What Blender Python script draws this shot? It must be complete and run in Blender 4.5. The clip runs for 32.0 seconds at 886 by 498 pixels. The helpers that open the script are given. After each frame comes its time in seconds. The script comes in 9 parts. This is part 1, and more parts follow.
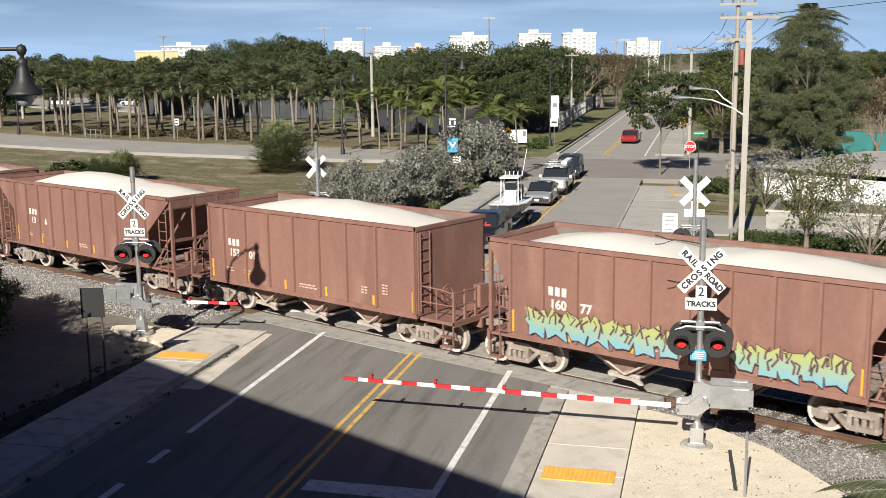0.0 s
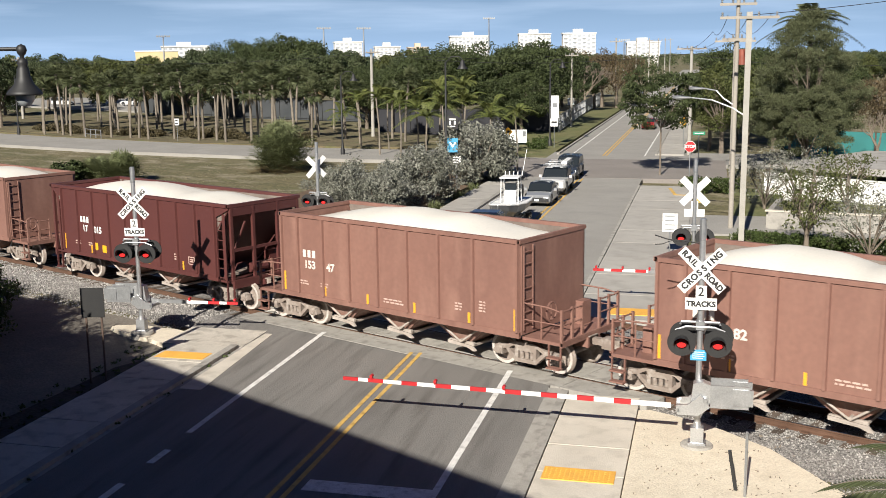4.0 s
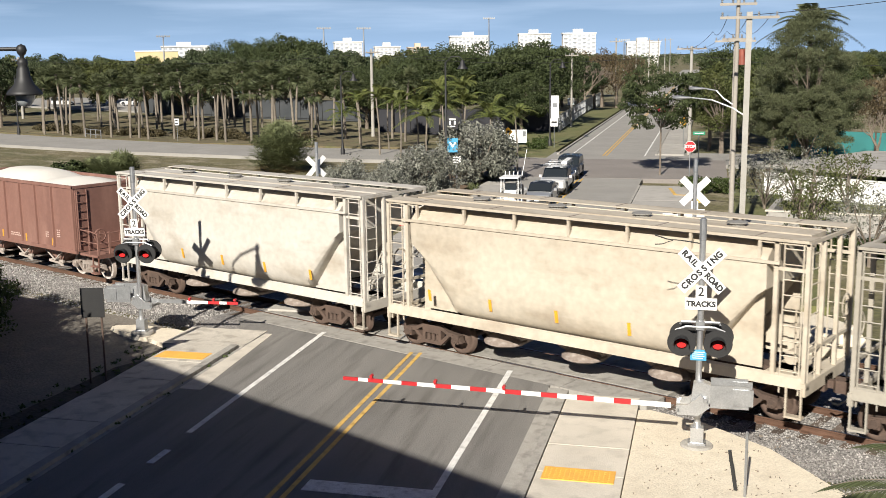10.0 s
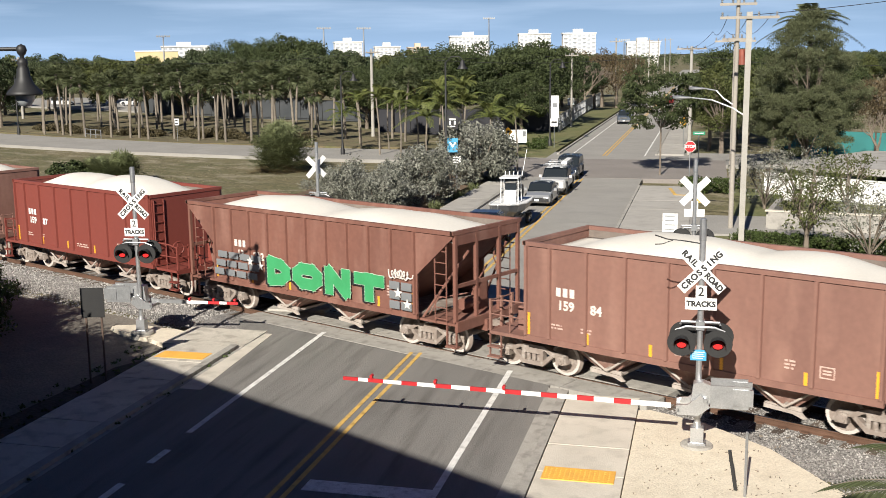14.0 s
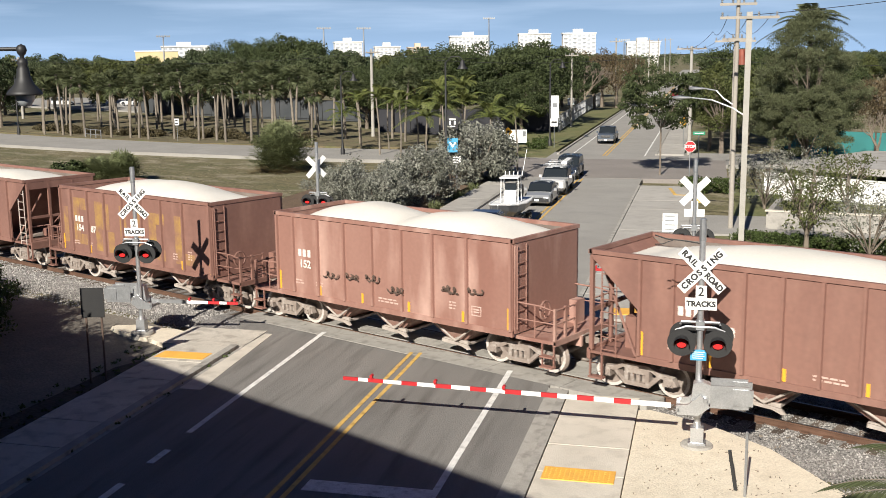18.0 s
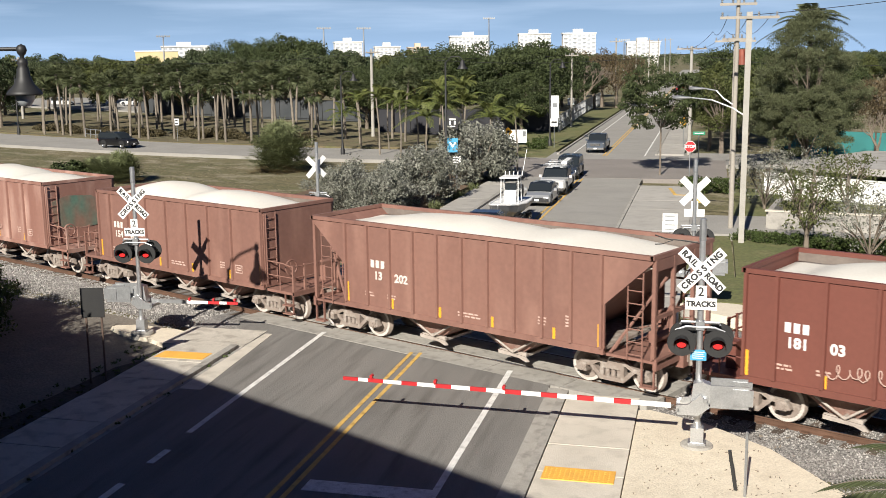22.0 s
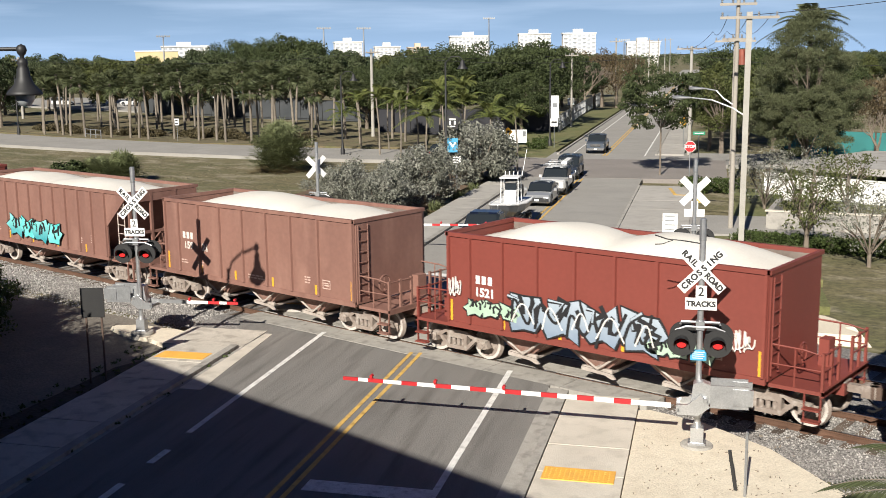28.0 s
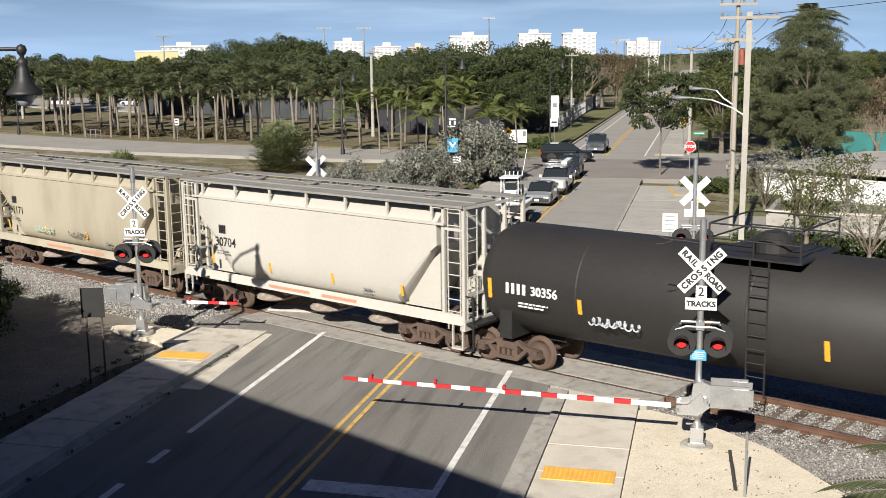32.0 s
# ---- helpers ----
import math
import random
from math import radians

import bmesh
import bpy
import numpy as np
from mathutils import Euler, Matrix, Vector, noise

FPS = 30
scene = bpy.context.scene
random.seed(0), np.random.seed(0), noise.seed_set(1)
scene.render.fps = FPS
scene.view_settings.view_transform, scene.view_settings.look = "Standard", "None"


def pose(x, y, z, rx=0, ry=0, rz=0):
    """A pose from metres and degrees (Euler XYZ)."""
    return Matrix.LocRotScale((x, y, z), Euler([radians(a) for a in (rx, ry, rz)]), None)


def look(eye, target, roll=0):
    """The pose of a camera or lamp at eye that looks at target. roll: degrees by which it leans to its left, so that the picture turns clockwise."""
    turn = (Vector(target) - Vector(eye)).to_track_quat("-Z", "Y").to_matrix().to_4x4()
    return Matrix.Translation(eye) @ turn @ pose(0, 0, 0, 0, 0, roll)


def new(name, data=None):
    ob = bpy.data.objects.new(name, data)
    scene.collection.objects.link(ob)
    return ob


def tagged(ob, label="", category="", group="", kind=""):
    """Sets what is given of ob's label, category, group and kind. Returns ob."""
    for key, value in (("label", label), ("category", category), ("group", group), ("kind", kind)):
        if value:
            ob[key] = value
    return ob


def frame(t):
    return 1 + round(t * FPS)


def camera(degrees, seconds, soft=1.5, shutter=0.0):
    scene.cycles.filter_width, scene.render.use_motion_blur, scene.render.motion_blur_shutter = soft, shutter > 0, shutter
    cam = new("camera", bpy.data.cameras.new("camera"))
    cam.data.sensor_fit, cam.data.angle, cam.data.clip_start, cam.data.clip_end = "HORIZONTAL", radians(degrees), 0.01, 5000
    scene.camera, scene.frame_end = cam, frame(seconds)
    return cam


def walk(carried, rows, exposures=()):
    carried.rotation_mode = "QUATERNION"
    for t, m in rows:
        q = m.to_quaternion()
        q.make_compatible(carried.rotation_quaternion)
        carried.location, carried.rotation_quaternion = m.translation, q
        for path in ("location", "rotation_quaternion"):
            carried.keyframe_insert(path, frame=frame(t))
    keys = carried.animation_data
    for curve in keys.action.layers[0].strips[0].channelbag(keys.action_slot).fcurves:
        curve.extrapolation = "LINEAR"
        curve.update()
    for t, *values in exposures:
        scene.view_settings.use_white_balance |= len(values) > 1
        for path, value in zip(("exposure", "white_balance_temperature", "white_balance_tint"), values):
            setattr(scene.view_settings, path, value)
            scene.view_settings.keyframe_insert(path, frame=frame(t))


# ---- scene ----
cam = camera(45.07, 32.0, soft=0.75, shutter=0.06)
EYE = (0.0, -24.307, 8.552)
AIM = (-6.2454, -16.7045, 6.7635)
walk(cam, [(0.0, look(EYE, AIM, -0.71)), (32.0, look(EYE, AIM, -0.71))], exposures=[(0.0, 0.68), (32.0, 0.68)])

# ---- light: low sun from behind the camera, clear winter sky ----
SUN_WAY = Vector((-0.38, 1.0, -0.65)).normalized()
world = bpy.data.worlds.new("world")
scene.world = world
world.use_nodes = True
wn, wl = world.node_tree.nodes, world.node_tree.links
sky = wn.new("ShaderNodeTexSky")
sky.sky_type, sky.sun_disc = "NISHITA", False
sky.sun_elevation = math.asin(-SUN_WAY.z)
sky.sun_rotation = math.atan2(-SUN_WAY.x, -SUN_WAY.y)
sky.air_density, sky.dust_density, sky.ozone_density = 1.0, 0.2, 3.0
tint = wn.new("ShaderNodeMixRGB")
tint.blend_type = "MULTIPLY"
tint.inputs[0].default_value, tint.inputs[2].default_value = 1.0, (0.56, 0.71, 1.10, 1)
wl.new(sky.outputs[0], tint.inputs[1])
# thin bands of cloud low in the sky
wco = wn.new("ShaderNodeTexCoord")
wmp = wn.new("ShaderNodeMapping")
wmp.inputs["Scale"].default_value = (2.0, 2.0, 26.0)
wl.new(wco.outputs["Generated"], wmp.inputs[0])
wno = wn.new("ShaderNodeTexNoise")
wno.inputs["Scale"].default_value, wno.inputs["Detail"].default_value = 2.2, 7
wl.new(wmp.outputs[0], wno.inputs[0])
wra = wn.new("ShaderNodeValToRGB")
wra.color_ramp.elements[0].position, wra.color_ramp.elements[1].position = 0.44, 0.72
wra.color_ramp.elements[1].color = (0.55, 0.55, 0.55, 1)
wl.new(wno.outputs[0], wra.inputs[0])
cloud = wn.new("ShaderNodeMixRGB")
wlow = wn.new("ShaderNodeMapRange")
wlow.inputs["From Min"].default_value, wlow.inputs["From Max"].default_value = 0.04, 0.30
wlow.inputs["To Min"].default_value, wlow.inputs["To Max"].default_value = 1.0, 0.0
wfac = wn.new("ShaderNodeMath")
wfac.operation = "MULTIPLY"
wl.new(wra.outputs[0], wfac.inputs[0])
wl.new(wlow.outputs[0], wfac.inputs[1])
wl.new(wfac.outputs[0], cloud.inputs[0])
wl.new(tint.outputs[0], cloud.inputs[1])
cloud.inputs[2].default_value = (18.5, 21.2, 25.0, 1)
# pale haze low over the horizon
wsep = wn.new("ShaderNodeSeparateXYZ")
wl.new(wco.outputs["Generated"], wsep.inputs[0])
whz = wn.new("ShaderNodeMapRange")
whz.inputs["From Min"].default_value, whz.inputs["From Max"].default_value = 0.0, 0.10
whz.inputs["To Min"].default_value, whz.inputs["To Max"].default_value = 0.74, 0.0
wl.new(wsep.outputs[2], whz.inputs[0])
wl.new(wsep.outputs[2], wlow.inputs[0])
haze = wn.new("ShaderNodeMixRGB")
wl.new(whz.outputs[0], haze.inputs[0])
wl.new(cloud.outputs[0], haze.inputs[1])
haze.inputs[2].default_value = (12.5, 19.2, 29.5, 1)
wl.new(haze.outputs[0], wn["Background"].inputs[0])
wn["Background"].inputs[1].default_value = 0.0235
sun = new("sun", bpy.data.lights.new("sun", "SUN"))
sun.data.energy, sun.data.angle, sun.data.color = 5.0, radians(0.53), (1.0, 0.94, 0.84)
sun.matrix_world = look((0, 0, 60), Vector((0, 0, 60)) + SUN_WAY)


# ---- materials ----
def nodes_of(name):
    m = bpy.data.materials.new(name)
    m.use_nodes = True
    t = m.node_tree
    return m, t.nodes, t.links, t.nodes["Principled BSDF"]


def mat(name, a, b=None, scale=3.0, rough=0.7, metal=0.0, bump=0.0, fine=40.0, contrast=0.5, streak=0.0, dirt=None, grain=0.12, along=1.0, turn=0.0,
        emit=0.0, pick=0.0, spread=None):
    """Base colour a that wanders towards b at a large scale, fine grain and relief; streak pulls the large pattern into upright runs;
    dirt: a colour that settles in patches; pick: how much each object differs in tone."""
    m, n, l, p = nodes_of(name)
    b = b or tuple(c * 0.75 for c in a)
    co = n.new("ShaderNodeTexCoord")
    mp = n.new("ShaderNodeMapping")
    l.new(co.outputs["Object"], mp.inputs[0])
    mp.inputs["Scale"].default_value = (along, 1, 1 - 0.9 * streak)
    if turn:
        mp.vector_type = "TEXTURE"
        mp.inputs["Rotation"].default_value = (0, 0, radians(turn))
        mp.inputs["Scale"].default_value = (1 / along, 1, 1)
    big = n.new("ShaderNodeTexNoise")
    big.inputs["Scale"].default_value, big.inputs["Detail"].default_value = scale, 6
    l.new(mp.outputs[0], big.inputs[0])
    ramp = n.new("ShaderNodeValToRGB")
    ramp.color_ramp.elements[0].position, ramp.color_ramp.elements[1].position = 0.5 - contrast / 2.5, 0.5 + contrast / 2.5
    ramp.color_ramp.elements[0].color, ramp.color_ramp.elements[1].color = (*a, 1), (*b, 1)
    l.new(big.outputs[0], ramp.inputs[0])
    small = n.new("ShaderNodeTexNoise")
    small.inputs["Scale"].default_value, small.inputs["Detail"].default_value = fine, 4
    l.new(co.outputs["Object"], small.inputs[0])
    out = ramp.outputs[0]
    if dirt:
        d = n.new("ShaderNodeTexNoise")
        d.inputs["Scale"].default_value, d.inputs["Detail"].default_value = scale * 2.3, 8
        l.new(mp.outputs[0], d.inputs[0])
        dr = n.new("ShaderNodeValToRGB")
        dr.color_ramp.elements[0].position, dr.color_ramp.elements[1].position = 0.5, 0.72
        l.new(d.outputs[0], dr.inputs[0])
        mx = n.new("ShaderNodeMixRGB")
        l.new(dr.outputs[0], mx.inputs[0])
        l.new(out, mx.inputs[1])
        mx.inputs[2].default_value = (*dirt, 1)
        out = mx.outputs[0]
    g = n.new("ShaderNodeMapRange")
    g.inputs["From Min"].default_value, g.inputs["From Max"].default_value = 0.25, 0.75
    g.inputs["To Min"].default_value, g.inputs["To Max"].default_value = 1 - grain, 1 + grain
    l.new(small.outputs[0], g.inputs[0])
    val = g.outputs[0]
    if pick:
        oi = n.new("ShaderNodeObjectInfo")
        pr = n.new("ShaderNodeMapRange")
        pr.inputs["To Min"].default_value, pr.inputs["To Max"].default_value = 1 - pick, 1 + pick
        l.new(oi.outputs["Random"], pr.inputs[0])
        mu = n.new("ShaderNodeMath")
        mu.operation = "MULTIPLY"
        l.new(val, mu.inputs[0])
        l.new(pr.outputs[0], mu.inputs[1])
        val = mu.outputs[0]
    if spread:
        ge = n.new("ShaderNodeNewGeometry")
        sr = n.new("ShaderNodeMapRange")
        sr.inputs["To Min"].default_value, sr.inputs["To Max"].default_value = 1 - spread, 1 + spread
        l.new(ge.outputs["Random Per Island"], sr.inputs[0])
        mu = n.new("ShaderNodeMath")
        mu.operation = "MULTIPLY"
        l.new(val, mu.inputs[0])
        l.new(sr.outputs[0], mu.inputs[1])
        val = mu.outputs[0]
    hs = n.new("ShaderNodeVectorMath")
    hs.operation = "SCALE"
    l.new(out, hs.inputs[0])
    l.new(val, hs.inputs["Scale"])
    l.new(hs.outputs[0], p.inputs["Base Color"])
    p.inputs["Roughness"].default_value, p.inputs["Metallic"].default_value = rough, metal
    if bump:
        bp = n.new("ShaderNodeBump")
        bp.inputs["Strength"].default_value, bp.inputs["Distance"].default_value = 1.0, bump
        l.new(small.outputs[0], bp.inputs["Height"])
        l.new(bp.outputs[0], p.inputs["Normal"])
    if emit:
        p.inputs["Emission Color"].default_value, p.inputs["Emission Strength"].default_value = (*a, 1), emit
    return m


def leaf_mat(name, a, b, through_light=0.25, spread=0.35, fine=0.4):
    """Foliage: tone differs from leaf to leaf and in large patches; some light passes through."""
    m = mat(name, a, b, scale=fine, rough=0.6, contrast=0.7, grain=0.1, fine=3.0, spread=spread)
    m.node_tree.nodes["Principled BSDF"].inputs["Specular IOR Level"].default_value = 0.25
    n, l = m.node_tree.nodes, m.node_tree.links
    tr = n.new("ShaderNodeBsdfTranslucent")
    mixs = n.new("ShaderNodeMixShader")
    mixs.inputs[0].default_value = through_light
    src = m.node_tree.nodes["Principled BSDF"].inputs["Base Color"].links[0].from_socket
    l.new(src, tr.inputs[0])
    l.new(n["Principled BSDF"].outputs[0], mixs.inputs[1])
    l.new(tr.outputs[0], mixs.inputs[2])
    l.new(mixs.outputs[0], n["Material Output"].inputs[0])
    return m


def glass_mat(name, tint=(0.02, 0.025, 0.03)):
    m, n, l, p = nodes_of(name)
    p.inputs["Base Color"].default_value = (*tint, 1)
    p.inputs["Roughness"].default_value, p.inputs["Specular IOR Level"].default_value = 0.18, 0.12
    return m


ASPHALT = mat("asphalt", (0.155, 0.148, 0.137), (0.205, 0.195, 0.18), 1.1, 0.9, bump=0.012, fine=34, dirt=(0.115, 0.108, 0.098), grain=0.34, along=0.10, turn=115.5)
ASPHALT_PALE = mat("pale_asphalt", (0.265, 0.252, 0.23), (0.31, 0.297, 0.272), 0.3, 0.9, bump=0.008, fine=50, dirt=(0.26, 0.25, 0.23), grain=0.18)
CONCRETE = mat("concrete", (0.60, 0.55, 0.47), (0.50, 0.46, 0.39), 0.9, 0.88, bump=0.006, fine=40, dirt=(0.42, 0.385, 0.325), pick=0.05)
CONCRETE_PLAIN = mat("plain_concrete", (0.40, 0.38, 0.345), (0.35, 0.33, 0.30), 0.6, 0.9, bump=0.004, fine=30, dirt=(0.31, 0.295, 0.265), grain=0.12, pick=0.06)
CONCRETE_GREY = mat("grey_concrete", (0.38, 0.36, 0.325), (0.30, 0.285, 0.255), 1.5, 0.88, bump=0.006, fine=40, dirt=(0.22, 0.205, 0.185), pick=0.08)
CONCRETE_OLD = mat("old_concrete", (0.53, 0.49, 0.425), (0.45, 0.415, 0.355), 0.9, 0.9, bump=0.006, fine=30, dirt=(0.29, 0.265, 0.225), grain=0.2, pick=0.08)
SANDY = mat("pale_crushed_shell", (0.68, 0.61, 0.485), (0.62, 0.55, 0.435), 0.9, 0.95, bump=0.012, fine=26, dirt=(0.58, 0.51, 0.40), grain=0.14)
BALLAST = mat("ballast_stone", (0.30, 0.285, 0.265), (0.20, 0.19, 0.18), 1.2, 0.95, bump=0.04, fine=22, grain=0.35, pick=0.3, spread=0.5)
BALLAST_BED = mat("ballast_bed", (0.19, 0.18, 0.17), (0.27, 0.25, 0.235), 0.5, 0.95, bump=0.08, fine=16, grain=0.5)
RUST = mat("rusty_rail_steel", (0.10, 0.055, 0.035), (0.16, 0.09, 0.06), 2, 0.8, 0.3, bump=0.003, fine=30)
RAIL_TOP = mat("polished_rail_steel", (0.35, 0.33, 0.31), (0.25, 0.23, 0.21), 3, 0.35, 1.0)
DUSTY_BROWN = mat("dusty_brown_hopper_bottom", (0.28, 0.165, 0.13), (0.22, 0.12, 0.095), 1.2, 0.8, fine=14, dirt=(0.35, 0.27, 0.235))
PALE_GEAR = mat("pale_dusty_steel", (0.42, 0.375, 0.335), (0.31, 0.265, 0.23), 3, 0.8, fine=20)
TIE = mat("weathered_timber", (0.085, 0.062, 0.048), (0.13, 0.10, 0.08), 1.5, 0.9, bump=0.01, fine=30, pick=0.25)
WHITE_LINE = mat("white_road_paint", (0.78, 0.77, 0.74), (0.6, 0.59, 0.56), 2.5, 0.7, fine=35, dirt=(0.42, 0.41, 0.39), grain=0.2)
YELLOW_LINE = mat("yellow_road_paint", (0.66, 0.42, 0.10), (0.55, 0.36, 0.12), 2.5, 0.7, fine=35, dirt=(0.33, 0.2, 0.06), grain=0.2)
TACTILE = mat("tactile_yellow", (0.78, 0.42, 0.07), (0.68, 0.36, 0.07), 3, 0.7, fine=30)
GRASS_GROUND = mat("dry_grass_ground", (0.155, 0.128, 0.068), (0.088, 0.090, 0.034), 0.30, 0.95, bump=0.05, fine=4.5, dirt=(0.27, 0.235, 0.165), grain=0.45, contrast=0.6, along=0.45)
LAWN = mat("mown_lawn", (0.095, 0.112, 0.036), (0.145, 0.14, 0.055), 0.2, 0.95, bump=0.04, fine=6, dirt=(0.17, 0.15, 0.07), grain=0.3)
PALM_FLOOR = mat("dry_grass_and_litter", (0.17, 0.135, 0.075), (0.10, 0.085, 0.045), 0.25, 0.95, bump=0.05, fine=6, dirt=(0.12, 0.125, 0.05), grain=0.35, contrast=0.5)
MULCH = mat("brown_mulch", (0.10, 0.065, 0.04), (0.15, 0.10, 0.06), 0.6, 0.95, bump=0.05, fine=8, grain=0.35)

BROWN = mat("oxide_brown_car_paint", (0.235, 0.121, 0.093), (0.19, 0.097, 0.076), 0.6, 0.66, bump=0.002, fine=7, streak=0.82, dirt=(0.262, 0.142, 0.110), grain=0.08, contrast=0.4)
FRESH = mat("pale_faded_car_paint", (0.30, 0.165, 0.13), (0.235, 0.115, 0.088), 0.45, 0.62, bump=0.002, fine=9, streak=0.85, dirt=(0.44, 0.28, 0.23), grain=0.06)
MIDBROWN = mat("dull_brown_car_paint", (0.20, 0.088, 0.064), (0.165, 0.074, 0.055), 0.6, 0.64, bump=0.002, fine=7, streak=0.82, dirt=(0.25, 0.13, 0.10), grain=0.1, contrast=0.4)
RED = mat("oxide_red_car_paint", (0.21, 0.050, 0.037), (0.18, 0.044, 0.033), 0.4, 0.55, bump=0.002, fine=9, streak=0.7, grain=0.05)
MAROON = mat("dark_maroon_car_paint", (0.105, 0.034, 0.03), (0.085, 0.028, 0.026), 0.5, 0.5, bump=0.002, fine=9, streak=0.7, grain=0.05)
RUSSET = mat("dark_russet_car_paint", (0.165, 0.055, 0.04), (0.135, 0.047, 0.035), 0.5, 0.58, bump=0.002, fine=9, streak=0.8, grain=0.06)
CAR_IN = mat("inside_rust", (0.13, 0.10, 0.085), (0.21, 0.18, 0.155), 1.2, 0.85, fine=12)
UNDER = mat("dusty_running_gear", (0.27, 0.225, 0.195), (0.19, 0.15, 0.125), 2.5, 0.85, 0.0, bump=0.004, fine=20, dirt=(0.36, 0.32, 0.285))
UNDER_DARK = mat("dark_running_gear", (0.08, 0.055, 0.043), (0.115, 0.076, 0.058), 2.5, 0.85, 0.1, bump=0.004, fine=20)
WHEEL_RIM = mat("dusty_wheel_rim", (0.56, 0.52, 0.48), (0.42, 0.38, 0.34), 4, 0.6, 0.0, fine=20)
SAND = mat("white_limestone_sand", (0.64, 0.615, 0.56), (0.58, 0.55, 0.495), 0.5, 0.95, bump=0.005, fine=22, grain=0.05)
LETTER = mat("white_lettering", (0.72, 0.66, 0.60), (0.6, 0.52, 0.46), 4, 0.6, fine=20)
LETTER_FAINT = mat("faded_lettering", (0.58, 0.44, 0.38), (0.46, 0.30, 0.25), 5, 0.6, fine=20)
STRIPE = mat("yellow_reflector", (0.80, 0.40, 0.03), (0.68, 0.32, 0.03), 4, 0.5, fine=20)
CREAM = mat("clean_cream_car_paint", (0.46, 0.415, 0.325), (0.42, 0.375, 0.29), 0.4, 0.5, fine=9, streak=0.8, grain=0.04)
CREAM_TAN = mat("tan_cream_car_paint", (0.40, 0.362, 0.28), (0.36, 0.325, 0.25), 0.4, 0.5, fine=9, streak=0.8, grain=0.04, dirt=(0.31, 0.275, 0.21))
CREAM_WHITE = mat("pale_white_car_paint", (0.48, 0.465, 0.425), (0.44, 0.42, 0.38), 0.4, 0.5, fine=9, streak=0.8, grain=0.04)
GRIMY = mat("grimy_white_car_paint", (0.54, 0.52, 0.475), (0.46, 0.42, 0.355), 0.45, 0.7, fine=5, streak=-0.2, along=0.45, dirt=(0.34, 0.295, 0.235), grain=0.10, contrast=0.6)
GRIMY_B = mat("stained_cream_car_paint", (0.54, 0.49, 0.40), (0.40, 0.345, 0.27), 0.42, 0.7, fine=5, streak=-0.2, along=0.4, dirt=(0.33, 0.27, 0.20), grain=0.12, contrast=0.7)
GRIMY_C = mat("grey_stained_car_paint", (0.36, 0.335, 0.285), (0.29, 0.265, 0.22), 0.35, 0.7, fine=9, streak=0.6, dirt=(0.42, 0.385, 0.32), grain=0.08)
ROOF_GREY = mat("weathered_grey_car_roof", (0.30, 0.29, 0.265), (0.22, 0.21, 0.195), 0.8, 0.75, 0.1, fine=14)
STEEL_BLUE = mat("faded_blue_steel", (0.085, 0.112, 0.16), (0.062, 0.082, 0.118), 0.8, 0.62, fine=12, streak=0.7, dirt=(0.12, 0.15, 0.20))
DECK_BROWN = mat("rusty_deck", (0.075, 0.06, 0.052), (0.105, 0.085, 0.072), 1.5, 0.85, fine=12)
TANK_BLACK = mat("black_tank_paint", (0.019, 0.018, 0.018), (0.025, 0.023, 0.022), 0.6, 0.6, fine=9, streak=0.7)
BLACK = mat("black_paint", (0.015, 0.015, 0.016), (0.022, 0.022, 0.022), 2, 0.55)
GALV = mat("galvanised_steel", (0.46, 0.47, 0.48), (0.36, 0.37, 0.38), 5, 0.42, 0.75, fine=30)
ALU = mat("brushed_aluminium", (0.62, 0.63, 0.64), (0.52, 0.53, 0.54), 3, 0.38, 0.8, fine=30)
WHITE = mat("white_paint", (0.80, 0.80, 0.78), (0.72, 0.72, 0.70), 2, 0.5, grain=0.04)
RED_SHEET = mat("red_reflective_sheet", (0.47, 0.025, 0.03), (0.40, 0.022, 0.026), 3, 0.45, grain=0.05)
LENS_RED = mat("lit_red_lens", (0.75, 0.03, 0.03), (0.7, 0.02, 0.02), 2, 0.3, grain=0.0, emit=0.13)
LENS_DARK = mat("hood_shaded_red_lens", (0.10, 0.012, 0.012), (0.07, 0.01, 0.01), 2, 0.2)
SIGN_BLUE = mat("blue_sign_sheet", (0.06, 0.32, 0.52), (0.06, 0.29, 0.48), 3, 0.5, grain=0.03)
SIGN_GREEN = mat("green_sign_sheet", (0.02, 0.25, 0.14), (0.02, 0.22, 0.12), 3, 0.5, grain=0.03)
SIGN_YELLOW = mat("yellow_sign_sheet", (0.80, 0.42, 0.02), (0.75, 0.38, 0.02), 3, 0.5, grain=0.03)
POLE_WOOD = mat("bleached_pole_timber", (0.36, 0.33, 0.285), (0.27, 0.245, 0.21), 1.2, 0.9, bump=0.004, fine=22, streak=0.9)
POLE_CONC = mat("spun_concrete_pole", (0.37, 0.355, 0.32), (0.30, 0.285, 0.255), 1.2, 0.85, fine=22)
TRUNK = mat("grey_brown_bark", (0.20, 0.165, 0.13), (0.13, 0.105, 0.08), 3, 0.95, bump=0.01, fine=12)
PALM_TRUNK = mat("palm_trunk_bark", (0.215, 0.185, 0.15), (0.14, 0.12, 0.095), 2.5, 0.95, bump=0.012, fine=9, pick=0.15)
GLASS_CAR = glass_mat("car_window_glass")
TYRE = mat("tyre_rubber", (0.02, 0.02, 0.02), (0.03, 0.03, 0.03), 5, 0.85)
CHROME = mat("bright_metal", (0.6, 0.6, 0.6), (0.5, 0.5, 0.5), 5, 0.25, 1.0)


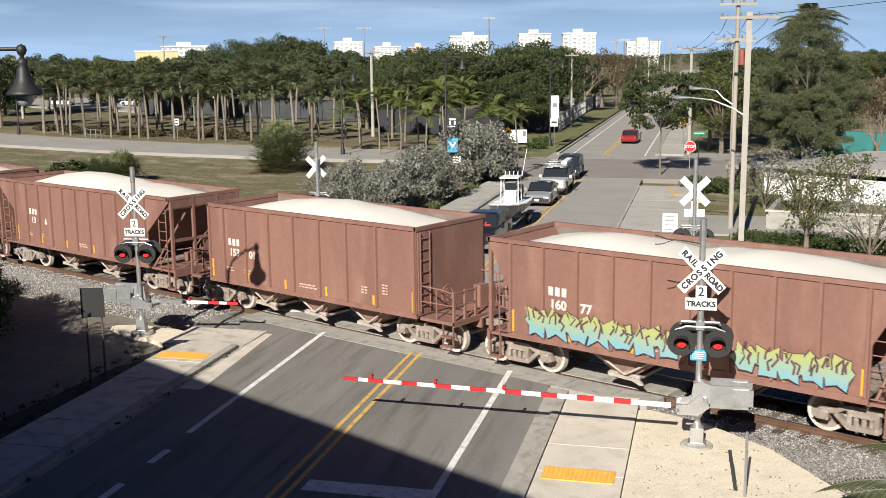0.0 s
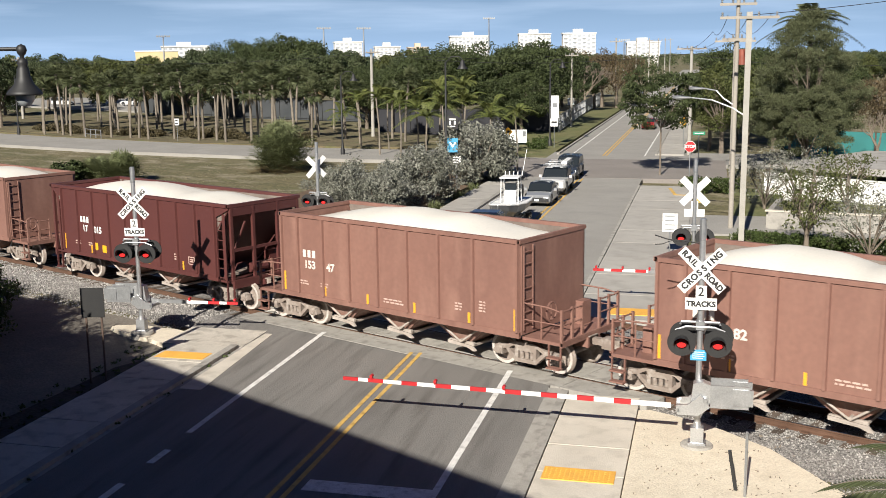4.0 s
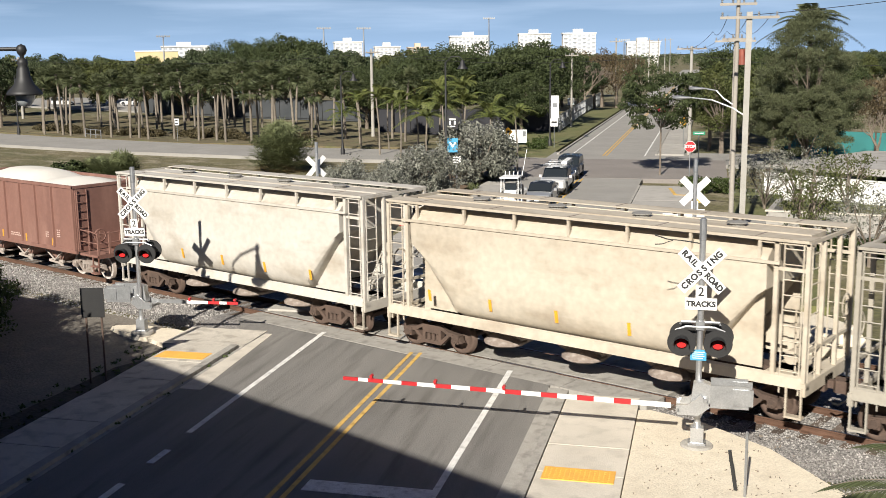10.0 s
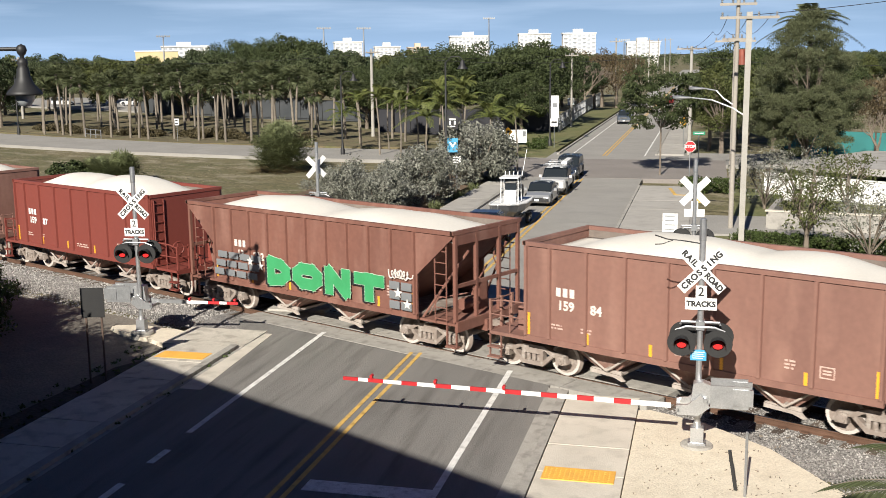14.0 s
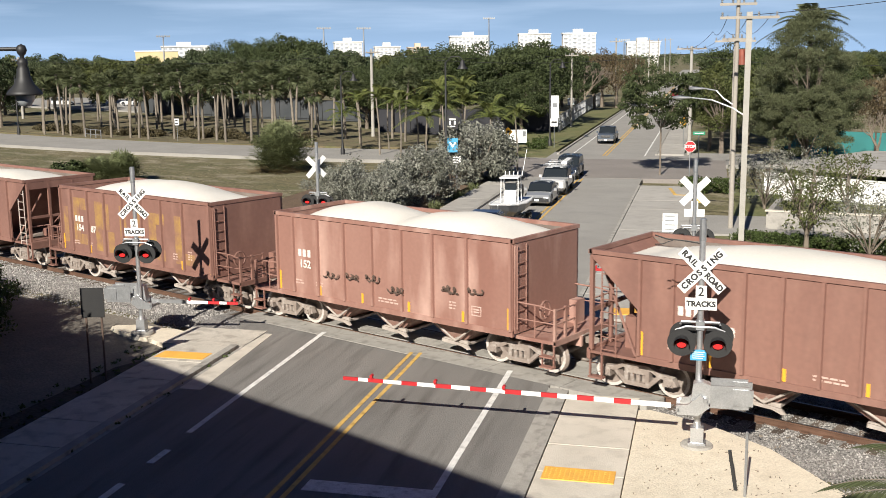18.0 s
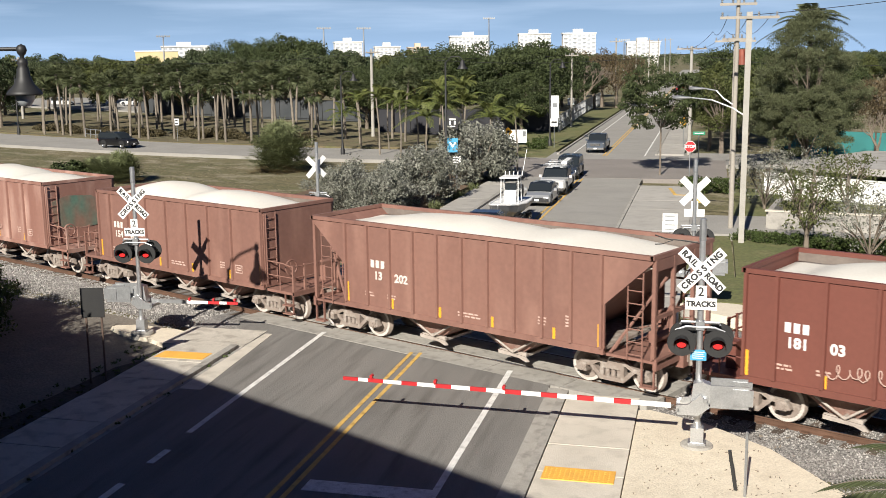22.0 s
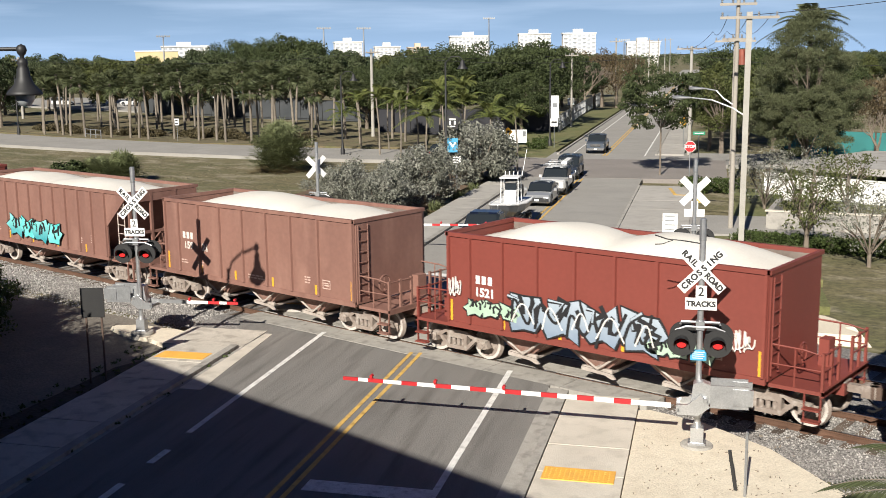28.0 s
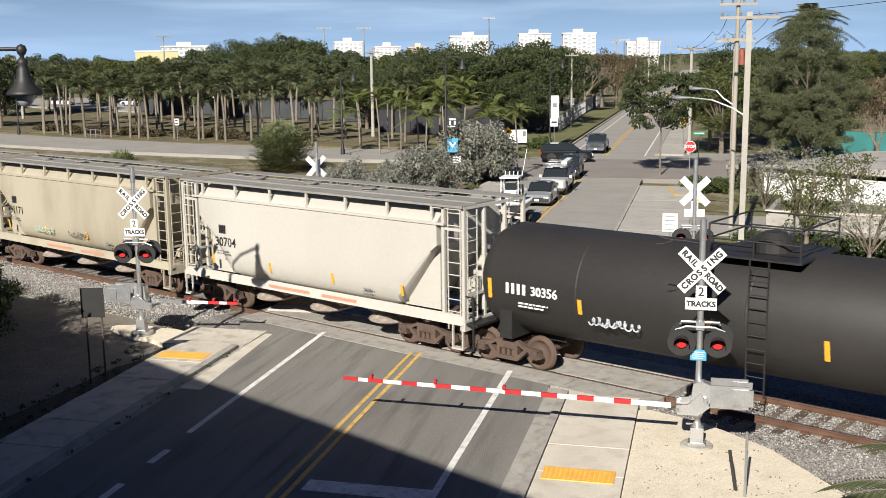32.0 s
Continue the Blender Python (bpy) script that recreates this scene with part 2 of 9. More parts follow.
# ---- mesh helpers ----
def to_mesh(name, bm, material, smooth=False):
    me = bpy.data.meshes.new(name)
    bm.to_mesh(me)
    bm.free()
    if smooth:
        me.shade_smooth()
    for m in material if isinstance(material, (list, tuple)) else [material]:
        me.materials.append(m)
    return me


def link(name, me, parent=None, m=None, label=""):
    ob = new(name, me)
    ob.parent = parent
    if m is not None:
        ob.matrix_basis = m
    return tagged(ob, label)


def part(name, bm, material, parent, label="", m=None, smooth=False):
    return link(name, to_mesh(name, bm, material, smooth), parent, m, label)


def thing(name, label, category, m=None, group="", kind=""):
    ob = new(name)
    ob.empty_display_size = 0.2
    if m is not None:
        ob.matrix_basis = m
    return tagged(ob, label, category, group, kind)


def struct(name, bm, material, smooth=False, label="", category=""):
    return tagged(link(name, to_mesh(name, bm, material, smooth)), label, category, kind="structure")


MESHES = {}


def shared(key, build, material, smooth=False):
    """The mesh of a repeated part, made once."""
    if key not in MESHES:
        bm = bmesh.new()
        build(bm)
        MESHES[key] = to_mesh(str(key[0]), bm, material, smooth)
    return MESHES[key]


def box(bm, x0, x1, y0, y1, z0, z1, mi=0):
    v = [bm.verts.new(c) for c in ((x0, y0, z0), (x1, y0, z0), (x1, y1, z0), (x0, y1, z0), (x0, y0, z1), (x1, y0, z1), (x1, y1, z1), (x0, y1, z1))]
    for f in ((3, 2, 1, 0), (4, 5, 6, 7), (0, 1, 5, 4), (1, 2, 6, 5), (2, 3, 7, 6), (3, 0, 4, 7)):
        bm.faces.new([v[i] for i in f]).material_index = mi


def tube(bm, p0, p1, r0, r1=None, n=8, caps=True, mi=0):
    p0, p1 = Vector(p0), Vector(p1)
    r1 = r0 if r1 is None else r1
    q = (p1 - p0).to_track_quat("Z", "Y")
    rings = []
    for p, r in ((p0, r0), (p1, r1)):
        rings.append([bm.verts.new(p + q @ Vector((r * math.cos(2 * math.pi * i / n), r * math.sin(2 * math.pi * i / n), 0))) for i in range(n)])
    for i in range(n):
        bm.faces.new((rings[0][i], rings[0][(i + 1) % n], rings[1][(i + 1) % n], rings[1][i])).material_index = mi
    if caps:
        bm.faces.new(rings[0][::-1]).material_index = mi
        bm.faces.new(rings[1]).material_index = mi


def pipe(bm, pts, r, n=6, r_end=None):
    """A bent tube through the points."""
    pts = [Vector(p) for p in pts]
    rings = []
    for k, p in enumerate(pts):
        d = (pts[min(k + 1, len(pts) - 1)] - pts[max(k - 1, 0)]).normalized()
        q = d.to_track_quat("Z", "Y")
        rr = r if r_end is None else r + (r_end - r) * k / (len(pts) - 1)
        rings.append([bm.verts.new(p + q @ Vector((rr * math.cos(2 * math.pi * i / n), rr * math.sin(2 * math.pi * i / n), 0))) for i in range(n)])
    for a, b in zip(rings, rings[1:]):
        k = min(range(n), key=lambda j: (a[0].co - b[j].co).length)
        for i in range(n):
            bm.faces.new((a[i], a[(i + 1) % n], b[(i + 1 + k) % n], b[(i + k) % n]))
    bm.faces.new(rings[0][::-1])
    bm.faces.new(rings[-1])


def prism(bm, poly, axis, a, b, mi=0):
    """A flat outline given in the two other axes, pushed from a to b along axis."""
    def at(p, d):
        return (d, p[0], p[1]) if axis == "x" else (p[0], d, p[1]) if axis == "y" else (p[0], p[1], d)
    lo, hi = [bm.verts.new(at(p, a)) for p in poly], [bm.verts.new(at(p, b)) for p in poly]
    bm.faces.new(lo[::-1]).material_index = mi
    bm.faces.new(hi).material_index = mi
    for i in range(len(poly)):
        j = (i + 1) % len(poly)
        bm.faces.new((lo[i], lo[j], hi[j], hi[i])).material_index = mi


def lathe(bm, profile, n=20, m=None, mi=0):
    """Turns (radius, height) points round z, then moves them by m."""
    m = m or Matrix()
    rings = [[bm.verts.new(m @ Vector((r * math.cos(2 * math.pi * i / n), r * math.sin(2 * math.pi * i / n), z))) for i in range(n)] if r > 1e-5
             else [bm.verts.new(m @ Vector((0, 0, z)))] for r, z in profile]
    for a, b in zip(rings, rings[1:]):
        for i in range(n):
            q = [a[i % len(a)], a[(i + 1) % len(a)], b[(i + 1) % len(b)], b[i % len(b)]]
            q = [v for k, v in enumerate(q) if v not in q[:k]]
            if len(q) > 2:
                bm.faces.new(q).material_index = mi


def fix(bm):
    bmesh.ops.recalc_face_normals(bm, faces=bm.faces)
    return bm


def letters(text, size=0.3, bold=0.0, depth=0.0, material=None):
    """A mesh of upright writing in the built-in font, lying in x and y."""
    key = ("letters", text, size, bold, depth, material.name)
    if key not in MESHES:
        cu = bpy.data.curves.new("letters", "FONT")
        cu.body, cu.size, cu.offset, cu.extrude, cu.resolution_u = text, size, bold, depth, 3
        cu.align_x, cu.align_y = "CENTER", "CENTER"
        ob = new("letters", cu)
        bpy.context.view_layer.update()
        me = bpy.data.meshes.new_from_object(ob.evaluated_get(bpy.context.evaluated_depsgraph_get()))
        bpy.data.objects.remove(ob)
        bpy.data.curves.remove(cu)
        me.materials.clear()
        me.materials.append(material)
        MESHES[key] = me
    return MESHES[key]


# ---- the plan: x along the track, y away from the camera; the road crosses aslant ----
RU, RW, RC = Vector((-0.43, 0.903, 0)), Vector((0.903, 0.43, 0)), -18.5


def rp(a, b, z=0.0):
    """A point a metres along the road's middle and b metres to its right."""
    p = RU * a + RW * (RC + b)
    return Vector((p.x, p.y, z))


def slab(bm, pts, z0, z1, mi=0):
    prism(bm, [(p[0], p[1]) for p in pts], "z", z0, z1, mi)


def road_slab(name, a0, a1, b0, b1, z0, z1, material, label, category, b2=None, b3=None):
    bm = bmesh.new()
    slab(bm, [rp(a0, b0), rp(a0, b1), rp(a1, b1 if b3 is None else b3), rp(a1, b0 if b2 is None else b2)], z0, z1)
    return struct(name, fix(bm), material, label=label, category=category)


GROUND = -0.32
bm = bmesh.new()
ring = [0, 30, 60, 110, 200, 400, 900, 2200, 4200]
gx = sorted({-40 + s * r for r in ring for s in (-1, 1)})
grid = [[bm.verts.new((x, y + 20, GROUND)) for y in sorted({s * r for r in ring for s in (-1, 1)})] for x in gx]
for a, b in zip(grid, grid[1:]):
    for i in range(len(a) - 1):
        bm.faces.new((a[i], b[i], b[i + 1], a[i + 1]))
struct("ground", fix(bm), GRASS_GROUND, label="dry patchy grass ground beside the railway", category="ground")

# ballast bed of the two tracks, with sloping shoulders
bm = bmesh.new()
prism(bm, [(-3.3, GROUND - 0.05), (-1.9, -0.16), (6.4, -0.16), (7.8, GROUND - 0.05)], "x", -420, 320)
struct("ballast_bed", fix(bm), BALLAST_BED, label="grey crushed stone bed under the tracks", category="ballast")

# the road on both sides of the tracks and between them
road_slab("road_near", -60, 6.95, -5.25, 4.25, -0.5, -0.004, ASPHALT, "worn dark asphalt road before the crossing", "road", b3=4.25)
bm = bmesh.new()
slab(bm, [(-24.4, -3.97), (-13.9, -3.75), (-15.85, -1.78), (-27.4, -1.78)], -0.5, -0.008)
struct("crossing_apron", fix(bm), ASPHALT, label="patched asphalt apron at the near rail", category="road")
road_slab("road_far", 11.0, 520, -4.3, 3.8, -0.5, -0.02, ASPHALT_PALE, "sun-bleached asphalt road beyond the crossing", "road")
bm = bmesh.new()
slab(bm, [(-27.6, 1.78), (-15.9, 1.78), (-17.0, 2.65), (-27.9, 2.65)], -0.5, -0.012)
slab(bm, [(-28.4, 6.15), (-17.8, 6.15), (-20.4, 9.4), (-29.4, 9.4)], -0.5, -0.012)
struct("crossing_infill", fix(bm), ASPHALT_PALE, label="asphalt infill between the two tracks", category="road")


def strip(name, pts, width, z0, z1, material, label, category):
    """A road along a bent line."""
    bm = bmesh.new()
    pts = [Vector((*p, 0)) for p in pts]
    left, right = [], []
    for k, p in enumerate(pts):
        d = (pts[min(k + 1, len(pts) - 1)] - pts[max(k - 1, 0)]).normalized()
        nrm = Vector((-d.y, d.x, 0)) * width / 2
        left.append(p + nrm)
        right.append(p - nrm)
    rows = []
    for l_, r_ in zip(left, right):
        rows.append([bm.verts.new((l_.x, l_.y, z0)), bm.verts.new((l_.x, l_.y, z1)), bm.verts.new((r_.x, r_.y, z1)), bm.verts.new((r_.x, r_.y, z0))])
    for a, b in zip(rows, rows[1:]):
        for i in range(3):
            bm.faces.new((a[i], a[i + 1], b[i + 1], b[i]))
    bm.faces.new(rows[0])
    bm.faces.new(rows[-1][::-1])
    return struct(name, fix(bm), material, label=label, category=category)


CROSS = [(-400, 30), (-250, 33), (-150, 35.5), (-110, 36.8), (-88, 39.2), (-70, 43.3), (-58, 47.6), (-46, 53), (-30, 60.5), (0, 74), (60, 100)]
bm = bmesh.new()
slab(bm, [rp(52.5, -9), rp(52.5, 9.5), rp(66, 9.5), rp(66, -9)], -0.5, -0.008)
struct("junction", fix(bm), mat("brown_junction_asphalt", (0.20, 0.18, 0.165), (0.25, 0.225, 0.205), 0.3, 0.9, bump=0.008, fine=50, grain=0.2), label="darker brownish asphalt of the junction", category="road")
strip("cross_street", CROSS, 9.5, -0.45, -0.03, ASPHALT_PALE, "pale asphalt side street curving past the palms", "road")

# painted lines
def line(name, pts_ab, width, material, label, z=0.004):
    (a0, b0), (a1, b1) = pts_ab
    bm = bmesh.new()
    d = Vector((a1 - a0, b1 - b0))
    n_ = Vector((-d.y, d.x)).normalized() * width / 2
    slab(bm, [rp(a0 + n_.x, b0 + n_.y), rp(a0 - n_.x, b0 - n_.y), rp(a1 - n_.x, b1 - n_.y), rp(a1 + n_.x, b1 + n_.y)], z - 0.006, z)
    return struct(name, fix(bm), material, label=label, category="road marking")


line("edge_line_right", ((-40, 3.10), (5.9, 3.0)), 0.15, WHITE_LINE, "worn solid white lane line")
line("edge_line_left", ((-0.45, -3.42), (8.85, -3.48)), 0.15, WHITE_LINE, "worn solid white lane line")
for k in range(8):
    line("dash_line", ((-2.35 - 1.95 * k, -3.36), (-1.55 - 1.95 * k, -3.36)), 0.17, WHITE_LINE, "short white dashed lane line")
for b in (-0.15, 0.13):
    line("centre_line", ((-45, b), (7.15, b)), 0.11, YELLOW_LINE, "worn yellow centre line")
line("stop_line", ((-2.75, 0.35), (-2.75, 2.95)), 0.55, WHITE_LINE, "wide white stop line in the shade")
for b in (-0.10, 0.18):
    line("far_centre_line", ((13, b - 0.64), (52, b - 0.42)), 0.12, YELLOW_LINE, "yellow centre line", z=-0.010)
    line("far_centre_line", ((69, b - 0.38), (330, b - 0.3)), 0.13, YELLOW_LINE, "yellow centre line", z=-0.010)
line("far_edge_line", ((69, 3.0), (300, 3.0)), 0.13, WHITE_LINE, "white edge line", z=-0.010)
line("far_edge_line", ((69, -3.2), (300, -3.2)), 0.13, WHITE_LINE, "white edge line", z=-0.010)
line("far_stop_line", ((18.2, -3.4), (18.2, -0.3)), 0.55, WHITE_LINE, "wide white stop line", z=-0.010)
line("far_lane_line", ((10.5, -3.3), (18, -3.3)), 0.2, WHITE_LINE, "white lane line", z=-0.002)
line("far_lane_line", ((10.5, 2.9), (20, 2.9)), 0.2, WHITE_LINE, "white lane line", z=-0.002)

# kerbs, pavements and tactile paving
def kerb(name, a0, a1, b0, b1, bend=0.0):
    return road_slab(name, a0, a1, b0, b1, -0.5, 0.10, CONCRETE_GREY, "weathered concrete kerb with a gutter", "kerb", b2=b0 + bend, b3=b1 + bend)


road_slab("gutter_right", -60, 4.6, 4.25, 4.62, -0.5, 0.0, CONCRETE_GREY, "concrete gutter strip", "kerb")
kerb("kerb_right", -60, 4.2, 4.62, 4.82)
kerb("kerb_left", -60, 6.6, -5.62, -5.38)
road_slab("gutter_left", -60, 7.4, -5.38, -5.25, -0.5, 0.0, CONCRETE_GREY, "concrete gutter strip", "kerb")


def pavement(name, a0, a1, b0, b1, step, label, surface=CONCRETE):
    """Concrete flags with open joints."""
    top = thing(name, label, "pavement", kind="structure")
    k, a = 0, a0
    while a < a1 - 0.2:
        e = min(a + step, a1)
        bm = bmesh.new()
        slab(bm, [rp(a + 0.012, b0), rp(a + 0.012, b1), rp(e - 0.012, b1), rp(e - 0.012, b0)], -0.4, 0.07 + 0.006 * ((k * 7) % 3 - 1))
        part("flag", fix(bm), surface, top)
        k, a = k + 1, e
    return top


pavement("pavement_right", -22, 4.0, 4.84, 6.62, 1.6, "pale concrete pavement ending at the tracks")
road_slab("apron_left", 6.62, 8.6, -7.9, -5.3, -0.5, 0.012, CONCRETE_OLD, "old concrete apron running down to the road", "pavement")
pavement("pavement_left", -14, 6.6, -7.35, -5.64, 1.7, "old concrete pavement partly in building shade", CONCRETE_OLD)


def tactile(name, a0, a1, b0, b1, label):
    top = thing(name, label, "paving", kind="structure")
    bm = bmesh.new()
    slab(bm, [rp(a0, b0), rp(a0, b1), rp(a1, b1), rp(a1, b0)], 0.05, 0.086)
    part("mat", fix(bm), TACTILE, top)
    bm = bmesh.new()
    nb, na = int((b1 - b0) / 0.1), int((a1 - a0) / 0.1)
    for i in range(nb):
        for j in range(na):
            p = rp(a0 + 0.06 + j * 0.1, b0 + 0.06 + i * 0.1, 0.086)
            lathe(bm, [(0.024, 0), (0.018, 0.006), (0, 0.007)], 6, Matrix.Translation(p))
    tagged(part("domes", fix(bm), TACTILE, top), kind="stuff")


road_slab("gutter_pan_left", 2.6, 8.3, -5.25, -4.62, -0.5, 0.003, CONCRETE, "pale concrete gutter pan at the crossing", "kerb", b3=-5.0)
tactile("tactile_paving_right", -1.6, -0.95, 4.98, 6.45, "yellow tactile paving strip with small domes")
tactile("tactile_paving_left", 4.95, 5.6, -7.25, -5.75, "yellow tactile paving strip with small domes")

# pale crushed shell pads round the masts
def blob(name, cx, cy, rx, ry, z0, z1, material, label, seed, n=36, wob=0.16):
    rnd = random.Random(seed)
    ph = [rnd.uniform(0, 6.28) for _ in range(3)]
    bm = bmesh.new()
    def rim(f, z):
        out = []
        for i in range(n):
            t = 2 * math.pi * i / n
            r = 1 + wob * (math.sin(2 * t + ph[0]) + 0.6 * math.sin(3 * t + ph[1]) + 0.4 * math.sin(7 * t + ph[2]))
            out.append(bm.verts.new((cx + rx * f * r * math.cos(t), cy + ry * f * r * math.sin(t), z)))
        return out
    r0, r1 = rim(1.0, z0), rim(0.88, z1)
    for i in range(n):
        bm.faces.new((r0[i], r0[(i + 1) % n], r1[(i + 1) % n], r1[i]))
    bm.faces.new(r1)
    return struct(name, fix(bm), material, label=label, category="ground")


bm = bmesh.new()
slab(bm, [(-39.0, -4.3), (-30.2, -3.7), (-26.4, -3.9), (-25.8, -5.2), (-24.2, -8.0), (-23.0, -10.4), (-23.4, -12.6), (-27.5, -10.8), (-31.5, -8.4), (-38.0, -6.2)], -0.5, -0.15)
# soil colour darkened to stand for the shade lying on the strip
struct("sandy_strip", fix(bm), mat("shade_darkened_sandy_soil", (0.19, 0.17, 0.14), (0.14, 0.125, 0.105), 0.7, 0.95, bump=0.03, fine=12, dirt=(0.20, 0.175, 0.14), grain=0.25), label="bare grey sandy ground beside the ballast", category="ground")
bm = bmesh.new()
slab(bm, [rp(-14, 6.64), rp(-14, 12.5), rp(-4.6, 12.3), rp(-1.2, 11.0), rp(1.2, 9.6), rp(2.6, 8.2), rp(3.3, 6.9), rp(3.2, 6.64)], -0.4, 0.02)
struct("shell_pad_right", fix(bm), SANDY, label="pale crushed shell ground round the signal mast", category="ground")
blob("shell_pad_left", -27.6, -4.7, 2.1, 0.85, -0.4, -0.03, SANDY, "pale crushed shell ground round the signal mast", 3)
blob("shell_pad_far", -13.2, 8.7, 3.6, 1.2, -0.4, 0.0, SANDY, "pale shell ground beyond the tracks", 5)

# ---- tracks ----
def rail_section(bm, y, x0, x1):
    prism(bm, [(y - 0.075, -0.172), (y + 0.075, -0.172), (y + 0.07, -0.155), (y + 0.012, -0.13), (y + 0.012, -0.045), (y + 0.036, -0.035), (y + 0.036, -0.006),
               (y + 0.026, 0.0), (y - 0.026, 0.0), (y - 0.036, -0.006), (y - 0.036, -0.035), (y - 0.012, -0.045), (y - 0.012, -0.13), (y - 0.07, -0.155)], "x", x0, x1)


for name, yc in (("near_track", 0.0), ("far_track", 4.4)):
    trk = thing(name, "rusty railway track on timber sleepers", "railway track", kind="structure")
    for s in (-1, 1):
        bm = bmesh.new()
        rail_section(bm, yc + s * 0.7535, -420, 320)
        part("rail", fix(bm), RUST, trk)
        bm = bmesh.new()
        box(bm, -420, 320, yc + s * 0.7535 - 0.025, yc + s * 0.7535 + 0.025, -0.002, 0.0015)
        part("running_surface", bm, RAIL_TOP, trk, "polished running surface")
    rnd = random.Random(7 if yc else 8)
    tie_me = shared(("sleeper",), lambda b: box(b, -0.115, 0.115, -1.3, 1.3, -0.32, -0.150), TIE)
    for k in range(130):
        x = -62 + 0.535 * k
        if -28.3 + (0.5 * (yc < 1)) < x + 0.47 * yc < -13.2:
            continue
        link("sleeper", tie_me, trk, pose(x + rnd.uniform(-.02, .02), yc + rnd.uniform(-.05, .05), rnd.uniform(-.012, .006), 0, 0, rnd.uniform(-1.5, 1.5)))
        if x > -14:
            for s in (-1, 1):
                link("tie_plate", shared(("tie_plate",), lambda b: box(b, -0.09, 0.09, -0.17, 0.17, -0.150, -0.128), RUST), trk, pose(x, yc + s * 0.7535, 0))
    bm = bmesh.new()
    for k in range(380):
        for x in (-62.6 - 0.535 * k, 8 + 0.535 * k):
            if x < 240:
                box(bm, x - 0.115, x + 0.115, yc - 1.3, yc + 1.3, -0.32, -0.155)
    tagged(part("far_sleepers", bm, TIE, trk), kind="stuff")

# crossing panels between and beside the rails
cross = thing("crossing_panels", "grey concrete level crossing panels along the rails", "crossing surface", kind="structure")
for yc in (0.0, 4.4):
    for y0, y1 in ((-1.76, -0.84), (-0.66, 0.66), (0.84, 1.76)):
        for k in range(6 if yc == 0 else 5):
            x0 = -27.4 + 2.55 * k - 0.47 * yc
            bm = bmesh.new()
            box(bm, x0 + 0.012, x0 + 2.54, yc + y0, yc + y1, -0.3, -0.001)
            part("panel", bm, CONCRETE_GREY, cross)
    for s in (-0.7535, 0.7535):
        for o in (-0.0635, 0.0635):
            bm = bmesh.new()
            box(bm, -27.4 - 0.47 * yc, (-12.1 if yc == 0 else -14.65) - 0.47 * yc, yc + s + o - 0.022, yc + s + o + 0.022, -0.3, -0.030)
            part("flangeway_seal", bm, BLACK, cross, "black rubber flangeway strip")

# loose ballast stones
def stones(name, n, xr, yr, zf, seed, s0, s1, material, label):
    rnd = np.random.RandomState(seed)
    base = np.array([(1, 0, 0), (-1, 0, 0), (0, 1, 0), (0, -1, 0), (0, 0, 1), (0, 0, -1)], float)
    tri = np.array([(0, 2, 4), (2, 1, 4), (1, 3, 4), (3, 0, 4), (2, 0, 5), (1, 2, 5), (3, 1, 5), (0, 3, 5)])
    V, F = [], []
    for k in range(n):
        x, y = rnd.uniform(*xr), rnd.uniform(*yr)
        z = zf(x, y)
        if z is None:
            continue
        sc = rnd.uniform(s0, s1) * rnd.uniform(0.6, 1.2, 3)
        t = rnd.uniform(0, 6.28)
        p = base * sc * rnd.uniform(0.75, 1.2, (6, 1))
        c, s = math.cos(t), math.sin(t)
        p = np.stack([p[:, 0] * c - p[:, 1] * s, p[:, 0] * s + p[:, 1] * c, p[:, 2] + 0.3 * p[:, 0]], 1) + (x, y, z + sc[2] * 0.3)
        F.append(tri + 6 * len(V))
        V.append(p)
    me = bpy.data.meshes.new(name)
    me.from_pydata(np.concatenate(V).tolist(), [], np.concatenate(F).tolist())
    me.materials.append(material)
    return tagged(link(name, me), label, "gravel", kind="stuff")


def bed_height(x, y):
    if -28.6 < x < -13.2 and y > -4:
        return None
    if abs(abs(y) - 0.7535) < 0.09:
        return None
    return -0.17 if -1.9 < y < 6.4 else -0.17 - 0.15 * min(1, (-1.9 - y) / 1.4) if y < -1.9 else -0.2


stones("ballast_stones", 14000, (-13.2, -4.5), (-3.6, 1.9), bed_height, 1, 0.018, 0.038, BALLAST, "loose grey ballast stones beside the rails")
stones("ballast_stones_left", 13000, (-46, -28.6), (-4.6, -0.6), bed_height, 2, 0.02, 0.045, BALLAST, "loose grey ballast stones beside the rails")


# ---- the train ----
SPEED = 18.573
CARS = []


def dy_text(parent, text, x, z, size, material, y=-1.612, bold=0.0, name="lettering", label=""):
    link(name, letters(text, size, bold, 0.0, material), parent, pose(x, y, z, 90), label)


def wheel_build(bm):
    m = pose(0, 0, 0, 90)
    lathe(bm, [(0, 0.03), (0.10, 0.03), (0.13, 0.0), (0.34, -0.03), (0.37, 0.055), (0.455, 0.055), (0.46, -0.05), (0.49, -0.06), (0.49, -0.085), (0.36, -0.085), (0.34, -0.06), (0.0, -0.06)], 28, m)


def rim_build(bm):
    lathe(bm, [(0.372, 0.058), (0.452, 0.058), (0.452, 0.052), (0.372, 0.052)], 28, pose(0, 0, 0, 90))


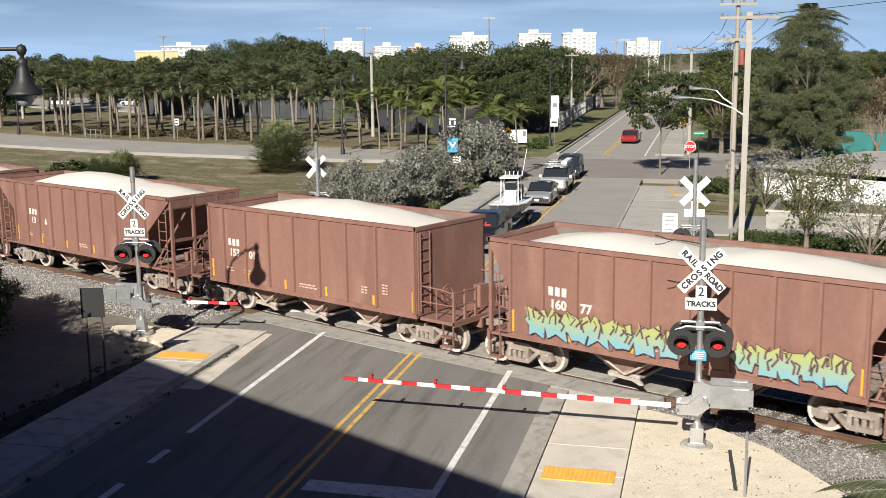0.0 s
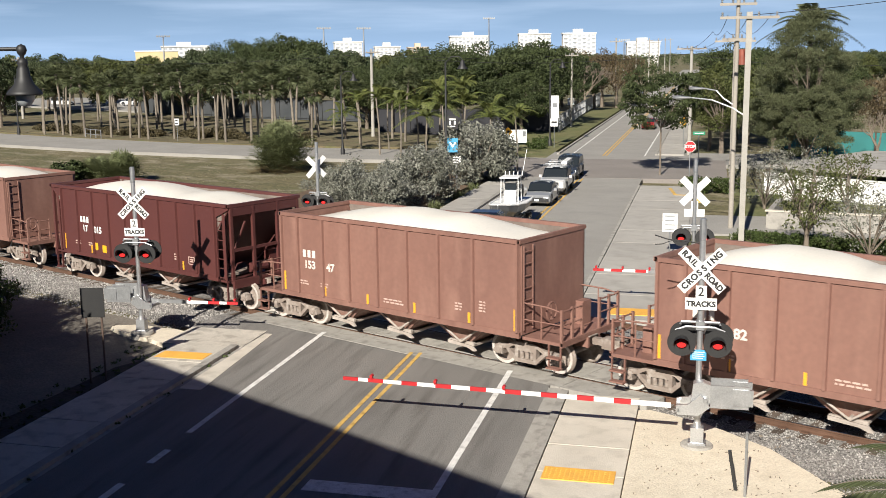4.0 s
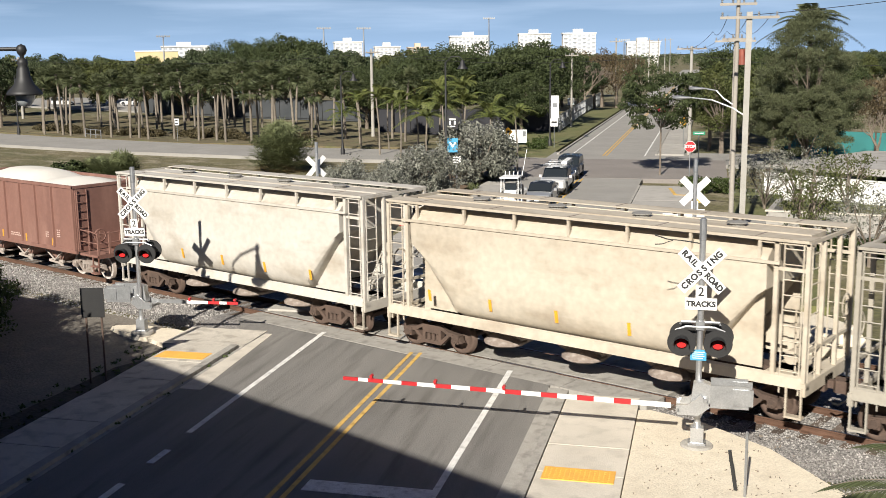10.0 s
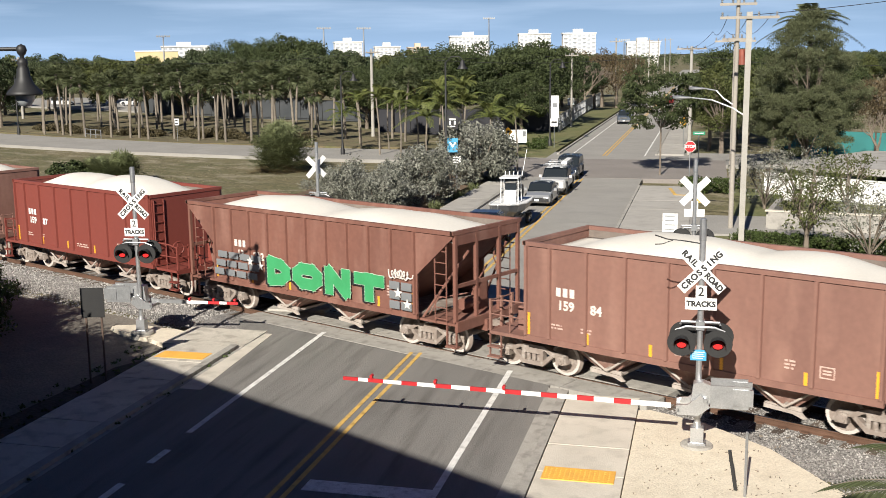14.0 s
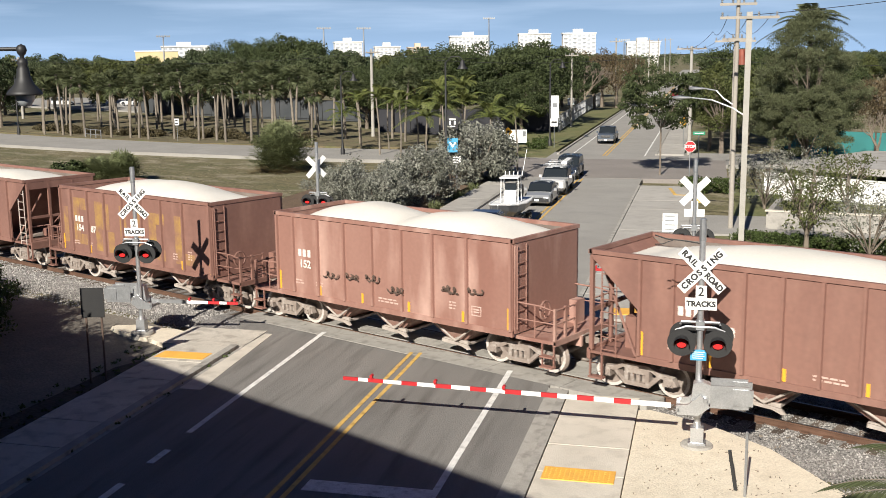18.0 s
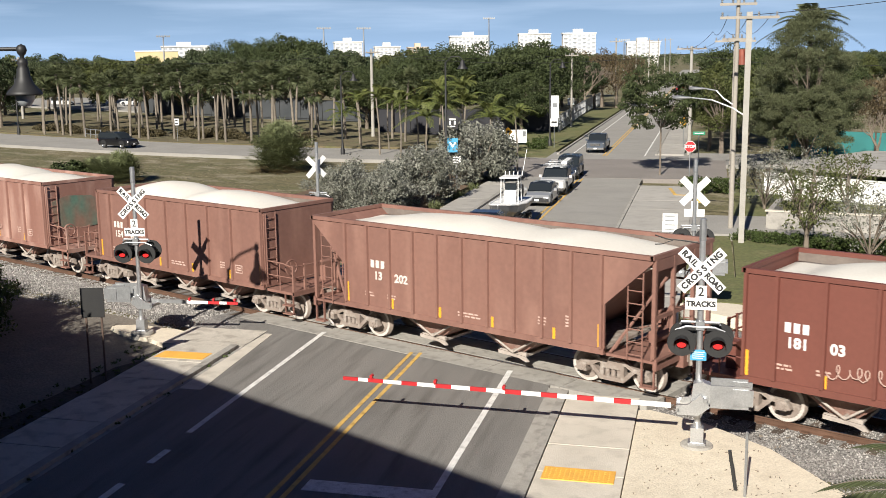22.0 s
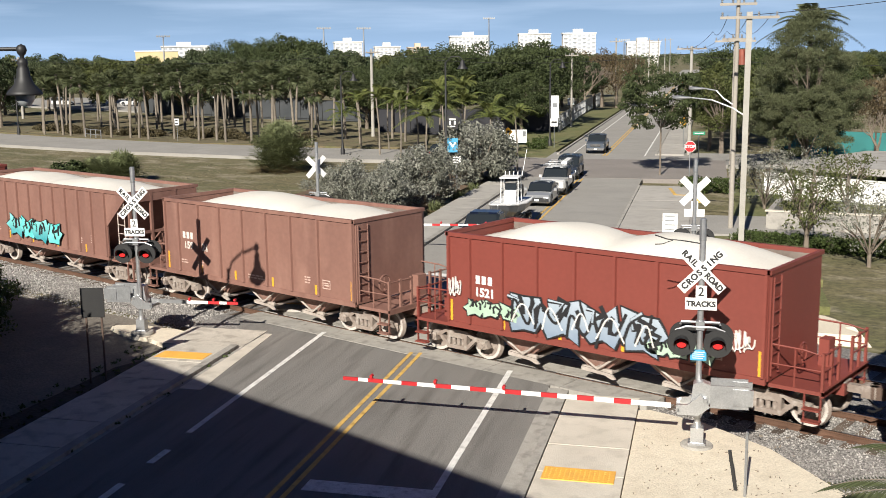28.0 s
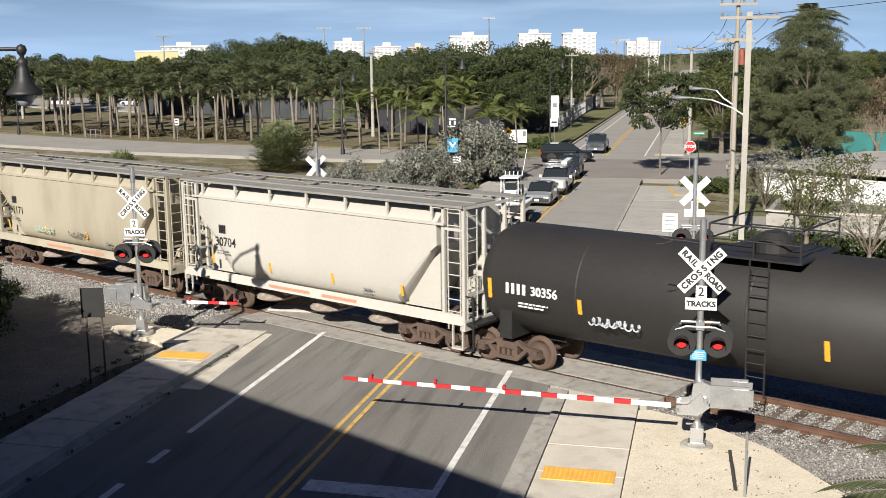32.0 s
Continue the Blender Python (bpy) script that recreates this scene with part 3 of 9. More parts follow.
def sideframe_build(bm):
    """Cast side frame: a shallow arch over the two boxes, with window openings and a spring nest in the middle."""
    y0, y1 = -0.10, 0.08
    prism(bm, [(-1.12, 0.40), (-0.98, 0.62), (-0.62, 0.66), (-0.34, 0.78), (0.34, 0.78), (0.62, 0.66), (0.98, 0.62), (1.12, 0.40), (0.98, 0.36), (0.80, 0.52), (0.60, 0.54), (0.40, 0.66), (-0.40, 0.66), (-0.60, 0.54), (-0.80, 0.52), (-0.98, 0.36)], "y", y0, y1)
    prism(bm, [(-0.66, 0.52), (-0.34, 0.22), (0.34, 0.22), (0.66, 0.52), (0.55, 0.56), (0.30, 0.33), (-0.30, 0.33), (-0.55, 0.56)], "y", y0, y1)
    for s in (-1, 1):
        box(bm, s * 0.30 - 0.05, s * 0.30 + 0.05, y0, y1, 0.3, 0.7)
        box(bm, s * 0.889 - 0.13, s * 0.889 + 0.13, y0 - 0.03, y1 + 0.04, 0.36, 0.60)
    for x in (-0.17, 0.0, 0.17):
        tube(bm, (x, -0.01, 0.33), (x, -0.01, 0.55), 0.065, n=10)
    box(bm, -0.27, 0.27, y0, y1 + 0.05, 0.54, 0.66)


def cap_build(bm):
    tube(bm, (0, -0.16, 0.47), (0, -0.10, 0.47), 0.10, 0.13, 12)
    for i in range(3):
        t = 2.1 * i + 0.5
        tube(bm, (0.06 * math.cos(t), -0.18, 0.47 + 0.06 * math.sin(t)), (0.06 * math.cos(t), -0.15, 0.47 + 0.06 * math.sin(t)), 0.016, n=6)


def truck(parent, x, gear, bright=True):
    """Two-axle bogie: side frames, bolster and four wheels on axles."""
    def core(bm):
        box(bm, -0.2, 0.2, -0.95, 0.95, 0.52, 0.74)
        for s in (-0.889, 0.889):
            tube(bm, (s, -0.9, 0.46), (s, 0.9, 0.46), 0.085, n=12)
        for s in (-0.36, 0.36):
            box(bm, s - 0.05, s + 0.05, -0.85, 0.85, 0.34, 0.44)
    t = link("truck", shared(("truck", gear.name), core, gear), parent, pose(x, 0, 0))
    for s in (-1, 1):
        link("side_frame", shared(("side_frame", gear.name), sideframe_build, gear), t, pose(0, s * 1.0, 0, 0, 0, 0 if s < 0 else 180))
        for a in (-0.889, 0.889):
            link("wheel", shared(("wheel", gear.name), wheel_build, gear, True), t, pose(a, s * 0.76, 0.46, 0, 0, 0 if s < 0 else 180))
            if s < 0:
                if bright:
                    link("wheel_tread", shared(("wheel_tread",), rim_build, WHEEL_RIM), t, pose(a, s * 0.76, 0.46), "dust-pale wheel rim")
                link("bearing_cap", shared(("bearing_cap", gear.name), cap_build, gear), t, pose(a, s * 1.0, 0))
    return t


def coupler(parent, x, way, gear):
    def build(bm):
        box(bm, 0, 0.75, -0.09, 0.09, 0.78, 0.96)
        prism(bm, [(0.62, -0.17), (0.95, -0.19), (1.0, -0.06), (0.86, 0.0), (0.98, 0.10), (0.90, 0.2), (0.62, 0.15)], "z", 0.72, 1.02)
    link("coupler", shared(("coupler", gear.name), build, gear), parent, pose(x, 0, 0, 0, 0, 0 if way > 0 else 180))
    def hose(bm):
        pipe(bm, [(0.4, 0.3, 0.75), (0.62, 0.3, 0.60), (0.82, 0.2, 0.45), (0.98, 0.08, 0.42)], 0.028)
    link("air_hose", shared(("air_hose",), hose, BLACK), parent, pose(x, 0, 0, 0, 0, 0 if way > 0 else 180))


def heap(parent, half, seed, base=3.40, top=4.05, width=1.47, toe=None):
    """White sand load: one or two smooth mounds that fall to the walls."""
    rnd = random.Random(seed)
    kind = seed % 3
    peaks = [(0.0, half * 0.86, 1.0)] if kind == 0 else [(-half * 0.42, half * 0.50, 1.0), (half * 0.36, half * 0.56, 0.93)] if kind == 1 else [(-half * 0.2, half * 0.68, 1.0), (half * 0.52, half * 0.42, 0.75)]
    peaks = [(c + rnd.uniform(-0.3, 0.3), w, h * rnd.uniform(0.85, 1.05)) for c, w, h in peaks]
    nx, ny = 44, 14
    bm = bmesh.new()
    rows = []
    for i in range(nx + 1):
        x = -half + 2 * half * i / nx
        row = []
        for j in range(ny + 1):
            y = -width + 2 * width * j / ny
            h = max(hh * max(0.0, 1 - ((x - c) / w) ** 2) ** 0.8 for c, w, hh in peaks)
            h = h * max(0.0, 1 - (abs(y) / (width * 1.12)) ** 2.2)
            z = base + (top - base) * h + 0.03 * noise.noise((x * 0.9, y * 0.9, seed)) * (1 + h)
            z = max(z, base - 0.05 + 0.10 * noise.noise((x * 0.6, y, seed * 3)))
            row.append(bm.verts.new((x, y, z)))
        rows.append(row)
    for a, b in zip(rows, rows[1:]):
        for j in range(ny):
            bm.faces.new((a[j], b[j], b[j + 1], a[j + 1]))
    edge = [r[0] for r in rows] + [v for v in rows[-1][1:]] + [r[-1] for r in rows[::-1][1:]] + [v for v in rows[0][::-1][1:-1]]
    def floor_z(x):
        return 2.6 if toe is None else max(2.6, 1.3 + 2.36 * (abs(x) - toe) / (half - toe))
    low = [bm.verts.new((v.co.x, v.co.y, min(v.co.z - 0.02, floor_z(v.co.x)))) for v in edge]
    for i in range(len(edge)):
        k = (i + 1) % len(edge)
        bm.faces.new((edge[i], edge[k], low[k], low[i]))
    bm.faces.new(low)
    part("load", fix(bm), SAND, parent, "heaped white sand", smooth=True)


def bay(parent, x, half_top, z_top, material, wide=1.25):
    """Hopper outlet: an upturned pyramid with a door beam across the bottom."""
    def build(bm):
        lo, hi = 0.42, z_top
        a = [(-half_top, -wide, hi), (half_top, -wide, hi), (half_top, wide, hi), (-half_top, wide, hi)]
        b = [(-0.22, -0.98, lo), (0.22, -0.98, lo), (0.22, 0.98, lo), (-0.22, 0.98, lo)]
        va, vb = [bm.verts.new(p) for p in a], [bm.verts.new(p) for p in b]
        for i in range(4):
            bm.faces.new((va[i], va[(i + 1) % 4], vb[(i + 1) % 4], vb[i]))
        bm.faces.new(va)
        bm.faces.new(vb[::-1])
        fix(bm)
    k = link("hopper_bay", shared(("hopper_bay", half_top, z_top, wide, material.name), build, material), parent, pose(x, 0, 0))
    def gear(bm):
        box(bm, -0.42, 0.46, -1.10, -1.02, 0.40, 0.50)
        box(bm, -0.34, 0.38, -1.06, 1.06, 0.34, 0.41)
        prism(bm, [(-0.4, 0.5), (0.5, 0.42), (0.62, 0.30), (0.52, 0.28), (0.3, 0.36), (-0.4, 0.40)], "y", -1.2, -1.14)
        tube(bm, (0.1, -1.25, 0.55), (0.1, 1.2, 0.55), 0.035)
        tube(bm, (-half_top * 0.8, -1.22, z_top - 0.05), (0.1, -1.22, 0.5), 0.03)
        tube(bm, (half_top * 0.8, -1.22, z_top - 0.05), (0.1, -1.22, 0.5), 0.03)
    link("door_gear", shared(("door_gear", half_top, z_top), gear, PALE_GEAR), k)
    return k


def ladder(parent, m, height, material, width=0.42, n=7, name="ladder"):
    key = (name, height, width, n, material.name)
    def build(bm):
        for s in (-width / 2, width / 2):
            tube(bm, (s, 0, 0), (s, 0, height), 0.02, n=6)
        for i in range(n):
            z = height * (i + 0.5) / n
            tube(bm, (-width / 2, 0, z), (width / 2, 0, z), 0.016, n=6)
    return link(name, shared(key, build, material), parent, m)


def end_deck(parent, x0, x1, way, material):
    """End platform with a stair step, posts and handrails."""
    L = abs(x1 - x0)
    def deck(bm):
        box(bm, 0, L, -1.5, 1.5, 1.0, 1.09)
        box(bm, 0, L + 0.05, -0.3, 0.3, 0.72, 1.0)
        box(bm, L - 0.06, L + 0.0, -1.5, 1.5, 0.96, 1.12)
        for s in (-1, 1):
            for e in (L - 0.45, L - 0.08):
                box(bm, e, e + 0.03, s * 1.47 - 0.025, s * 1.47 + 0.025, 0.35, 1.0)
            box(bm, L - 0.45, L - 0.05, s * 1.5 - 0.1, s * 1.5 + 0.1, 0.36, 0.40)
            box(bm, L - 0.45, L - 0.05, s * 1.5 - 0.1, s * 1.5 + 0.1, 0.64, 0.68)
    turn = 0 if way > 0 else 180
    link("end_platform", shared(("end_platform", round(L, 2), material.name), deck, material), parent, pose(x0, 0, 0, 0, 0, turn))
    def rail(bm):
        pipe(bm, [(0.02, 0, 2.0), (L * 0.6, 0, 1.98), (L - 0.05, 0, 1.9), (L - 0.05, 0, 1.09)], 0.024)
        tube(bm, (L * 0.45, 0, 1.09), (L * 0.45, 0, 1.98), 0.02, n=6)
        tube(bm, (0.02, 0, 1.55), (L - 0.05, 0, 1.55), 0.018, n=6)
    def gate(bm):
        for z in (1.55, 1.92):
            tube(bm, (L - 0.05, -0.5, z), (L - 0.05, 0.5, z), 0.022, n=6)
        for y in (-0.5, 0.0, 0.5):
            box(bm, L - 0.09, L - 0.03, y - 0.04, y + 0.04, 1.09, 1.97)
    for s in (-1, 1):
        link("handrail", shared(("handrail", round(L, 2), material.name), rail, material), parent, pose(x0, 0, 0, 0, 0, turn) @ Matrix.Translation((0, s * 1.44, 0)))
        link("end_rail", shared(("end_rail", round(L, 2), material.name), gate, material), parent, pose(x0, 0, 0, 0, 0, turn) @ Matrix.Translation((0, s * 0.94, 0)))
    def brake(bm):
        box(bm, L * 0.3, L * 0.3 + 0.25, 0.55, 0.95, 1.09, 1.75)
    link("brake_valve", shared(("brake_valve", round(L, 2), material.name), brake, material), parent, pose(x0, 0, 0, 0, 0, turn))
    if way > 0:
        link("brake_wheel", shared(("brake_wheel", material.name), lambda b: (lathe(b, [(0.24, -0.02), (0.28, 0), (0.24, 0.02), (0.22, 0), (0.24, -0.02)], 16, pose(0, 0, 0, 0, 90)), tube(b, (-0.01, -0.25, 0), (-0.01, 0.25, 0), 0.015, n=5), tube(b, (-0.01, 0, -0.25), (-0.01, 0, 0.25), 0.015, n=5)), material), parent, pose(x0 + L * 0.42, -0.9, 1.75))


def mark_bars(parent, x, z, h, material, n=3):
    """The owner's initials as plain upright bars."""
    def build(bm):
        for i in range(n):
            box(bm, -0.30 + 0.205 * i, -0.30 + 0.205 * i + 0.135, -0.003, 0.0, 0, h)
    link("owner_mark", shared(("owner_mark", h, n, material.name), build, material), parent, pose(x, -1.606, z), "white painted bars")


def data_bars(parent, x, z, w, rows, material, key=0):
    """Unreadable small stencils as thin bars."""
    def build(bm):
        rnd = random.Random(key + rows)
        for r in range(rows):
            e = w * rnd.uniform(0.7, 1.0)
            q = 0.0
            while q < e:
                k = rnd.uniform(0.06, 0.18)
                box(bm, q, min(q + k, e), -0.002, 0.0, -0.085 * r - 0.045, -0.085 * r)
                q += k + 0.035
    link("stencil", shared(("stencil", w, rows, key, material.name), build, material), parent, pose(x, -1.606, z))


def stripes(parent, xs, z0, z1, material, w=0.085):
    for x, tall in xs:
        h = z1 if tall else z0 + (z1 - z0) * 0.5
        link("reflector", shared(("reflector", round(h - z0, 2), w, material.name), lambda b: box(b, -w / 2, w / 2, -0.003, 0, 0, h - z0), material), parent, pose(x, -1.607, z0))


def ribs(parent, xs, z0, z1, material, outline=None):
    me = shared(("rib", round(z1 - z0, 2), material.name), lambda b: prism(b, [(-0.05, 0.0), (-0.035, -0.075), (0.035, -0.075), (0.05, 0.0)], "z", 0, z1 - z0), material)
    for x in xs:
        link("rib", me, parent, pose(x, -1.60, z0))
        link("rib", me, parent, pose(x, 1.60, z0, 0, 0, 180))


def open_body(parent, half, z0, z1, paint, side=None, slant=None):
    """Hopper walls with real thickness, open above. side: half-length of the side sheets' foot; slant: height where the ends start to lean in."""
    side = side or half
    for s in (-1, 1):
        def sheet(bm):
            poly = [(-side, z0), (side, z0), (half, z1), (-half, z1)] if slant is None else [(-side, z0), (side, z0), (side, slant), (half, z1 - 0.12), (half, z1), (-half, z1), (-half, z1 - 0.12), (-side, slant)]
            prism(bm, poly, "y", -0.03, 0.03)
            fix(bm)
        link("side_sheet", shared(("side_sheet", half, side, slant, paint.name), sheet, paint), parent, pose(0, s * 1.57, 0))
        link("top_chord", shared(("top_chord", half, paint.name), lambda b: box(b, -half - 0.02, half + 0.02, -0.06, 0.06, -0.05, 0.06), paint), parent, pose(0, s * 1.58, z1))
        link("side_sill", shared(("side_sill", side, paint.name), lambda b: box(b, -side, side, -0.05, 0.05, -0.08, 0.08), paint), parent, pose(0, s * 1.58, z0))
        link("end_chord", shared(("end_chord", paint.name), lambda b: box(b, -0.05, 0.05, -1.64, 1.64, -0.05, 0.06), paint), parent, pose(s * half, 0, z1 + 0.004))
        def inner(bm):
            foot = half - 0.06 if slant is None else side - 0.1
            prism(bm, [(-foot, 2.6), (foot, 2.6), (half - 0.06, z1 - 0.05), (-half + 0.06, z1 - 0.05)], "y", 1.50, 1.535)
            fix(bm)
        link("inner_lining", shared(("inner_lining", half, slant), inner, CAR_IN), parent, pose(0, 0, 0, 0, 0, 0 if s > 0 else 180), "rust-stained inside sheet")
    for s in (-1, 1):
        def end(bm):
            if slant is None:
                box(bm, half - 0.03, half + 0.03, -1.54, 1.54, z0, z1 - 0.05)
            else:
                prism(bm, [(half - 0.02, z1 - 0.05), (half + 0.04, z1 - 0.05), (side - 1.55 + 0.1, z0), (side - 1.55, z0)], "y", -1.54, 1.54)
            fix(bm)
        link("end_sheet", shared(("end_sheet", half, side, slant, paint.name), end, paint), parent, pose(0, 0, 0, 0, 0, 0 if s > 0 else 180))
    link("floor_sheet", shared(("floor_sheet", side), lambda b: box(b, -side + 0.1, side - 0.1, -1.5, 1.5, z0 - 0.02, z0 + 0.06), UNDER), parent)
    link("centre_sill", shared(("centre_sill", half), lambda b: box(b, -6.0, 6.0, -0.22, 0.22, 0.72, 1.02), UNDER), parent)


def flat_end_car(seed, paint, label, group):
    """Short ore hopper with upright ends, three bays and open end platforms."""
    car = thing("hopper_car", label, "rail car", group=group)
    half, z0, z1 = 4.65, 1.12, 3.66
    open_body(car, half, z0, z1, paint)
    ribs(car, [-half + e for e in (0.06, 0.80, 1.90, 3.02, 4.18, 5.35, 6.52, 7.75, 2 * half - 0.06)], z0 + 0.08, z1 - 0.05, paint)
    for x in (-2.45, -0.1, 2.25):
        bay(car, x, 1.12, z0 + 0.01, DUSTY_BROWN)
    for way in (-1, 1):
        end_deck(car, way * (half + 0.03), way * 5.95, way, paint)
        coupler(car, way * 5.72, way, UNDER)
        truck(car, way * 4.62 - 0.12, UNDER)
    ladder(car, pose(half + 0.07, -1.28, 1.25, 0, 0, 90), 2.3, paint)
    ladder(car, pose(-half - 0.07, 1.28, 1.25, 0, 0, 90), 2.3, paint)
    heap(car, half - 0.07, seed, top=3.95 + 0.18 * random.Random(seed).random())
    return car, half


def slope_end_car(seed, paint, label, group, half=5.88, side=4.55, square=False, pale=None):
    """Longer hopper whose floor slopes in under the overhanging ends, with ladders and posts in the open ends."""
    car = thing("hopper_car", label, "rail car", group=group)
    z0, z1 = 1.12, 3.66
    open_body(car, half, z0, z1, paint, side, 3.25 if square else 2.35)
    n = 10 if half < 5.6 else 11
    ribs(car, [-side + 0.08 + (2 * side - 0.16) * i / (n - 1) for i in range(n)], z0 + 0.08, z1 - 0.05, paint)
    for x in (-1.5, 1.35):
        bay(car, x, 1.3, z0 + 0.01, DUSTY_BROWN)
    for way in (-1, 1):
        turn = 0 if way > 0 else 180
        L = half + 0.12 - side
        def frame_parts(bm):
            box(bm, 0, L, -1.5, 1.5, 1.0, 1.07)
            box(bm, 0, L + 0.1, -0.3, 0.3, 0.66, 1.0)
            box(bm, L - 0.1, L, -1.55, 1.55, 0.85, 1.14)
            for s in (-1, 1):
                box(bm, L - 0.45, L - 0.05, s * 1.47 - 0.1, s * 1.47 + 0.1, 0.36, 0.41)
                box(bm, L - 0.44, L - 0.40, s * 1.5 - 0.03, s * 1.5 + 0.03, 0.4, 1.0)
                box(bm, L - 0.10, L - 0.06, s * 1.5 - 0.03, s * 1.5 + 0.03, 0.4, 1.0)
        link("end_platform", shared(("end_platform_slope", round(L, 2), paint.name), frame_parts, pale or paint), car, pose(way * side, 0, 0, 0, 0, turn))
        base = pose(way * side, 0, 0, 0, 0, turn)
        post_me = shared(("end_post", paint.name), lambda b: box(b, -0.05, 0.05, -0.05, 0.05, 1.1, z1 - 0.05), paint)
        for x_, y_ in [(L - 0.11, -1.5), (L - 0.11, 1.5), (L - 0.11, -0.55), (L - 0.11, 0.55)] + ([(0.3, -1.5), (0.3, 1.5)] if square else []):
            link("end_post", post_me, car, base @ Matrix.Translation((x_, y_, 0)))
        link("cross_bar", shared(("cross_bar", paint.name), lambda b: box(b, -0.04, 0.04, -1.5, 1.5, -0.05, 0.05), paint), car, base @ Matrix.Translation((L - 0.11, 0, 2.15)))
        link("end_beam", shared(("end_beam", paint.name), lambda b: box(b, -0.04, 0.04, -1.5, 1.5, -0.14, 0.14), paint), car, base @ Matrix.Translation((L - 0.11, 0, z1 - 0.2)))
        for s in (-1, 1):
            link("end_brace", shared(("end_brace", round(L, 2), s, paint.name), lambda b: tube(b, (0.1, s * 1.45, 1.1), (L - 0.1, s * 0.9, 3.1), 0.04, n=6), paint), car, base)
        link("brake_valve", shared(("brake_valve_slope", paint.name), lambda b: box(b, -0.15, 0.15, -0.22, 0.22, 1.07, 1.9), paint), car, base @ Matrix.Translation((L * 0.45, 0.52, 0)))
        link("air_reservoir", shared(("air_reservoir", paint.name), lambda b: tube(b, (0, -0.35, 1.4), (0, 0.35, 1.4), 0.17, n=12), paint), car, base @ Matrix.Translation((L * 0.55, -0.2, 0)))
        if way > 0:
            link("brake_wheel", shared(("brake_wheel_slope", paint.name), lambda b: (lathe(b, [(0.26, -0.02), (0.3, 0), (0.26, 0.02), (0.24, 0), (0.26, -0.02)], 18, pose(0, 0, 0, 0, 90)), tube(b, (-0.4, 0, 0), (0.02, 0, 0), 0.03, n=6), tube(b, (0, -0.27, 0), (0, 0.27, 0), 0.016, n=5), tube(b, (0, 0, -0.27), (0, 0, 0.27), 0.016, n=5)), paint), car, base @ Matrix.Translation((L * 0.75, 0.9, 2.7)))
        link("brake_pipe", shared(("brake_pipe", round(L, 2), paint.name), lambda b: pipe(b, [(0.05, -1.1, 1.1), (0.3, -1.0, 1.6), (L * 0.6, -0.2, 1.7), (L * 0.6, 0.6, 2.4)], 0.025), paint), car, base)
        ladder(car, pose(way * (side + L - 0.62), -1.53, 1.0), 2.6, pale or paint, n=8)
        ladder(car, pose(way * (side + L - 0.62), 1.53, 1.0), 2.6, paint, n=8)
        coupler(car, way * (half - 0.15), way, UNDER)
        truck(car, way * 4.65 - 0.15, UNDER)
    heap(car, half - 0.10, seed, top=3.85 + 0.2 * random.Random(seed).random(), toe=side - 1.55)
    return car, half


def hull_ring(x, zb, zt=4.30):
    """Half-round cross-section of a covered hopper: tucked-in foot, full belly, leaning upper side, eave and flat roof."""
    prof = [(1.20, 1.28), (1.36, 1.40), (1.47, 1.58), (1.535, 1.85), (1.56, 2.15), (1.555, 2.6), (1.54, 3.2), (1.515, 3.88), (1.47, 3.95), (1.22, 4.17), (0.9, 4.27), (0.0, zt)]
    pts = [(x, -y if z > zb else -y * 0.97, max(z, zb + 0.002 * k)) for k, (y, z) in enumerate(prof)]
    return pts + [(x, -q[1], q[2]) for q in pts[::-1][1:]]


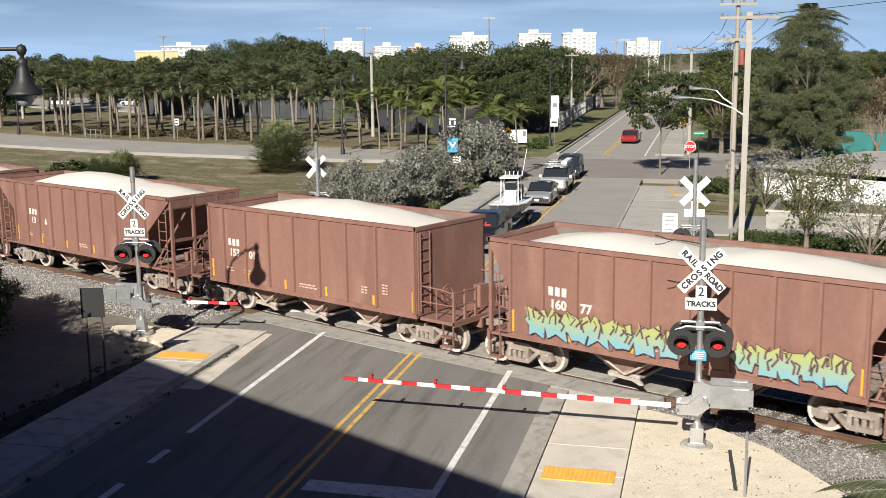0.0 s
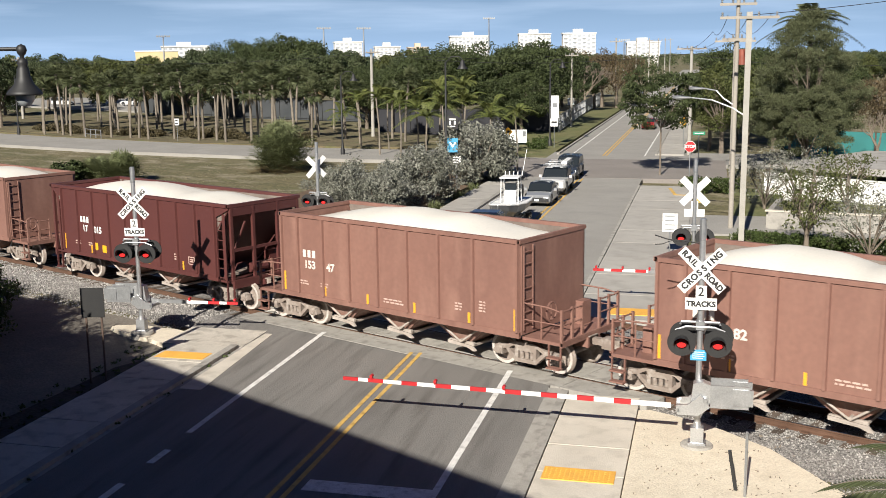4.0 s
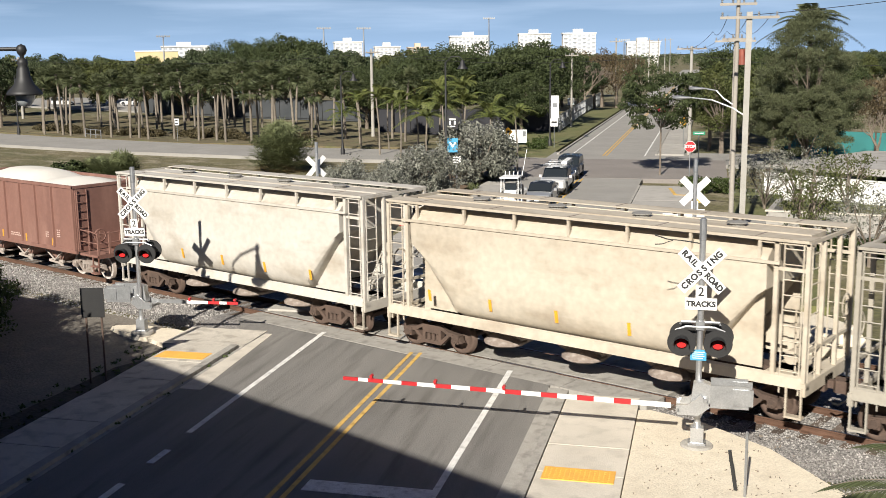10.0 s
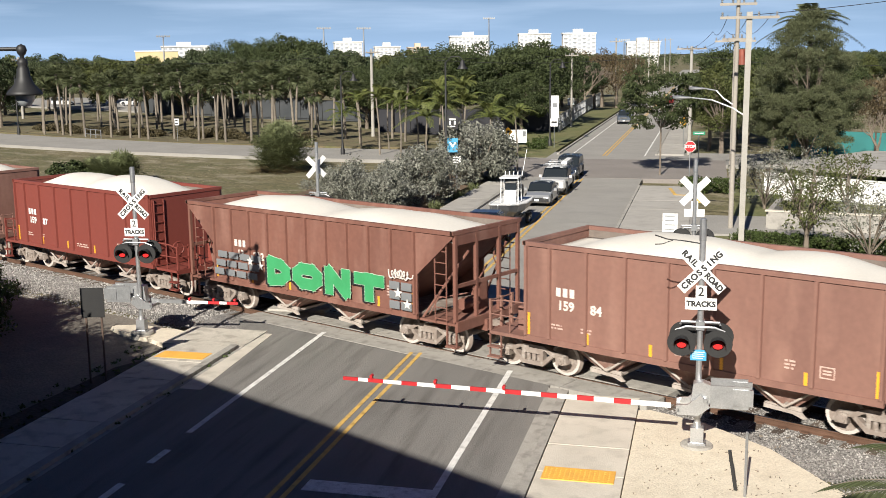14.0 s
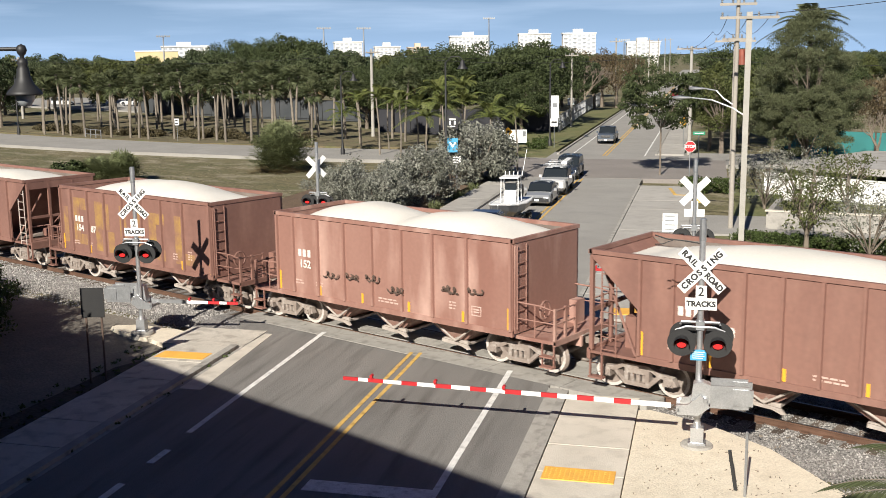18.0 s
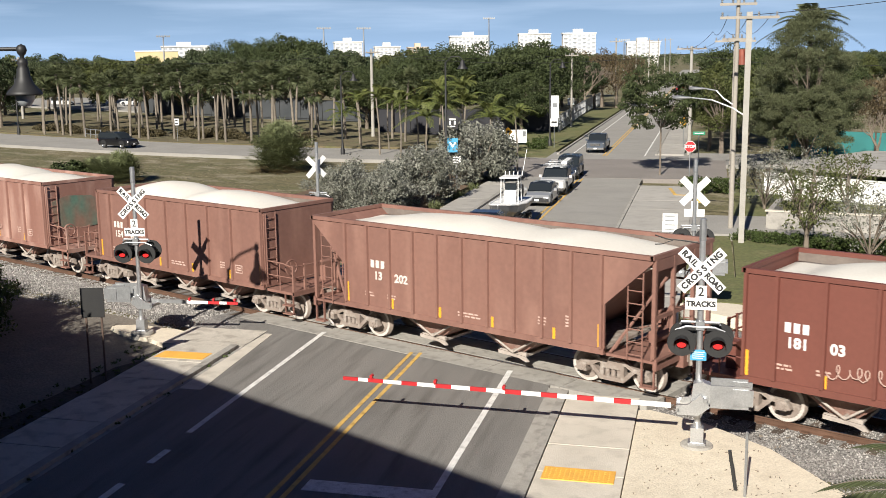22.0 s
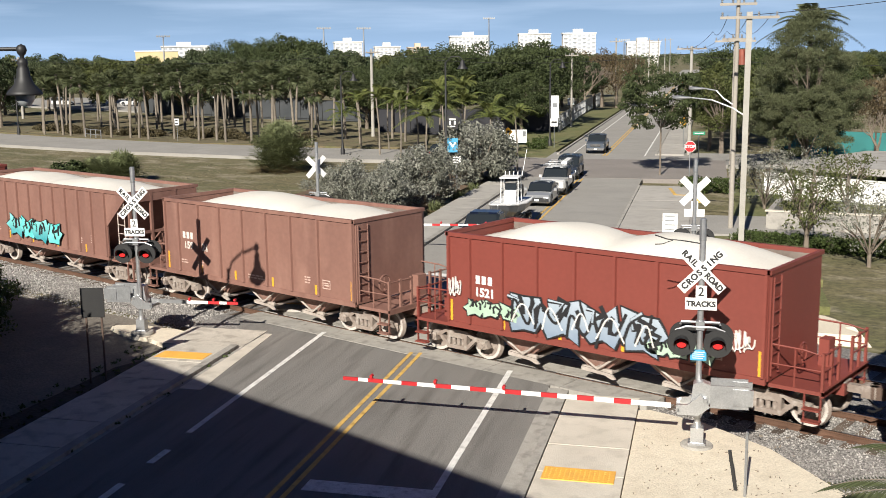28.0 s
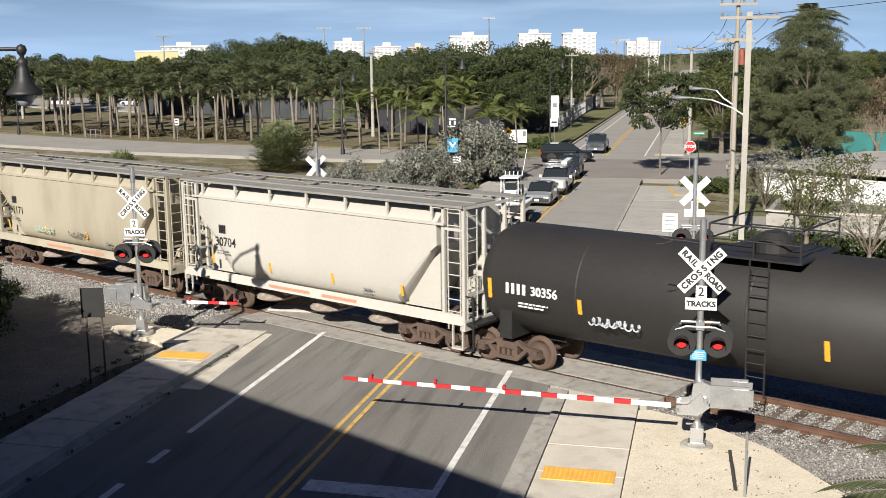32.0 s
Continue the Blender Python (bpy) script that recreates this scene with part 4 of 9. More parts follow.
def covered_hopper(paint, label, group, running_board=True):
    """Two-bay covered hopper with rounded sides, sloped end sheets in open end frames and a roof walkway."""
    car = thing("covered_hopper_car", label, "rail car", group=group)
    def body(bm):
        rings = []
        for x, zb in ((-5.3, 3.25), (-5.05, 3.05), (-3.78, 1.32), (-3.6, 1.2), (3.6, 1.2), (3.78, 1.32), (5.05, 3.05), (5.3, 3.25)):
            rings.append([bm.verts.new(p) for p in hull_ring(x, zb)])
        for a, b in zip(rings, rings[1:]):
            for i in range(len(a)):
                bm.faces.new((a[i], a[(i + 1) % len(a)], b[(i + 1) % len(a)], b[i]))
        bm.faces.new(rings[0][::-1])
        bm.faces.new(rings[-1])
        fix(bm)
    me = shared(("body", "covered", paint.name), body, paint)
    me.set_sharp_from_angle(angle=radians(24))
    link("body", me, car)
    roof = paint if paint in (GRIMY, GRIMY_B, GRIMY_C) else ROOF_GREY
    for s in (-1, 1):
        link("side_sill", shared(("covered_sill", paint.name), lambda b: (prism(b, [(-0.10, 1.06), (-0.06, 1.30), (0.02, 1.34), (0.10, 1.30), (0.10, 1.06)], "x", -6.2, 6.2), fix(b)), paint), car, pose(0, s * 1.42, 0, 0, 0, 0 if s < 0 else 180))
        link("eave_rail", shared(("eave_rail", paint.name), lambda b: box(b, -5.6, 5.6, -0.025, 0.025, 3.86, 3.93), paint), car, pose(0, s * 1.53, 0))
        for k in range(7):
            link("roof_bracket", shared(("roof_bracket", paint.name), lambda b: (box(b, -0.035, 0.035, -0.02, 0.05, 3.95, 4.42), box(b, -0.035, 0.035, 0.0, 0.5, 4.36, 4.42)), paint), car, pose(-5.1 + 1.7 * k, s * 1.47, 0, 0, 0, 0 if s < 0 else 180))
        for way in (-1, 1):
            link("shear_plate", shared(("shear_plate", paint.name, way), lambda b: (prism(b, [(way * 3.4, 1.3), (way * 5.12, 1.3), (way * 5.12, 3.5), (way * 5.0, 3.6), (way * 4.5, 3.2)], "y", -0.02, 0.02), fix(b)), paint), car, pose(0, s * 1.10, 0))
        link("roof_walk", shared(("roof_walk", roof.name), lambda b: (box(b, -6.25, 6.25, -0.04, 0.62, 4.42, 4.45), box(b, -6.25, 6.25, -0.05, -0.02, 4.38, 4.45)), roof), car, pose(0, s * 1.47, 0, 0, 0, 0 if s < 0 else 180), "weathered metal roof walkway")
        for k in range(5):
            link("walk_joint", shared(("walk_joint",), lambda b: box(b, -0.02, 0.02, -0.03, 0.6, 4.45, 4.462), UNDER), car, pose(-5.0 + 2.5 * k, s * 1.47, 0, 0, 0, 0 if s < 0 else 180))
    link("roof_trough", shared(("roof_trough", roof.name), lambda b: (box(b, -5.9, 5.9, -0.42, 0.42, 4.28, 4.40), box(b, -5.9, 5.9, -0.47, -0.42, 4.36, 4.42), box(b, -5.9, 5.9, 0.42, 0.47, 4.36, 4.42)), roof), car, None, "long covered roof hatch")
    for x in (-3.9, -1.3, 1.3, 3.9):
        link("hatch", shared(("hatch",), lambda b: lathe(b, [(0.2, 4.40), (0.2, 4.45), (0.26, 4.46), (0.26, 4.49), (0, 4.51)], 14), ROOF_GREY), car, pose(x, 0.0, 0))
    for x in (-2.6, 0.0, 2.6):
        def chute(bm):
            a = [(-1.2, -1.2, 1.25), (1.2, -1.2, 1.25), (1.2, 1.2, 1.25), (-1.2, 1.2, 1.25)]
            b = [(-0.35, -0.45, 0.45), (0.35, -0.45, 0.45), (0.35, 0.45, 0.45), (-0.35, 0.45, 0.45)]
            va, vb = [bm.verts.new(p) for p in a], [bm.verts.new(p) for p in b]
            for i in range(4):
                bm.faces.new((va[i], va[(i + 1) % 4], vb[(i + 1) % 4], vb[i]))
            bm.faces.new(va)
            bm.faces.new(vb[::-1])
            fix(bm)
            lathe(bm, [(0.3, 0.86), (0.62, 0.62), (0.62, 0.56), (0.5, 0.50), (0, 0.48)], 18, pose(0, -0.6, 0))
        # outlets take the darker gear colour to stand for shade under the body
        link("outlet", shared(("outlet", paint.name), chute, UNDER), car, pose(x, 0, 0))
    link("centre_sill", shared(("covered_centre_sill",), lambda b: box(b, -6.3, 6.3, -0.25, 0.25, 0.72, 1.1), UNDER_DARK), car)
    for way in (-1, 1):
        turn = 0 if way > 0 else 180
        def endf(bm):
            for s in (-1, 1):
                for x in (5.5, 6.22):
                    box(bm, x - 0.05, x + 0.05, s * 1.42 - 0.05, s * 1.42 + 0.05, 1.1, 4.42)
                box(bm, 6.17, 6.27, s * 0.5 - 0.04, s * 0.5 + 0.04, 1.1, 4.3)
                box(bm, 5.1, 6.25, s * 1.42 - 0.05, s * 1.42 + 0.05, 4.32, 4.42)
                box(bm, 5.5, 6.22, s * 1.42 - 0.03, s * 1.42 + 0.03, 3.72, 3.8)
                box(bm, 4.4, 6.3, s * 1.35 - 0.08, s * 1.35 + 0.08, 1.04, 1.12)
                box(bm, 5.85, 6.25, s * 1.45 - 0.1, s * 1.45 + 0.1, 0.36, 0.41)
                box(bm, 5.85, 5.89, s * 1.5 - 0.03, s * 1.5 + 0.03, 0.4, 1.1)
                box(bm, 6.2, 6.24, s * 1.5 - 0.03, s * 1.5 + 0.03, 0.4, 1.1)
            box(bm, 6.18, 6.3, -1.5, 1.5, 0.9, 1.2)
            for z in (1.9, 4.38):
                box(bm, 6.19, 6.26, -1.45, 1.45, z - 0.04, z + 0.04)
            box(bm, 5.0, 6.2, -1.4, 1.4, 1.06, 1.1)
        link("end_frame", shared(("end_frame", paint.name), endf, paint), car, pose(0, 0, 0, 0, 0, turn))
        for s in (-1, 1):
            ladder(car, pose(way * 5.9, s * 1.46, 0.9), 3.5, paint, 0.44, 10)
        ladder(car, pose(way * 6.26, -way * 1.1, 1.2, 0, 0, 90), 3.1, paint, 0.44, 9)
        base = pose(0, 0, 0, 0, 0, turn)
        link("brake_valve", shared(("brake_valve_covered", paint.name), lambda b: box(b, 5.2, 5.5, 0.2, 0.7, 1.1, 2.0), paint), car, base)
        link("air_reservoir", shared(("air_reservoir_covered", paint.name), lambda b: tube(b, (5.6, -0.6, 1.5), (5.6, 0.1, 1.5), 0.17, n=12), paint), car, base)
        link("brake_wheel", shared(("brake_wheel_covered", paint.name), lambda b: lathe(b, [(0.26, -0.02), (0.3, 0), (0.26, 0.02), (0.24, 0), (0.26, -0.02)], 18, pose(6.32, 0.85, 2.6, 0, 90)), paint), car, base)
        link("brake_pipe", shared(("brake_pipe_covered", paint.name), lambda b: tube(b, (5.9, -1.1, 1.3), (5.3, 0.4, 2.4), 0.025, n=6), paint), car, base)
        coupler(car, way * 6.1, way, UNDER_DARK)
        truck(car, way * 4.72 - 0.2, UNDER_DARK, bright=False)
    return car, 6.3


def centerbeam(label, group):
    """Empty lumber flat car: a long deck, end bulkheads and a tall truss down the middle."""
    car = thing("centerbeam_flat_car", label, "rail car", group=group)
    H = 10.85
    def deck(bm):
        box(bm, -H, H, -1.45, 1.45, 0.92, 1.04)
    part("deck", deck_bm(deck), DECK_BROWN, car, "rust-brown steel deck")
    for k in range(24):
        link("deck_rib", shared(("deck_rib",), lambda b: box(b, -0.05, 0.05, -1.44, 1.44, 0.9, 1.055), DECK_BROWN), car, pose(-H + 0.45 + k * 0.9, 0, 0))
    for s in (-1, 1):
        bm = bmesh.new()
        box(bm, -H, H, s * 1.5 - 0.04, s * 1.5 + 0.04, 0.62, 1.06)
        part("side_sill", bm, TANK_BLACK, car)
        for k in range(23):
            link("strap_winch", shared(("strap_winch",), lambda b: tube(b, (-0.2, 0, 0.66), (0.2, 0, 0.66), 0.06, n=8), UNDER_DARK), car, pose(-H + 1.1 + 0.9 * k, s * 1.56, 0))
    for k in (0, 2, 5, 8):
        link("reflector", shared(("flat_reflector",), lambda b: box(b, -0.18, 0.18, -0.004, 0, -0.05, 0.05), STRIPE), car, pose(-9.9 + 2.45 * k, -1.542, 0.93))
    for x, w in ((-7.6, 0.55), (-6.4, 0.6), (-1.2, 0.9), (5.2, 0.5)):
        link("stencil", shared(("flat_stencil", w), lambda b: box(b, -w / 2, w / 2, -0.004, 0, -0.09, 0.09), LETTER), car, pose(x, -1.542, 0.80))
    bm = bmesh.new()
    box(bm, -H + 0.2, H - 0.2, -0.22, 0.22, 4.42, 4.60)
    box(bm, -H + 0.2, H - 0.2, -0.36, 0.36, 4.58, 4.63)
    part("top_beam", bm, STEEL_BLUE, car)
    n = 16
    xs = [-H + 2.7 + (2 * H - 5.4) * i / (n - 1) for i in range(n)]
    me = shared(("post",), lambda b: prism(b, [(-0.09, -0.16), (0.09, -0.16), (0.09, -0.13), (0.015, -0.13), (0.015, 0.13), (0.09, 0.13), (0.09, 0.16), (-0.09, 0.16), (-0.09, 0.13), (-0.015, 0.13), (-0.015, -0.13), (-0.09, -0.13)], "z", 1.04, 4.43), STEEL_BLUE)
    for x in xs:
        link("post", me, car, pose(x, 0, 0))
    for i in range(n - 1):
        a, b = xs[i], xs[i + 1]
        lo, hi = (a, b) if i < n // 2 else (b, a)
        if i % 2 == 0:
            bm = bmesh.new()
            prism(bm, [(lo + 0.04, 1.05), (lo + 0.18, 1.05), (hi - 0.02, 4.42), (hi - 0.16, 4.42)], "y", -0.06, 0.06)
            part("brace", fix(bm), STEEL_BLUE, car)
    for way in (-1, 1):
        turn = 0 if way > 0 else 180
        def bulk(bm):
            box(bm, H - 0.16, H - 0.06, -1.48, 1.48, 1.0, 4.62)
            prism(bm, [(H - 1.9, 1.04), (H - 1.7, 1.04), (H - 0.16, 3.6), (H - 0.16, 3.9)], "y", -0.08, 0.08)
            prism(bm, [(H - 0.9, 4.42), (H - 0.16, 4.0), (H - 0.16, 4.62), (H - 0.9, 4.62)], "y", -0.1, 0.1)
            fix(bm)
        link("bulkhead", shared(("bulkhead",), bulk, STEEL_BLUE), car, pose(0, 0, 0, 0, 0, turn))
        for y in (-1.4, -0.75, 0, 0.75, 1.4):
            link("bulkhead_post", shared(("bulkhead_post",), lambda b: box(b, H - 0.06, H + 0.08, -0.06, 0.06, 1.0, 4.62), STEEL_BLUE), car, pose(0, 0, 0, 0, 0, turn) @ Matrix.Translation((0, y, 0)))
        for z in (1.5, 2.3, 3.1, 3.9, 4.55):
            link("bulkhead_rib", shared(("bulkhead_rib",), lambda b: box(b, H - 0.06, H + 0.05, -1.45, 1.45, -0.05, 0.05), STEEL_BLUE), car, pose(0, 0, 0, 0, 0, turn) @ Matrix.Translation((0, 0, z)))
        ladder(car, pose(way * (H - 0.4), -1.5, 0.6), 1.6, STEEL_BLUE, 0.4, 5)
        coupler(car, way * (H - 0.1), way, UNDER_DARK)
        truck(car, way * 8.72, UNDER_DARK, bright=False)
    link("centre_sill", shared(("flat_sill",), lambda b: prism(b, [(-10.8, 0.7), (-7.5, 0.7), (-6, 0.42), (6, 0.42), (7.5, 0.7), (10.8, 0.7), (10.8, 0.92), (-10.8, 0.92)], "y", -0.4, 0.4), UNDER_DARK), car)
    return car, H


def deck_bm(build):
    bm = bmesh.new()
    build(bm)
    return bm


def tank_car(label, group):
    """Black tank car with domed ends, a fittings platform with rails and a side ladder."""
    car = thing("tank_car", label, "rail car", group=group)
    bm = bmesh.new()
    r = 1.52
    prof = [(0, -8.15), (0.55, -8.10), (1.05, -7.92), (1.38, -7.65), (r, -7.3), (r, 7.3), (1.38, 7.65), (1.05, 7.92), (0.55, 8.10), (0, 8.15)]
    lathe(bm, prof, 40, pose(0, 0, 2.40, 0, 90))
    part("tank", fix(bm), TANK_BLACK, car, smooth=True)
    for x in (-4.6, 0, 4.6):
        link("weld_band", shared(("weld_band",), lambda b: lathe(b, [(1.522, -0.03), (1.53, 0), (1.522, 0.03)], 40, pose(0, 0, 2.40, 0, 90)), TANK_BLACK), car, pose(x, 0, 0))
    bm = bmesh.new()
    tube(bm, (0, 0, 3.75), (0, 0, 4.2), 0.5, n=20)
    tube(bm, (0, 0, 4.2), (0, 0, 4.33), 0.42, 0.25, 20)
    part("manway", bm, TANK_BLACK, car)
    bm = bmesh.new()
    box(bm, -1.15, 1.15, -1.25, 1.25, 3.83, 3.88)
    for s in (-1.2, 1.2):
        for x in (-1.1, 0, 1.1):
            part("rail_post", deck_bm(lambda b: tube(b, (x, s, 3.85), (x, s, 4.6), 0.025, n=6)), BLACK, car)
        for z in (4.25, 4.6):
            part("hand_rail", deck_bm(lambda b: tube(b, (-1.1, s, z), (1.1, s, z), 0.022, n=6)), BLACK, car)
    for x in (-1.1, 1.1):
        for z in (4.25, 4.6):
            part("hand_rail", deck_bm(lambda b: tube(b, (x, -1.2, z), (x, 1.2, z), 0.022, n=6)), BLACK, car)
    part("fittings_platform", bm, BLACK, car)
    for s in (-1, 1):
        ladder(car, pose(0.3, s * 1.56, 0.7), 3.2, BLACK, 0.45, 10)
    for way in (-1, 1):
        turn = 0 if way > 0 else 180
        def stub(bm):
            prism(bm, [(5.0, 0.75), (8.0, 0.75), (8.0, 1.1), (7.3, 1.15), (6.9, 1.7), (5.4, 1.7)], "y", -0.3, 0.3)
            box(bm, 6.1, 6.5, -1.35, 1.35, 0.9, 1.75)
            box(bm, 7.2, 8.0, -1.45, 1.45, 1.08, 1.14)
            for s in (-1, 1):
                box(bm, 7.75, 7.8, s * 1.4 - 0.03, s * 1.4 + 0.03, 0.35, 1.9)
                box(bm, 7.35, 7.4, s * 1.4 - 0.03, s * 1.4 + 0.03, 0.35, 1.9)
                box(bm, 7.35, 7.8, s * 1.4 - 0.09, s * 1.4 + 0.09, 0.36, 0.4)
                tube(bm, (7.38, s * 1.42, 1.9), (7.78, s * 1.42, 1.9), 0.022, n=6)
            tube(bm, (7.78, -1.4, 1.9), (7.78, 1.4, 1.9), 0.022, n=6)
            fix(bm)
        link("stub_sill", shared(("stub_sill",), stub, BLACK), car, pose(way * 0.6, 0, 0, 0, 0, turn))
        coupler(car, way * 8.2, way, UNDER_DARK)
        truck(car, way * 7.05, UNDER_DARK, bright=False)
    for x, z, h in ((-7.3, 2.3, 0.55), (-4.45, 2.15, 0.4), (-0.9, 2.2, 0.3), (1.9, 2.05, 0.5), (6.2, 2.0, 0.5)):
        a = math.asin((z - 2.40) / 1.52)
        link("reflector", shared(("tank_reflector", h), lambda b: box(b, -0.06, 0.06, -0.004, 0.002, -h / 2, h / 2), STRIPE), car, pose(x, -1.535 * math.cos(a), z, -math.degrees(a)))
    link("lettering", letters("30356", 0.34, 0.008, 0.0, WHITE), car, pose(-5.55, -1.535, 2.36, 90))
    link("owner_mark", letters("I I I I", 0.34, 0.03, 0.0, WHITE), car, pose(-6.45, -1.535, 2.36, 90), "white painted bars")
    data_bars(car, -6.3, 2.05, 1.0, 2, WHITE, 4)
    return car, 8.15


def side_marks(car, half, side, number, shade, extra_stripes, faint=False, seed=0):
    """Owner's bars, fleet number, stencils and reflectors of an ore hopper's near side."""
    x, y2 = (-side + 1.30, -side + 2.20) if half < 5 else (-side + 1.58, -side + 2.42) if half < 5.6 else (-side + 1.40, -side + 2.30)
    if number:
        mark_bars(car, x, 2.37, 0.23, shade)
        a, b = number
        dy_text(car, a, x, 2.13, 0.34, shade, bold=0.012)
        if b:
            dy_text(car, b, y2, 2.13, 0.34, shade, bold=0.012)
    data_bars(car, -side + 0.85, 1.62, 0.42, 2, LETTER_FAINT, 1)
    data_bars(car, -side + 1.75, 1.62, 0.42, 2, LETTER_FAINT, 2)
    data_bars(car, -side + 4.4, 1.50, 0.8, 2, LETTER_FAINT, 3)
    data_bars(car, -side + 7.1, 1.75, 0.35, 3, LETTER_FAINT, 4)
    if seed % 2:
        data_bars(car, -side + 7.95, 1.9, 0.3, 4, LETTER_FAINT, 5)
    else:
        link("stencil_panel", shared(("stencil_panel",), lambda b: (box(b, 0, 0.34, -0.003, 0, 0, 0.03), box(b, 0, 0.34, -0.003, 0, 0.25, 0.28), box(b, 0, 0.03, -0.003, 0, 0, 0.28), box(b, 0.31, 0.34, -0.003, 0, 0, 0.28), box(b, 0.07, 0.27, -0.003, 0, 0.09, 0.13), box(b, 0.07, 0.27, -0.003, 0, 0.16, 0.20)), LETTER_FAINT), car, pose(-side + 7.9, -1.606, 1.45))
    stripes(car, [(-side + 0.14, True), (side - 0.14, True)] + [(-side + e, False) for e in extra_stripes], 1.22, 1.82, STRIPE)


def ribbon(bm, pts, w):
    """A flat band of width w along points in x and z, facing -y."""
    pts = [Vector((p[0], p[1])) for p in pts]
    row = []
    for k, p in enumerate(pts):
        d = (pts[min(k + 1, len(pts) - 1)] - pts[max(k - 1, 0)]).normalized()
        if k == 0:
            p = p - d * w * 0.35
        if k == len(pts) - 1:
            p = p + d * w * 0.35
        q = Vector((-d.y, d.x)) * w / 2
        row.append((bm.verts.new((p.x + q.x, 0, p.y + q.y)), bm.verts.new((p.x - q.x, 0, p.y - q.y))))
    for e, f in zip(row, row[1:]):
        bm.faces.new((e[0], e[1], f[1], f[0]))


def curl(rnd, n=4):
    """A random hooked stroke inside a unit square, rounded off."""
    p = [Vector((rnd.uniform(-1, 1), -1 if k % 2 == 0 else 1)) * rnd.uniform(0.75, 1.0) for k in range(n)]
    p = [Vector((-1 + 2 * k / (n - 1) + rnd.uniform(-0.35, 0.35), q.y + rnd.uniform(-0.3, 0.3))) for k, q in enumerate(p)]
    for _ in range(2):
        q = [p[0]]
        for a, b in zip(p, p[1:]):
            q += [a.lerp(b, 0.25), a.lerp(b, 0.75)]
        p = q + [p[-1]]
    return p


GLYPHS = {"W": "0820 2046 4660 6088", "H": "1018 7078 1474", "A": "1048 4870 2363", "T": "4048 0787", "D": "1018 1857 5775 7573 7351 5110",
          "O": "2767 6785 8583 8361 6121 2103 0305 0527", "N": "1018 1870 7078", "M": "0018 1842 4278 7880", "I": "4048", "R": "1018 1767 6775 7554 5414 4470",
          "G": "7757 5727 2705 0503 0321 2161 6173 7374 7444", "U": "1813 1331 3151 5173 7378", "E": "1018 1777 1464 1171", "S": "7727 2715 1573 7361 6111"}
PAINT_Y = -1.680


def sprayed_shape(car, strokes, w, material, name, y, label=""):
    """One painted shape: straight or bent bands of width w in the plane of the car's side."""
    bm = bmesh.new()
    for k, pts in enumerate(strokes):
        n = len(bm.verts)
        ribbon(bm, pts, w)
        bm.verts.ensure_lookup_table()
        for v in bm.verts[n:]:
            v.co.y = -0.0005 * k
    return part(name, bm, material, car, label, m=pose(0, y, 0))


def big_word(car, word, x0, x1, z0, z1, fill, rim, thick=0.30, grow=0.05, jitter=0.0, lean=0.0, shade=None, seed=1):
    """Large painted letters with an outline and, where given, a block shadow."""
    rnd = random.Random(seed)
    cell = (x1 - x0) / len(word)
    w = cell * thick
    for k, ch in enumerate(word):
        up, tall = rnd.uniform(-1, 1) * jitter, 1 + rnd.uniform(-0.6, 0.6) * jitter
        cx, wide = x0 + cell * (k + 0.5), (cell - w) * (1.0 + jitter)
        if ch == "I":
            wide = 0.01
        strokes = []
        for st in GLYPHS[ch].split():
            pts = []
            for a, b in ((st[0], st[1]), (st[2], st[3])):
                u, v = int(a) / 8 - 0.5, int(b) / 8 - 0.5
                z = (z0 + z1) / 2 + up + v * (z1 - z0 - w) * tall + rnd.uniform(-1, 1) * jitter * 0.35
                pts.append((cx + u * wide + v * lean + rnd.uniform(-1, 1) * jitter * 0.35, z))
            strokes.append(pts)
        y = PAINT_Y - 0.0025 * (k % 2)
        if shade:
            sprayed_shape(car, [[(p[0] - 0.11, p[1] - 0.05) for p in q] for q in strokes], w + grow, shade, "sprayed_shadow", y + 0.004)
        sprayed_shape(car, strokes, w + 2 * grow, rim, "sprayed_rim", y)
        sprayed_shape(car, strokes, w, fill, "sprayed_letter", y - 0.006, "large sprayed graffiti letter")


